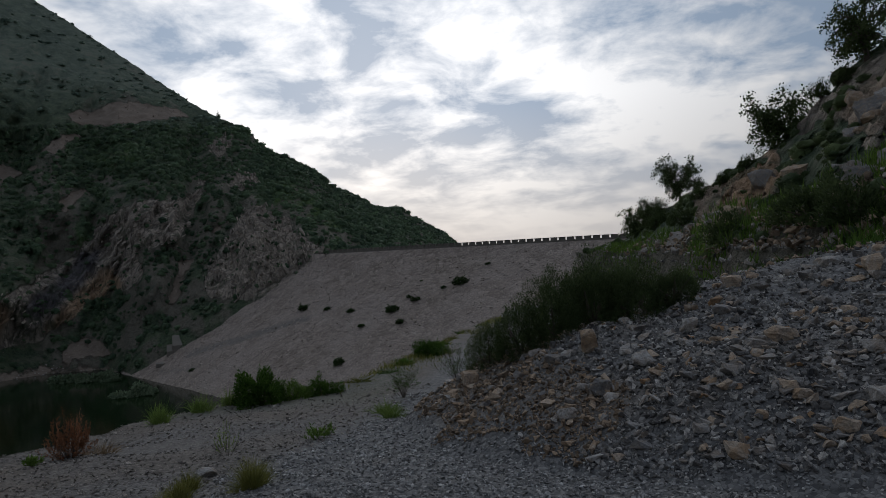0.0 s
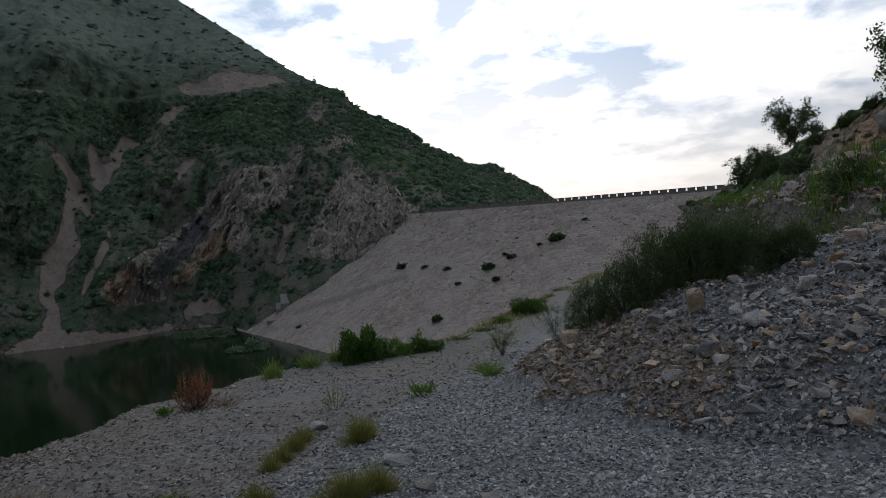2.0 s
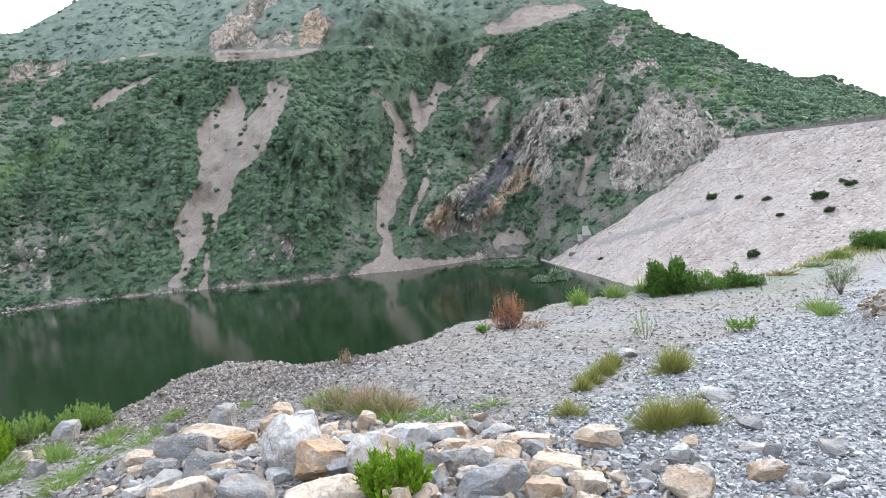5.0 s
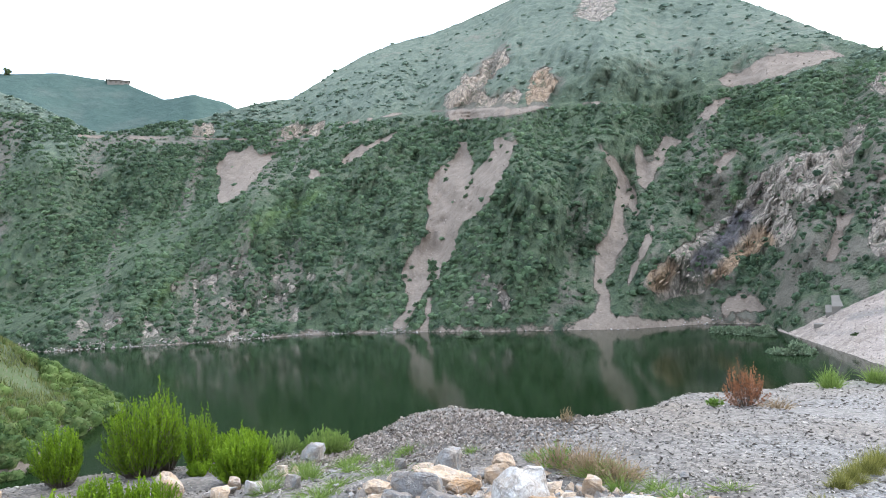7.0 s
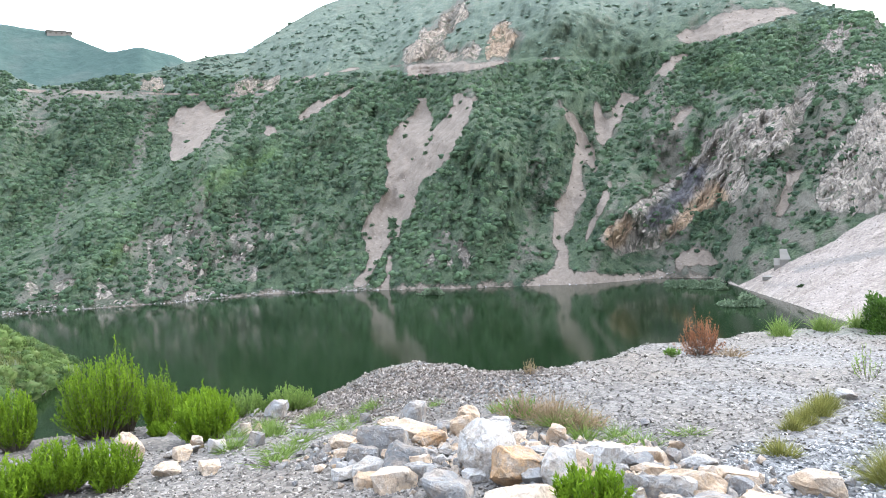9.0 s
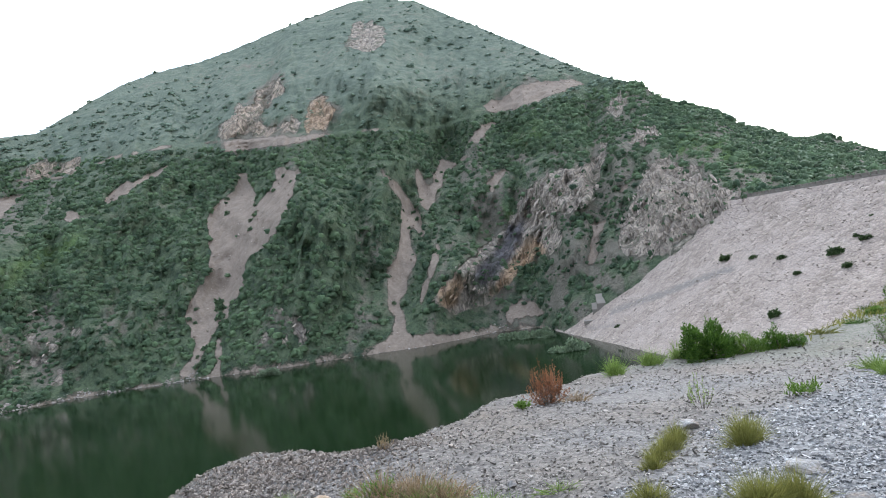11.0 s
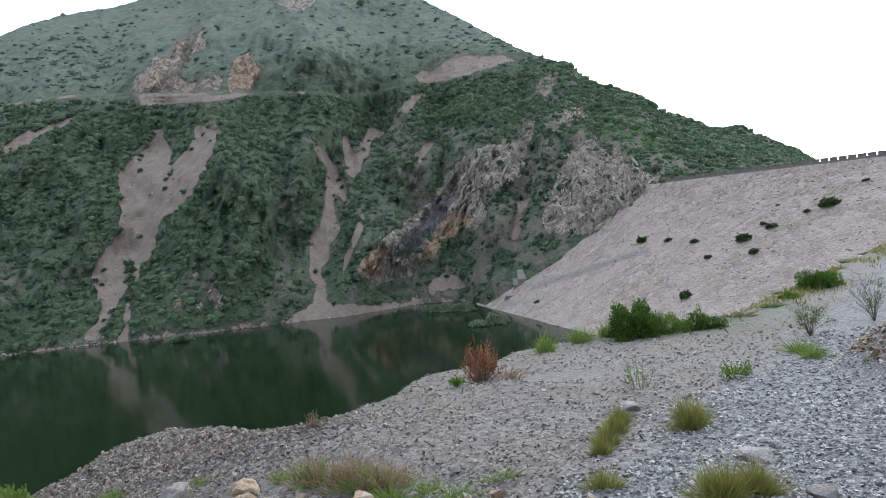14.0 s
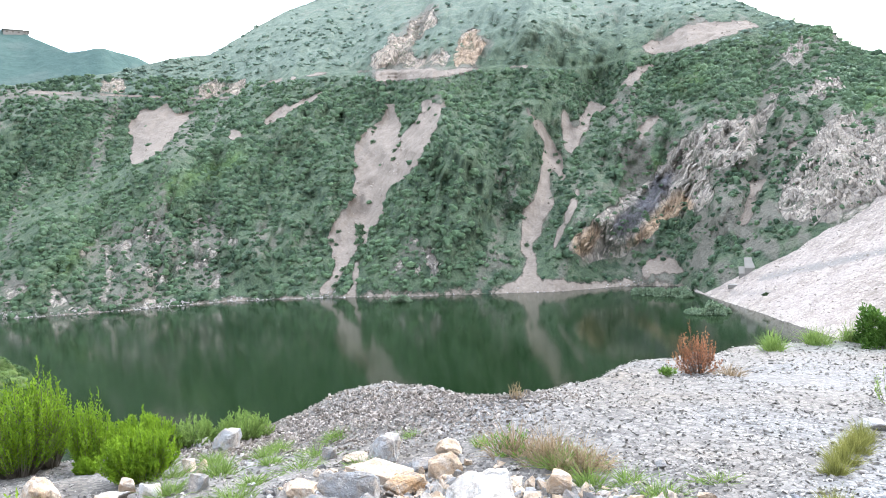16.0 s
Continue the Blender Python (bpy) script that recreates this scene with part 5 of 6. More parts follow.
def build_intake():
    """Small concrete gate house at the foot of the dam, with a sloping roof, pillars and an apron."""
    p = polar(26.35, 91.5, -8.0)
    face = Vector((-p.x, -p.y, 0)).normalized()
    right = Vector((-face.y, face.x, 0))
    m = Matrix((right, -face, Vector((0, 0, 1)))).transposed().to_4x4()
    ob = thing("gate_house", Matrix.Translation(p) @ m, "small weathered concrete gate house beside the dam toe", "gate house")

    def solid(name, pts, faces, label=""):
        bm = bmesh.new()
        vs = [bm.verts.new(q) for q in pts]
        for f in faces:
            bm.faces.new([vs[i] for i in f])
        bmesh.ops.recalc_face_normals(bm, faces=bm.faces)
        bmesh.ops.bevel(bm, geom=list(bm.edges), offset=0.03, segments=1, affect="EDGES")
        me = bpy.data.meshes.new(name)
        bm.to_mesh(me)
        bm.free()
        return part(name, me, CONCRETE, ob, label)

    def brick(name, x0, x1, y0, y1, z0, z1, z2=None, label=""):
        z2 = z1 if z2 is None else z2
        pts = [(x0, y0, z0), (x1, y0, z0), (x1, y1, z0), (x0, y1, z0), (x0, y0, z1), (x1, y0, z1), (x1, y1, z2), (x0, y1, z2)]
        return solid(name, pts, [(0, 1, 2, 3), (4, 5, 6, 7), (0, 1, 5, 4), (1, 2, 6, 5), (2, 3, 7, 6), (3, 0, 4, 7)], label)

    brick("body", -0.2, 1.2, 0.0, 2.0, -1.2, 0.8, 2.0, "pale concrete body with a sloping face")
    brick("side_wall", -0.9, -0.2, 0.1, 1.6, -1.2, 0.1, 0.9, "lower concrete wall")
    brick("apron", -2.2, 1.8, -1.6, 0.0, -1.6, -1.15)


build_intake()

# ---- boulders on the bench ----
KINDS = {"g": ([rock_mesh("boulder", 30 + k, ROCK_GREY) for k in range(5)], "blue-grey angular limestone boulder lying in the rubble"),
         "t": ([rock_mesh("boulder", 40 + k, ROCK_TAN) for k in range(5)], "tan angular boulder lying in the rubble"),
         "p": ([rock_mesh("boulder", 50 + k, ROCK_PALE) for k in range(5)], "pale whitish-grey boulder lying in the rubble"),
         "o": ([rock_mesh("boulder", 60 + k, ROCK_RUST) for k in range(2)], "rusty orange boulder lying in the rubble")}
SMALL = {"g": [rock_mesh("small_rock", 130 + k, ROCK_GREY, coarse=True) for k in range(5)], "t": [rock_mesh("small_rock", 140 + k, ROCK_TAN, coarse=True) for k in range(5)],
         "p": [rock_mesh("small_rock", 150 + k, ROCK_PALE, coarse=True) for k in range(5)], "o": [rock_mesh("small_rock", 160 + k, ROCK_RUST, coarse=True) for k in range(2)]}
rock_count = [0]


def boulder(x, y, wide, high, kind, lift=0.0, name="boulder", group="boulders by the bank"):
    k = rock_count[0]
    rock_count[0] += 1
    kinds = SMALL[kind] if wide < 0.24 else KINDS[kind][0]
    me = kinds[k % len(kinds)]
    ob = new(name, me)
    r = random.Random(900 + k)
    deep = (wide + high) / 2 * r.uniform(0.85, 1.15)
    ob.matrix_basis = Matrix.LocRotScale((x, y, gz(x, y) - 0.08 * high + lift), Euler((r.uniform(-0.2, 0.2), r.uniform(-0.2, 0.2), r.uniform(-0.5, 0.5) + math.atan2(y, x) - math.pi / 2)),
                                         (wide * 1.1, deep * 1.05, high * 1.32))
    return tagged(ob, KINDS[kind][1], "boulder", group)


PILE_A = [(-9.69, 3.55, 0.42, 0.36, "g"), (-10.31, 3.48, 0.28, 0.18, "p"), (-8.80, 2.77, 0.16, 0.20, "t"), (-8.58, 2.84, 0.14, 0.20, "t"), (-7.23, 3.99, 0.30, 0.12, "t"), (-6.92, 4.18, 0.30, 0.27, "g"), (-6.09, 3.56, 0.50, 0.30, "t"), (-5.79, 3.09, 0.37, 0.33, "g"), (-6.47, 3.00, 0.26, 0.18, "t"), (-5.70, 2.77, 0.26, 0.19, "g"), (-5.26, 2.60, 0.27, 0.19, "p"), (-5.06, 2.85, 0.38, 0.24, "g"), (-5.76, 3.61, 0.31, 0.17, "o"), (-4.50, 2.62, 0.23, 0.20, "g"), (-6.40, 4.59, 0.22, 0.19, "t"), (-5.93, 4.18, 0.24, 0.24, "t"), (-4.20, 3.07, 0.42, 0.46, "p"), (-3.82, 2.99, 0.32, 0.26, "o"), (-3.88, 2.42, 0.35, 0.24, "g"), (-4.12, 2.87, 0.21, 0.12, "p")]
PILE_B = [(-4.93, 4.05, 0.17, 0.15, "t"), (-4.56, 2.40, 0.30, 0.20, "t"), (-4.91, 2.39, 0.25, 0.13, "t"), (-5.40, 2.42, 0.19, 0.12, "p"), (-4.08, 3.35, 0.16, 0.17, "p"), (-3.67, 3.15, 0.15, 0.15, "g"), (-3.50, 3.14, 0.25, 0.30, "p"), (-3.55, 3.38, 0.12, 0.23, "t"), (-3.83, 3.62, 0.14, 0.16, "t"), (-3.53, 3.68, 0.36, 0.25, "p"), (-3.35, 2.63, 0.39, 0.18, "t"), (-3.42, 3.94, 0.28, 0.17, "t"), (-3.06, 3.32, 0.20, 0.16, "g"), (-3.16, 3.71, 0.22, 0.12, "t"), (-2.92, 3.43, 0.25, 0.17, "g"), (-2.82, 3.69, 0.33, 0.19, "t"), (-3.31, 4.16, 0.12, 0.15, "g"), (-3.11, 4.23, 0.23, 0.11, "p"), (-2.81, 4.13, 0.32, 0.10, "t"), (-2.65, 3.98, 0.17, 0.14, "g")]
PILE_C = [(-2.39, 3.08, 0.42, 0.24, "g"), (-2.14, 3.22, 0.21, 0.19, "t"), (-2.28, 3.64, 0.31, 0.16, "t"), (-2.28, 4.29, 0.25, 0.17, "t"), (-1.44, 3.63, 0.24, 0.20, "t"), (-1.43, 3.88, 0.12, 0.15, "p"), (-1.93, 5.94, 0.26, 0.10, "p"), (-1.66, 4.18, 0.15, 0.13, "p"), (-0.86, 4.72, 0.12, 0.12, "p"), (-0.94, 3.96, 0.11, 0.08, "p"), (-1.33, 4.62, 0.15, 0.07, "p"), (-2.71, 3.20, 0.14, 0.11, "g"), (-2.93, 3.14, 0.13, 0.11, "g"), (-3.22, 3.12, 0.15, 0.16, "t"), (-2.91, 4.09, 0.17, 0.11, "p"), (-7.61, 3.89, 0.20, 0.20, "g"), (-6.25, 4.16, 0.20, 0.13, "g"), (-4.41, 3.82, 0.12, 0.10, "g"), (-4.69, 4.35, 0.16, 0.08, "p"), (-3.22, 3.24, 0.16, 0.10, "p")]
LOOSE = [(-7.62, 2.45, .22, .21, "g"), (-1.12, 4.12, .23, .14, "t"), (-3.51, 7.72, .28, .15, "p"), (-1.44, 5.11, .19, .11, "g"), (-8.28, 1.24, .27, .38, "t"), (-7.67, 1.66, .19, .21, "t"),
         (-9.9, -.6, .5, .25, "t"), (-8.0, 1.75, .4, .14, "p"), (-7.75, 2.05, .2, .2, "p"), (-7.1, 1.35, .26, .16, "t"), (-6.9, 1.7, .2, .16, "t"), (-8.3, 2.0, .2, .2, "t")]
for x, y, wide, high, kind in PILE_A + PILE_B + PILE_C:
    more = 1.2 if x > -7 else 0.92
    boulder(x, y, wide * more, high * more, kind)
for row in LOOSE:
    boulder(*row)
r = random.Random(66)
for k in range(90):
    t = r.random()
    x, y = -6.3 + 4.5 * t + r.gauss(0, 0.2), 2.85 + 0.6 * math.sin(t * 3.0) + r.gauss(0, 0.36)
    w1 = 0.10 + 0.13 * r.random() ** 1.5
    boulder(x, y, w1, w1 * r.uniform(0.6, 0.95), r.choice("gggtttp"), r.uniform(0, 0.05))
r = random.Random(88)
for k in range(34):
    # larger pieces in the fresh gravel by the pile
    x, y = r.uniform(-1.9, 0.3), r.uniform(3.0, 4.6)
    w1 = 0.06 + 0.15 * r.random() ** 2
    boulder(x, y, w1, w1 * r.uniform(0.5, 0.85), r.choice("ggggp"))
HEAP_ROCKS = [(1.18, 8.37, .23, .33, "t"), (2.33, 8.18, .22, .22, "p"), (2.95, 7.1, .3, .2, "t"), (2.7, 7.1, .3, .14, "p"), (2.89, 8.88, .21, .16, "o"), (3.38, 9.6, .27, .22, "t"), (4.6, 12.4, .55, .3, "p"),
              (5.4, 12.6, .3, .18, "p"), (4.5, 9.2, .36, .18, "p"), (1.1, 7.31, .26, .19, "g"), (2.63, 6.03, .16, .11, "t"), (-.39, 9.59, .25, .25, "t"), (2.8, 8.37, .21, .15, "g"), (1.28, 10.3, .32, .15, "p"), (4.7, 8.5, .22, .25, "t")]
for row in HEAP_ROCKS:
    boulder(*row, name="rubble_rock", group="larger rocks on the rubble slope")
r = random.Random(77)
for k in range(190):
    # scattered single rocks on the rubble slope
    d, s = r.random() ** 1.4, r.random()
    x, y = -1.2 + 7.5 * s, 10.2 - 6.4 * min(s * 2.2, 1) ** 0.8 + 0.6 + 6.0 * d
    if seg_dist(np.array([x]), np.array([y]), FOOT)[0] > -0.15:
        continue
    w1 = 0.08 + 0.17 * r.random() ** 1.7
    boulder(x, y, w1, w1 * r.uniform(0.5, 0.8), r.choice("ggttpp"), name="rubble_rock", group="larger rocks on the rubble slope")

# ---- gravel ----
def polar_spread(n, r0, r1, a0, a1, seed, power=1.0):
    q = np.random.default_rng(seed)
    rr = r0 * (r1 / r0) ** (q.uniform(0, 1, n) ** power)
    aa = np.radians(q.uniform(a0, a1, n))
    return -0.5 - rr * np.sin(aa), 0.1 + rr * np.cos(aa), rr


def build_gravel():
    small = [low_stone(800 + k, 0.6) for k in range(8)]
    chips = [low_stone(810 + k, 0.42) for k in range(8)]
    flat = [low_stone(820 + k, 0.45) for k in range(8)]
    # fresh crushed stone along the track
    x, y, rr = polar_spread(76000, 2.4, 15, -36, 58, 831)
    d = -seg_dist(x, y, FOOT)
    tuftline = x + 3.0 - 0.10 * (y - 5)          # right of the grass tufts
    ok = (tuftline + 0.5 * fbm(x, y, 833, 3) > 0) & (d < 0.3) & (seg_dist(x, y, BANK) > 0)
    x, y, rr = x[ok], y[ok], rr[ok]
    q = np.random.default_rng(834)
    size = (0.027 + 0.055 * q.beta(1.0, 3.4, len(x))) * (0.75 + 0.04 * rr)
    spread("track_gravel", chips, np.stack([x, y, ground_z(x, y) + 0.1 * size], -1), size, 0.45, CRUSHED, "loose blue-grey crushed stone on the track", "gravel")
    # flatter chippings of the bench
    x, y, rr = polar_spread(52000, 2.6, 17, -5, 100, 841)
    tuftline = x + 3.0 - 0.10 * (y - 5)
    ok = (tuftline + 0.5 * fbm(x, y, 833, 3) < 0.2) & (seg_dist(x, y, BANK) > -1.2) & (fbm(x * 0.5, y * 0.5, 843, 3) > -0.9)
    x, y, rr = x[ok], y[ok], rr[ok]
    size = (0.018 + 0.075 * q.beta(0.8, 4.2, len(x))) * (0.8 + 0.05 * rr)
    spread("bench_chippings", flat, np.stack([x, y, ground_z(x, y) + 0.16 * size], -1), size * 0.85, 0.42, BENCH, "flat grey stone chippings on the bench", "gravel")
    # coarse brownish rubble on the heap and down the edge of the bank
    n = 9000
    t = q.uniform(0, 1, n)
    x = np.interp(t, [0, 0.6, 1], [-10.6, -8.3, -6.9]) + q.normal(0, 0.55, n)
    y = np.interp(t, [0, 0.6, 1], [3.6, 5.2, 6.2]) + q.normal(0, 0.6, n)
    size = 0.025 + 0.13 * q.beta(0.9, 5.5, n)
    spread("heap_rubble", small, np.stack([x, y, ground_z(x, y) + 0.18 * size], -1), size, 0.8, mat_rock("heap_stone", (0.12, 0.098, 0.082), (0.50, 0.43, 0.37), (0.25, 0.19, 0.145), 1.4, 0.5), "brownish broken stone on the heap at the bank's edge", "rubble")
    # rubble slope
    x, y, rr = polar_spread(62000, 4.8, 20, -42, 12, 851)
    d = -seg_dist(x, y, FOOT) + 0.35 * fbm(x * 0.8, y * 0.8, 852, 3)
    thin = sstep(x, 2.4, 4.5) * sstep(y, 7.0, 9.5)
    ok = (d > 0) & (q.uniform(0, 1, len(x)) > 0.6 * thin)
    x, y, rr, d = x[ok], y[ok], rr[ok], d[ok]
    size = (0.022 + 0.19 * q.beta(0.7, 5.5, len(x))) * (0.75 + 0.02 * rr)
    brown = fbm(x * 0.5, y * 0.5, 21, 4) + 0.9 * (1 - sstep(x, 0.3, 2.6)) - 0.5 > 0
    p = np.stack([x, y, ground_z(x, y) + 0.22 * size], -1)
    # larger slabs lying loose over the middle of the slope
    big = q.choice(np.nonzero((d > 0.15) & (d < 4.2))[0], 900, replace=False)
    wide = 0.09 + 0.26 * q.beta(0.9, 4.0, 900)
    sort = q.uniform(0, 1, 900)
    lie = p[big] + np.stack([0 * wide, 0 * wide, 0.06 * wide], -1)
    for name, lo, hi, mat, label in [("tan_slabs", 0.0, 0.3, ROCK_TAN, "tan broken slabs lying on the rubble slope"), ("pale_slabs", 0.3, 0.62, ROCK_PALE, "pale grey broken slabs lying on the rubble slope"),
                                     ("grey_slabs", 0.62, 0.93, ROCK_GREY, "blue-grey broken slabs lying on the rubble slope"), ("rusty_slabs", 0.93, 1.01, ROCK_RUST, "rusty orange stones lying on the rubble slope")]:
        k = (sort >= lo) & (sort < hi)
        spread(name, flat, lie[k], wide[k], 0.4, mat, label, "rubble")
    # thinner scatter behind the crest of the slope
    n = 7000
    a, r0 = np.radians(q.uniform(-38, -8, n)), q.uniform(12.0, 28.0, n)
    bx, by = -r0 * np.sin(a), r0 * np.cos(a)
    back = 0.05 + 0.35 * q.beta(0.7, 5.5, n)
    spread("back_rubble", small, np.stack([bx, by, ground_z(bx, by) + 0.2 * back], -1), back, 0.7, ROCK_BROWN, "scattered broken stone behind the rubble slope", "rubble")
    spread("grey_rubble", small, p[~brown], size[~brown], 0.7, ROCK_MIX, "dark grey broken stone on the rubble slope", "rubble")
    spread("brown_rubble", small, p[brown], size[brown], 0.7, ROCK_BROWN, "brown broken stone and earth on the rubble slope", "rubble")


build_gravel()


def pile_rubble():
    q = np.random.default_rng(861)
    n = 2600
    t = q.uniform(0, 1, n)
    x = -6.6 + 4.8 * t + q.normal(0, 0.35, n)
    y = 3.15 + 0.55 * np.sin(t * 3.0) + q.normal(0, 0.42, n)
    size = 0.05 + 0.13 * q.beta(1.2, 3.0, n)
    p = np.stack([x, y, ground_z(x, y) + 0.25 * size], -1)
    tan = q.uniform(0, 1, n) < 0.35
    kinds = [low_stone(870 + k, 0.7) for k in range(8)]
    spread("grey_pile_stones", kinds, p[~tan], size[~tan], 0.7, ROCK_GREY, "blue-grey broken stones between the boulders", "stones")
    spread("tan_pile_stones", kinds, p[tan], size[tan], 0.7, ROCK_TAN, "tan broken stones between the boulders", "stones")


pile_rubble()


def shore_stones():
    """Pale stones washed bare along the far waterline."""
    q = np.random.default_rng(895)
    f = np.array(FAR_FOOT)
    az = np.concatenate([q.uniform(31, 90, 700), q.uniform(58, 90, 500)])
    r0 = np.interp(az, f[:, 0], f[:, 1]) + q.uniform(-0.4, 2.2, len(az))
    x, y = -r0 * np.sin(np.radians(az)), r0 * np.cos(np.radians(az))
    size = 0.25 + 0.9 * q.beta(1.1, 4.0, len(az))
    z = WATER_Z + 0.8 * np.maximum(r0 - np.interp(az, f[:, 0], f[:, 1]), 0) * 0.6
    spread("shore_stones", [low_stone(905 + j, 0.6) for j in range(6)], np.stack([x, y, z], -1), size, 0.5, mat_rock("shore_rock", (0.26, 0.235, 0.215), (0.50, 0.46, 0.43), (0.36, 0.29, 0.235)), "pale stones along the far waterline", "stones")


shore_stones()


def slope_spot(az, el_guess, data=near_data):
    X, Y, Z, AZ, EL, s, at = data
    k = np.argmin((AZ - az) ** 2 + (EL - el_guess) ** 2 + 100 * (s > 1.0))
    return Vector((X.flat[k], Y.flat[k], Z.flat[k]))


def cliff_blocks():
    """Slabs of tilted rock standing out of the faces across the water, lying along the beds."""
    X, Y, Z, AZ, EL, s, at = far_data
    q = np.random.default_rng(881)
    k = np.nonzero((at["rock"] > 0.5).ravel() & (s.ravel() > 0.01) & (s.ravel() < 1))[0]
    k = q.choice(k, min(5200, len(k)), replace=False)
    p = np.stack([X.flat[k], Y.flat[k], Z.flat[k]], -1) + q.normal(0, 0.35, (len(k), 3))
    size = 0.25 + 1.4 * q.beta(1.0, 4.0, len(k))
    az, el = AZ.flat[k], EL.flat[k]
    out = -p / np.linalg.norm(p, axis=1)[:, None]
    left = np.cross(out, (0.0, 0.0, 1.0))
    left /= np.linalg.norm(left, axis=1)[:, None]
    up = np.cross(left, out)
    lean = np.where(az < 24, 1.75, 0.72) + q.normal(0, 0.25, len(k))
    lean = np.where(el > 11.5, 1.35 + q.normal(0, 0.3, len(k)), lean)
    along = -left * np.cos(lean)[:, None] + up * np.sin(lean)[:, None] + out * q.normal(-0.35, 0.2, len(k))[:, None]
    if np.dot(left[0], (1, 0, 0)) > 0:
        along = along + 2 * left * np.cos(lean)[:, None]
    along /= np.linalg.norm(along, axis=1)[:, None]
    third = np.cross(along, out + q.normal(0, 0.35, (len(k), 3)))
    third /= np.linalg.norm(third, axis=1)[:, None]
    rot = np.stack([along, third, np.cross(along, third)], -1)
    size = np.stack([size * 1.25, size * 0.5, size * q.uniform(0.6, 1.2, len(k))], -1)
    tan, slate = at["tan"].flat[k] > 0.3, at["slate"].flat[k] > 0.4
    grey = ~tan & ~slate
    kinds = [low_stone(890 + j, 0.5) for j in range(8)]
    spread("grey_cliff_slabs", kinds, p[grey], size[grey], 0, mat_rock("cliff_rock", (0.165, 0.143, 0.12), (0.60, 0.51, 0.42), (0.27, 0.228, 0.19)), "grey slabs of tilted rock on the cliff faces", "rocks", rot=rot[grey])
    spread("tan_cliff_slabs", kinds, p[tan], size[tan], 0, mat_rock("tan_cliff_rock", (0.23, 0.155, 0.10), (0.58, 0.42, 0.28), (0.32, 0.215, 0.14)), "tan slabs of tilted rock on the cliff faces", "rocks", rot=rot[tan])
    spread("slate_cliff_slabs", kinds, p[slate], size[slate] * 0.8, 0, mat_rock("slate_cliff_rock", (0.08, 0.076, 0.084), (0.24, 0.22, 0.22), (0.14, 0.125, 0.125)), "dark slate slabs in the cliff face", "rocks", rot=rot[slate])


cliff_blocks()


def lone_shrubs():
    """Single shrubs rooted in the scree chutes."""
    for k, (az, el) in enumerate(LONE):
        wd = 2.2 if k in (16, 17, 18, 19) else 0.8 + 0.7 * ((k * 37) % 10) / 10
        leafy_mound("scree_shrub", slope_spot(az, el, far_data) - Vector((0, 0, 0.15)), wd, wd * 0.62, 300, SHRUB, "dark green shrub rooted in the scree chute", 1200 + k, 0.2, 0.13)


lone_shrubs()


def scree_stones():
    """Fallen stones lying on the scree chutes."""
    X, Y, Z, AZ, EL, s, at = far_data
    q = np.random.default_rng(883)
    k = np.nonzero((at["scree"] > 0.75).ravel() & (s.ravel() > 0.01) & (s.ravel() < 1) & (AZ.ravel() < 80))[0]
    k = q.choice(k, min(900, len(k)), replace=False)
    p = np.stack([X.flat[k], Y.flat[k], Z.flat[k]], -1) + q.normal(0, 0.4, (len(k), 3)) * (1, 1, 0)
    spread("scree_stones", [low_stone(915 + j, 0.6) for j in range(6)], p, 0.2 + 0.9 * q.beta(0.9, 5.0, len(k)), 0.5, mat_rock("scree_rock", (0.20, 0.16, 0.13), (0.52, 0.44, 0.38), (0.32, 0.26, 0.21)), "fallen stones on the scree chutes", "stones")


scree_stones()

# ---- plants on the bench ----
def tuft(x, y, wide, high, blades, mat, label, category="grass tuft", group="", width=0.006, tone=0.5, name="grass_tuft", lean=1.0):
    ob = thing(name, Matrix.Translation((x, y, gz(x, y))), label, category, group)
    tuft_parts(ob, wide, high, blades, mat, width, tone, lean)
    return ob


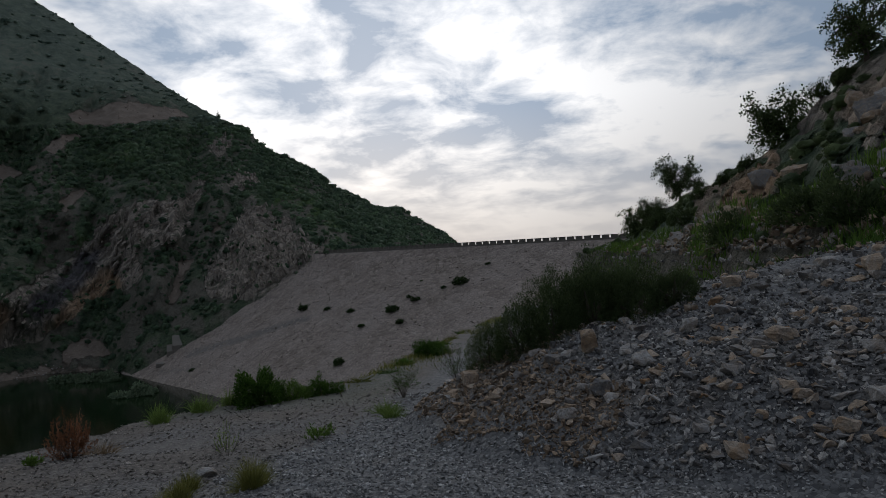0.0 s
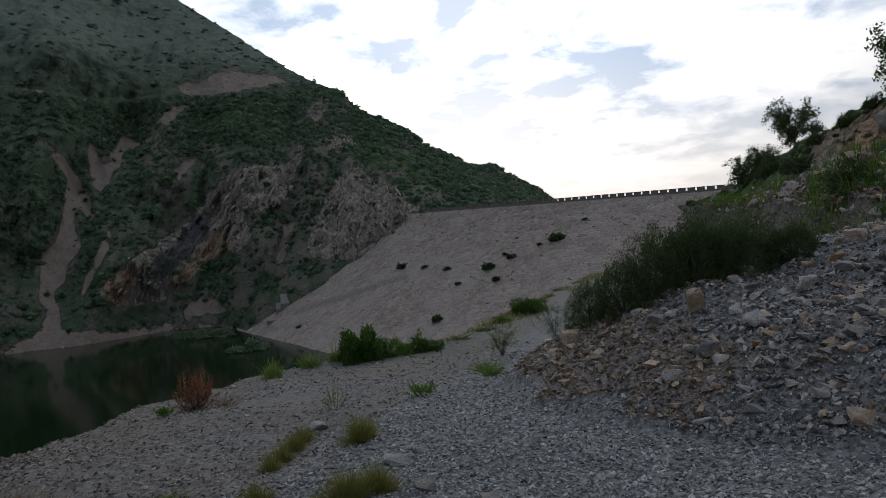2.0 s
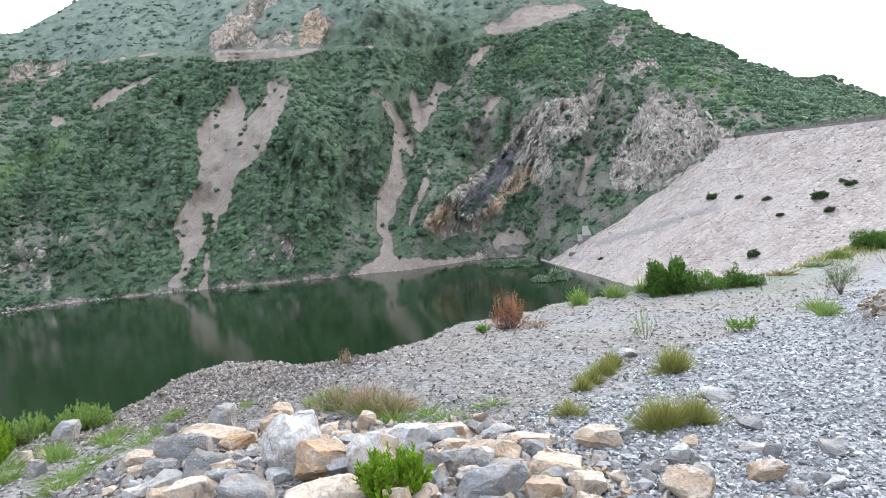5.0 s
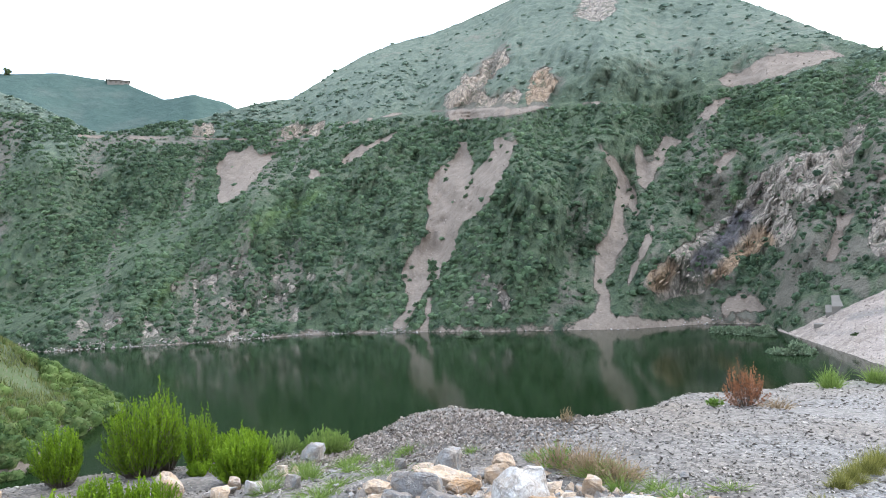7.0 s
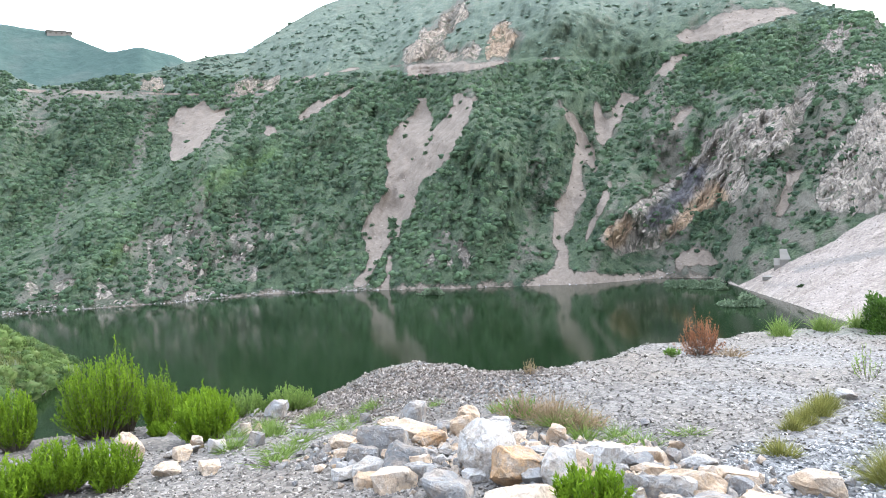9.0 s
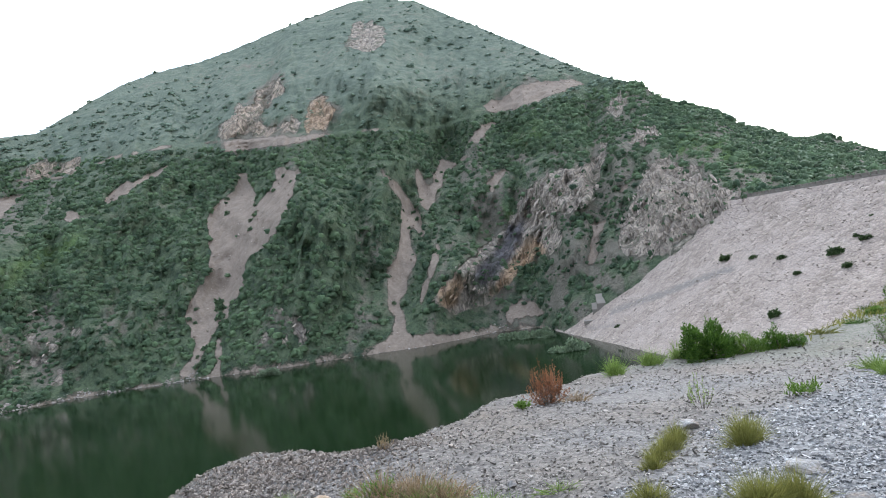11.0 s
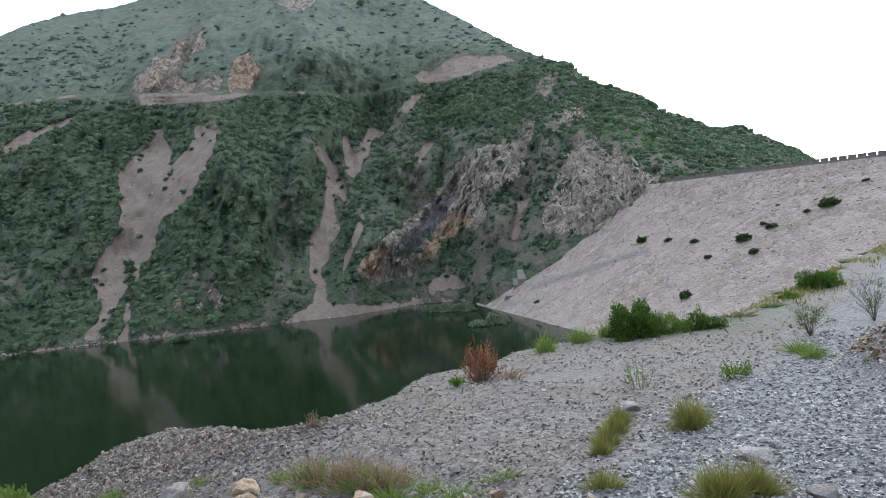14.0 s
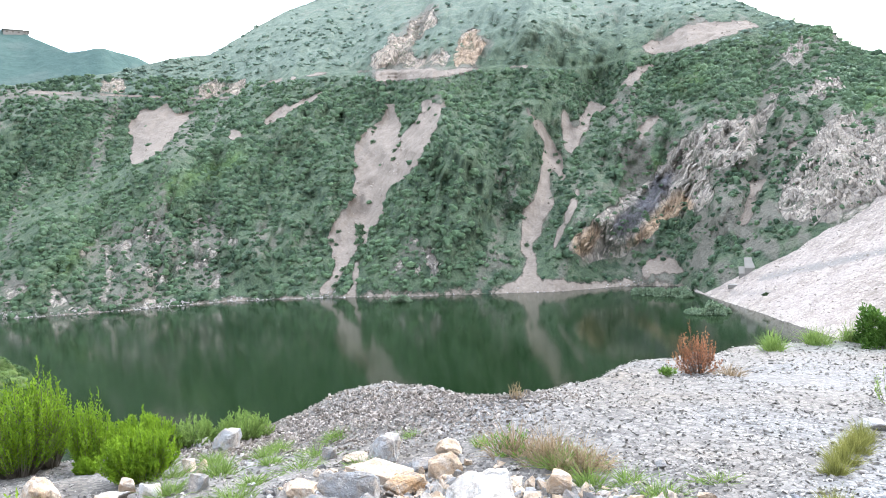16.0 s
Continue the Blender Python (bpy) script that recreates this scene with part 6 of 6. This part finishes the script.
OLIVE_LABEL = "olive-green grass tuft growing in the gravel"
for x, y, wd, hg, n in [(-2.66, 6.95, 0.52, 0.34, 700), (-3.19, 5.85, 0.26, 0.2, 240), (-3.27, 6.24, 0.28, 0.24, 280), (-3.33, 6.65, 0.3, 0.26, 300), (-3.38, 7.0, 0.28, 0.26, 300), (-2.03, 4.9, 0.5, 0.3, 800), (-1.85, 5.12, 0.38, 0.28, 500), (-2.86, 4.95, 0.3, 0.17, 260)]:
    tuft(x, y, wd * 0.95, hg * 0.8, int(n * 1.25), OLIVE, OLIVE_LABEL, group="olive tufts on the track edge", width=0.0034)
for x, y, wd, hg, n in [(-1.83, 11.35, 0.5, 0.24, 260), (-2.07, 12.15, 0.5, 0.24, 240), (-4.56, 4.57, 0.4, 0.16, 200), (-5.0, 4.75, 0.6, 0.2, 260), (-3.9, 4.55, 0.4, 0.12, 160), (-6.9, 13.2, 0.7, 0.42, 260), (-6.6, 14.6, 0.8, 0.4, 260),
                        (-8.9, 3.9, 0.4, 0.16, 200), (-8.6, 3.6, 0.35, 0.14, 180), (-7.1, 2.6, 0.5, 0.14, 240), (-7.4, 2.9, 0.4, 0.12, 180), (-9.0, 3.1, 0.4, 0.16, 200), (-8.2, 2.9, 0.45, 0.24, 240), (-8.3, 4.4, 0.4, 0.13, 180),
                        (-7.7, 2.2, 0.45, 0.16, 220), (-8.0, 3.4, 0.35, 0.12, 160), (-6.7, 2.3, 0.4, 0.12, 180), (-7.9, 3.9, 0.5, 0.12, 160), (-7.5, 3.5, 0.5, 0.1, 140), (-6.9, 3.9, 0.4, 0.12, 140), (-7.3, 4.8, 0.35, 0.1, 100),
                        (-8.6, 2.5, 0.5, 0.14, 160), (-9.3, 2.6, 0.5, 0.16, 160), (-4.3, 4.75, 0.4, 0.12, 120), (-3.7, 5.0, 0.3, 0.08, 80), (-6.2, 4.9, 0.3, 0.12, 100)]:
    tuft(x, y, wd * 1.15, hg * 0.85, int(n * 0.8), YOUNG, "pale green grass clump among the stones", group="green grass clumps", width=0.006, tone=0.35)
for x, y, wd, hg in [(-5.6, 4.75, 0.6, 0.3), (-5.2, 4.8, 0.6, 0.32), (-4.8, 4.8, 0.6, 0.26)]:
    ob = tuft(x, y, wd, hg, 150, BROWNDRY, "brown dry weed with some green leaves", "weed", "dry weeds by the boulders", 0.006, name="dry_weed")
    shrub_parts(ob, wd * 0.9, hg * 0.75, 40, 18, 0.035, MIDLEAF if x < -5.5 else BROWNDRY, lean=0.9)
for x, y, wd, hg in [(-2.62, 9.56, 0.42, 0.2), (-6.5, 8.85, 0.24, 0.14)]:
    ob = thing("weed", Matrix.Translation((x, y, gz(x, y))), "small leafy green weed in the gravel", "weed", "green weeds")
    shrub_parts(ob, wd, hg, 26, 14, 0.06, MIDLEAF, lean=0.9)
for x, y, wd, hg in [(-3.57, 8.5, 0.3, 0.5), (-3.75, 8.9, 0.25, 0.4)]:
    ob = thing("tall_weed", Matrix.Translation((x, y, gz(x, y))), "thin tall pale green weed", "weed", "tall weeds")
    shrub_parts(ob, wd, hg, 9, 14, 0.035, YOUNG, tone=0.8)
ob = thing("dry_shrub", Matrix.Translation((-6.55, 9.75, gz(-6.55, 9.75))), "rust-red dried-out shrub at the bank edge", "shrub")
shrub_parts(ob, 0.62, 0.75, 60, 30, 0.05, REDDRY, lean=0.8, bare=0.3)
shrub_parts(ob, 0.8, 0.4, 40, 20, 0.045, REDDRY, lean=1.0, bare=0.1, tone=0.3, upright=0.5)
ob = thing("dry_shrub", Matrix.Translation((-6.85, 6.1, gz(-6.85, 6.1))), "small brownish dry plant at the bank edge", "shrub")
shrub_parts(ob, 0.24, 0.2, 30, 12, 0.03, BROWNDRY, tone=0.3)
# grass round the dry shrub
tuft(-6.05, 9.8, 0.45, 0.2, 120, BROWNDRY, "dry brown grass beside the red shrub", width=0.006)

GREENS = [(-10.62, 1.35, 1.25, 1.2, 240), (-10.8, 1.7, 0.7, 1.3, 120), (-10.2, 2.05, 0.6, 0.95, 90), (-8.85, 2.25, 0.95, 0.66, 190), (-10.63, 0.33, 0.8, 0.9, 120), (-9.9, 1.95, 0.4, 0.25, 40),
          (-6.95, 0.42, 0.75, 0.5, 170), (-6.8, 0.05, 0.6, 0.42, 120), (-6.85, 0.82, 0.55, 0.5, 120), (-10.75, 2.75, 1.2, 0.56, 170), (-10.6, 3.4, 0.95, 0.42, 130), (-10.25, 4.0, 1.0, 0.45, 140),
          (-2.98, 2.85, 0.55, 0.36, 110)]
for k, (x, y, wd, hg, n) in enumerate(GREENS):
    n = int(n * 1.4)
    ob = thing("green_shrub", Matrix.Translation((x, y, gz(x, y) - 0.03)), "bright green bushy shrub with upright shoots on the bank", "shrub", "bright green shrubs on the bank")
    shrub_parts(ob, wd * 0.78, hg, n, 58, 0.046 if hg > 0.5 else 0.036, FRESH if y < 2.8 or y > 4.5 or x > -5 else YOUNG, lean=0.55, bare=0.3, tone=0.45, upright=0.9, dome=True)
for k, (x, y, wd, hg, n, mat) in enumerate([(-5.6, 15.35, 1.15, 0.85, 9000, BANKLEAF), (-4.9, 15.9, 0.8, 0.42, 3500, MIDLEAF), (-4.35, 16.3, 0.75, 0.5, 4500, BANKLEAF), (-4.0, 16.4, 0.5, 0.3, 2500, BANKLEAF),
                                            (-2.35, 22.9, 1.0, 0.6, 5000, BANKLEAF), (-2.0, 23.6, 0.8, 0.42, 3500, MIDLEAF), (-2.9, 20.8, 0.7, 0.3, 2500, MIDLEAF)]):
    leafy_mound("bank_shrub", Vector((x, y, gz(x, y) - 0.04)), wd * 1.15, hg * 1.1, n, mat, "green leafy shrub on the bank above the dam face", 960 + k, 0.06, 0.02, 0.7)
for x, y in [(-7.0, 13.3), (-6.7, 14.5), (-6.3, 15.3), (-5.9, 15.7)]:
    tuft(x, y, 0.6, 0.34, 130, YOUNG, "bright green reeds at the water-side edge", "reeds", "reeds", 0.012, 0.6, "reed_clump", 0.6)
# grass along the track's verge
q = np.random.default_rng(861)
for k in range(10):
    t = (k / 9) ** 1.3
    x, y = -3.4 + 2.6 * t + q.normal(0, 0.25), 18 + 20 * t + q.normal(0, 0.6)
    tuft(x, y, 0.75, 0.13, 90, BANKLEAF if k % 2 else OLIVE, "low green grass on the track verge", "grass", "verge grass", 0.009, 0.25 * q.random(), "verge_grass")


def verge_band():
    """Thin grass along the edge of the track above the dam face."""
    q = np.random.default_rng(873)
    n = 3000
    t = q.uniform(0, 1, n) ** 0.8
    off = q.normal(0, 0.5, n)
    x = np.interp(t, [0, 0.3, 0.6, 1], [-3.7, -2.5, -1.7, 0.6]) + off
    y = np.interp(t, [0, 0.3, 0.6, 1], [17.2, 23.0, 29.0, 42.0]) + q.normal(0, 0.8, n)
    ok = fbm(x * 0.7, y * 0.4, 874, 3) > 0.05
    x, y = x[ok], y[ok]
    base = np.stack([x, y, ground_z(x, y)], -1)
    tip = base + np.stack([q.normal(0, 0.06, len(x)), q.normal(0, 0.06, len(x)), q.uniform(0.05, 0.2, len(x))], -1)
    v, f = ribbons(base, tip, np.zeros((len(x), 3)), np.full(len(x), 0.022), 2)
    me = make_mesh("verge_band", v, f, True, {"tone": np.repeat(q.uniform(0, 1, len(x)), len(v) // len(x))})
    me.materials.append(OLIVE)
    tagged(new("verge_band", me), "thin green grass along the track verge", "grass", kind="stuff")


verge_band()

# dark shrubs on top of the rubble
DARK_SHRUBS = [(-0.09, 10.11, 0.64, 0.73), (0.39, 9.75, 0.82, 0.82), (0.86, 9.65, 0.9, 1.0), (1.43, 9.8, 0.98, 1.14), (1.99, 9.6, 0.98, 0.84), (2.56, 9.6, 0.78, 0.62), (1.15, 10.3, 0.9, 1.05), (1.8, 10.3, 0.9, 0.9)]
for k, (x, y, wd, hg) in enumerate(DARK_SHRUBS):
    leafy_mound("dark_shrub", Vector((x, y, gz(x, y) - 0.1)), wd * 1.3, hg * 1.15, 15000, DARKLEAF, "dense dark green feathery shrub on the rubble slope", 940 + k, 0.034, 0.008, 0.6, 0.28)


def twig_bush(x, y, high, wide, seed):
    """An almost leafless bush of thin forked twigs."""
    q = np.random.default_rng(seed)
    ob = thing("twig_bush", Matrix.Translation((x, y, gz(x, y))), "thin grey-brown twiggy bush with few leaves by the track", "bush", "twiggy bushes by the track")
    bits, ends = [], []
    for k in range(22):
        a, lean = q.uniform(0, 2 * np.pi), q.uniform(0.1, 0.75)
        e = np.array([math.cos(a) * wide * lean, math.sin(a) * wide * lean, high * q.uniform(0.35, 1.0)])
        bits.append(tube([(0, 0, -0.05), e * (0.35, 0.35, 0.5), e], [0.0042, 0.003, 0.0015], 5))
        for j in range(6):
            t = q.uniform(0.35, 0.95)
            f0 = e * t
            f1 = f0 + np.array([q.normal(0, 0.12), q.normal(0, 0.12), q.uniform(0.05, 0.16)]) * high
            bits.append(tube([f0, (f0 + f1) / 2 + (0, 0, 0.01), f1], [0.002, 0.0015, 0.0008], 4))
            ends += [f1, (f0 + f1) / 2]
    v, f = join(bits)
    part("branchwork", make_mesh("branchwork", v, f), BARK, ob)
    at = np.repeat(np.array(ends), 5, axis=0) + q.normal(0, 0.025, (len(ends) * 5, 3))
    v, f = leaves(at, q.normal(size=at.shape) + (0, 0, 0.5), 0.03 * q.uniform(0.6, 1.4, len(at)), 0.012 * q.uniform(0.6, 1.4, len(at)))
    part("foliage", make_mesh("foliage", v, f, True, {"tone": np.repeat(q.uniform(0, 0.6, len(at)), 4)}), BANKLEAF, ob)


twig_bush(-2.03, 14.24, 0.72, 0.8, 991)
twig_bush(-0.99, 16.15, 1.0, 0.9, 992)


def grass_band():
    """Rough grass behind the rubble slope."""
    q = np.random.default_rng(871)
    n = 15000
    a, r0 = np.radians(q.uniform(-36, -9, n)), q.uniform(12.5, 27, n)
    x, y = -r0 * np.sin(a), r0 * np.cos(a)
    ok = fbm(x * 0.5, y * 0.5, 872, 3) > -0.25
    x, y = x[ok], y[ok]
    base = np.stack([x, y, ground_z(x, y)], -1)
    tip = base + np.stack([q.normal(0, 0.08, len(x)), q.normal(0, 0.08, len(x)), q.uniform(0.08, 0.28, len(x))], -1)
    v, f = ribbons(base, tip, np.zeros((len(x), 3)), np.full(len(x), 0.02), 2)
    me = make_mesh("grass_band", v, f, True, {"tone": np.repeat(q.uniform(0, 0.6, len(x)), len(v) // len(x))})
    me.materials.append(BANKLEAF)
    tagged(new("rough_grass", me), "rough green grass behind the rubble slope", "grass", kind="stuff")


grass_band()


def abutment_apron():
    """Fallen rock and rough grass along the foot of the abutment."""
    q = np.random.default_rng(877)
    X, Y, Z, AZ, EL, sv, at = near_data

    def spots(n, top):
        k = np.nonzero(((AZ < -10) & (AZ > -40) & (sv > -0.01) & (sv < top)).ravel())[0]
        k = q.choice(k, n)
        return np.stack([X.flat[k], Y.flat[k], Z.flat[k]], -1) + q.normal(0, 0.25, (n, 3)) * (1, 1, 0)

    p = spots(2600, 0.22)
    spread("apron_rubble", [low_stone(940 + j, 0.6) for j in range(8)], p, 0.08 + 0.7 * q.beta(0.8, 5.0, len(p)), 0.6, ROCK_BROWN, "fallen stone along the foot of the abutment", "rubble")
    low = np.arange(6 * X.shape[1], 13 * X.shape[1])
    low = low[(AZ.flat[low] < -9) & (AZ.flat[low] > -42)]
    k = q.choice(low, 2200)
    p = np.stack([X.flat[k], Y.flat[k], Z.flat[k]], -1) + q.normal(0, 0.2, (len(k), 3)) * (1, 1, 0)
    spread("toe_rubble", [low_stone(945 + j, 0.6) for j in range(8)], p, 0.08 + 0.5 * q.beta(0.8, 5.0, len(k)), 0.6, ROCK_MIX, "grey stone at the toe of the abutment", "rubble")
    p = spots(700, 0.3)
    spread("pale_apron_rocks", [low_stone(950 + j, 0.7) for j in range(8)], p, 0.12 + 0.9 * q.beta(0.9, 4.5, len(p)), 0.6, ROCK_PALE, "pale fallen rock along the foot of the abutment", "rocks")
    k = q.choice(low, 7000)
    base = np.concatenate([spots(14000, 0.3), np.stack([X.flat[k], Y.flat[k], Z.flat[k]], -1) + q.normal(0, 0.2, (len(k), 3)) * (1, 1, 0)])
    base = base[fbm(base[:, 0] * 0.4, base[:, 1] * 0.4, 878, 3) > -0.2]
    tip = base + np.stack([q.normal(0, 0.1, len(base)), q.normal(0, 0.1, len(base)), q.uniform(0.12, 0.5, len(base))], -1)
    v, f = ribbons(base, tip, np.zeros((len(base), 3)), np.full(len(base), 0.045), 2)
    me = make_mesh("apron_grass", v, f, True, {"tone": np.repeat(q.uniform(0, 1, len(base)), len(v) // len(base))})
    me.materials.append(MIDLEAF)
    tagged(new("apron_grass", me), "rough green grass at the foot of the abutment", "grass", kind="stuff")


abutment_apron()


# ---- trees on the abutment ----
def tree(spot, high, wide, seed, lean=0.0):
    r = np.random.default_rng(seed)
    ob = thing("tree", Matrix.Translation(spot), "small broad-crowned tree with open dark foliage on the abutment", "tree", "trees on the abutment")
    trunk = [(0, 0, -0.3), (0.02 * high + lean * 0.1, 0, 0.12 * high), (lean * 0.3, 0.02 * high, 0.32 * high), (lean * 0.5, 0, 0.55 * high)]
    v, f = tube(trunk, [0.045 * high, 0.034 * high, 0.026 * high, 0.014 * high], 7)
    stem = part("trunk", make_mesh("trunk", v, f), BARK, ob)
    bits, tips = [], []
    for k in range(26):
        a = r.uniform(0, 2 * np.pi)
        t = r.uniform(0.0, 1.0)
        b0 = np.array(trunk[1]) + (np.array(trunk[3]) - np.array(trunk[1])) * t
        e = np.array([math.cos(a) * wide * 0.5 * r.uniform(0.45, 0.95), math.sin(a) * wide * 0.5 * r.uniform(0.45, 0.95), high * r.uniform(0.16, 0.95)])
        m = (b0 + e) / 2 + (0, 0, 0.06 * high)
        bits.append(tube([b0, m, e], [0.016 * high, 0.010 * high, 0.004 * high], 5))
        for j in range(5):
            tips.append(e + r.normal(0, 0.12 * wide, 3) - (0, 0, 0.04 * high * j * r.random()))
            bits.append(tube([m, (m + tips[-1]) / 2, tips[-1]], [0.006 * high, 0.004 * high, 0.002 * high], 4))
    v, f = join(bits)
    part("branchwork", make_mesh("branchwork", v, f), BARK, stem, "forked grey-brown boughs")
    tips = np.array(tips)
    i = np.repeat(np.arange(len(tips)), 46)
    at = tips[i] + r.normal(0, 0.055 * wide, (len(i), 3))
    v, f = leaves(at, r.normal(size=(len(i), 3)) + (0, 0, 0.2), 0.055 * wide * r.uniform(0.6, 1.3, len(i)), 0.036 * wide * r.uniform(0.6, 1.3, len(i)))
    part("crown", make_mesh("crown", v, f, True, {"tone": np.repeat(r.uniform(0, 1, len(i)), 4)}), DARKLEAF, ob)
    return ob


tree(slope_spot(-16.0, 4.5), 2.7, 2.6, 881)
tree(slope_spot(-23.4, 8.4), 2.4, 2.8, 882, -0.8)
tree(slope_spot(-29.6, 13.2), 3.2, 2.6, 883, -0.6)
tree(slope_spot(-12.7, 2.2), 1.7, 2.3, 884)
tree(slope_spot(-13.8, 2.6), 2.0, 1.9, 885)
for k, (az, el, wd) in enumerate([(-14.3, 2.5, 2.2), (-16.2, 2.6, 1.8), (-19.6, 0.9, 2.2), (-25.5, 2.0, 2.6), (-28.0, 1.6, 2.2), (-26.5, 3.4, 1.6), (-17.6, 4.7, 1.5), (-19.4, 5.7, 1.3), (-21.2, 6.7, 1.3), (-24.6, 8.8, 1.3), (-26.6, 10.6, 1.3), (-28.2, 12.0, 1.4)]):
    leafy_mound("scrub", slope_spot(az, el), wd, wd * 0.6, 4500, DARKLEAF, "rounded dark green scrub at the foot of the rock face", 890 + k, 0.055, 0.02, 0.5)


# ---- outcrops on the abutment ----
def outcrop(az, el, wide, high, kind, seed):
    p = slope_spot(az, el)
    ob = new("outcrop_rock", KINDS[kind][0][seed % len(KINDS[kind][0])])
    r = random.Random(seed)
    ob.matrix_basis = Matrix.LocRotScale(p + Vector((0, 0, -0.35 * high)), Euler((r.uniform(-0.3, 0.3), r.uniform(-0.4, 0.4), r.uniform(0, 6.28))), (wide, wide * 0.8, high * 1.3))
    return tagged(ob, "pale weathered rock jutting out of the abutment slope" if kind != "t" else "tan weathered rock jutting out of the abutment slope", "rock", "outcrops on the abutment")


r = random.Random(55)
for k in range(60):
    az = r.uniform(-40, -18.5)
    ridge = np.interp(-az, [18, 20.6, 23.5, 26, 28.3, 30.8, 45], [5.3, 6.8, 8.4, 10.4, 12.5, 14, 20])
    el = 1.5 + (ridge - 2.6) * r.random()
    w1 = 0.4 + 0.9 * r.random() ** 1.6
    outcrop(az, el, w1, w1 * r.uniform(0.6, 1.1), r.choice("gpttg"), 1000 + k)
for az, el, w1, hg, kd in [(-15.3, 1.2, 1.3, 1.2, "p"), (-17.2, 0.9, 1.0, 0.7, "g"), (-13.2, 0.6, 1.2, 0.6, "p"), (-19.0, 0.8, 0.9, 0.5, "g")]:
    outcrop(az, el, w1, hg, kd, int(-az * 10))


# ---- willows standing in the water ----
for k, (x, y, wd) in enumerate([(-54.0, 80.6, 5.0), (-50.0, 80.2, 4.6), (-37.4, 67.4, 4.8), (-83.0, 59.3, 4.6), (-47.0, 79.0, 2.4)]):
    leafy_mound("water_shrub", Vector((x, y, WATER_Z - 0.1)), wd, wd * 0.22, 2400, mat_leaf("willow_leaves", (0.10, 0.14, 0.085), (0.24, 0.30, 0.19)) if k == 0 else bpy.data.materials["willow_leaves"],
                "grey-green shrub standing in the shallow water", 920 + k, 0.07, 0.04)


# ---- on the skyline ----
def ridge_spot(az, data):
    X, Y, Z, AZ, EL, sv, at = data
    k = np.argmin((AZ - az) ** 2 * 40 + (sv - 1.0) ** 2 * 100)
    return Vector((X.flat[k], Y.flat[k], Z.flat[k]))


for k, (az, wd, hg) in enumerate([(48.5, 1.6, 1.8), (22.1, 1.3, 1.9), (64.9, 2.4, 1.4), (20.4, 1.6, 0.9), (7.8, 2.2, 1.1), (59.9, 2.0, 1.2), (71.7, 1.4, 1.9), (13.6, 1.8, 1.0)]):
    leafy_mound("ridge_bush", ridge_spot(az, far_data) - Vector((0, 0, 0.2)), wd, hg, 500, SHRUB, "green bush standing out on the ridge line", 980 + k, 0.12, 0.07)


def far_house():
    """A low pale house on the distant ridge."""
    p = polar(82.0, 800.0, 0)
    p.z = 800 * math.tan(radians(15.45)) + EYE
    ob = thing("hilltop_house", Matrix.Translation(p) @ pose(0, 0, 0, 0, 0, 82), "small pale house on the distant ridge", "house")

    def block(name, sx, sy, z0, z1, mat, label=""):
        bm = bmesh.new()
        bmesh.ops.create_cube(bm, size=1.0)
        for v in bm.verts:
            v.co = Vector((v.co.x * sx, v.co.y * sy, z0 + (v.co.z + 0.5) * (z1 - z0)))
        me = bpy.data.meshes.new(name)
        bm.to_mesh(me)
        bm.free()
        return part(name, me, mat, ob, label)

    block("wall", 22, 9, -4, 3.4, CONCRETE, "pale plastered wall")
    block("roof", 24, 11, 3.4, 4.0, CONCRETE, "flat concrete roof")
    for x in (-7.5, -2.5, 2.5, 7.5):
        w1 = block("window", 1.8, 9.2, 1.0, 2.4, BARK, "dark window opening")
        w1.location.x = x


far_house()
tree(polar(89.4, 818.0, 818 * math.tan(radians(15.5))), 7.5, 8.0, 886)
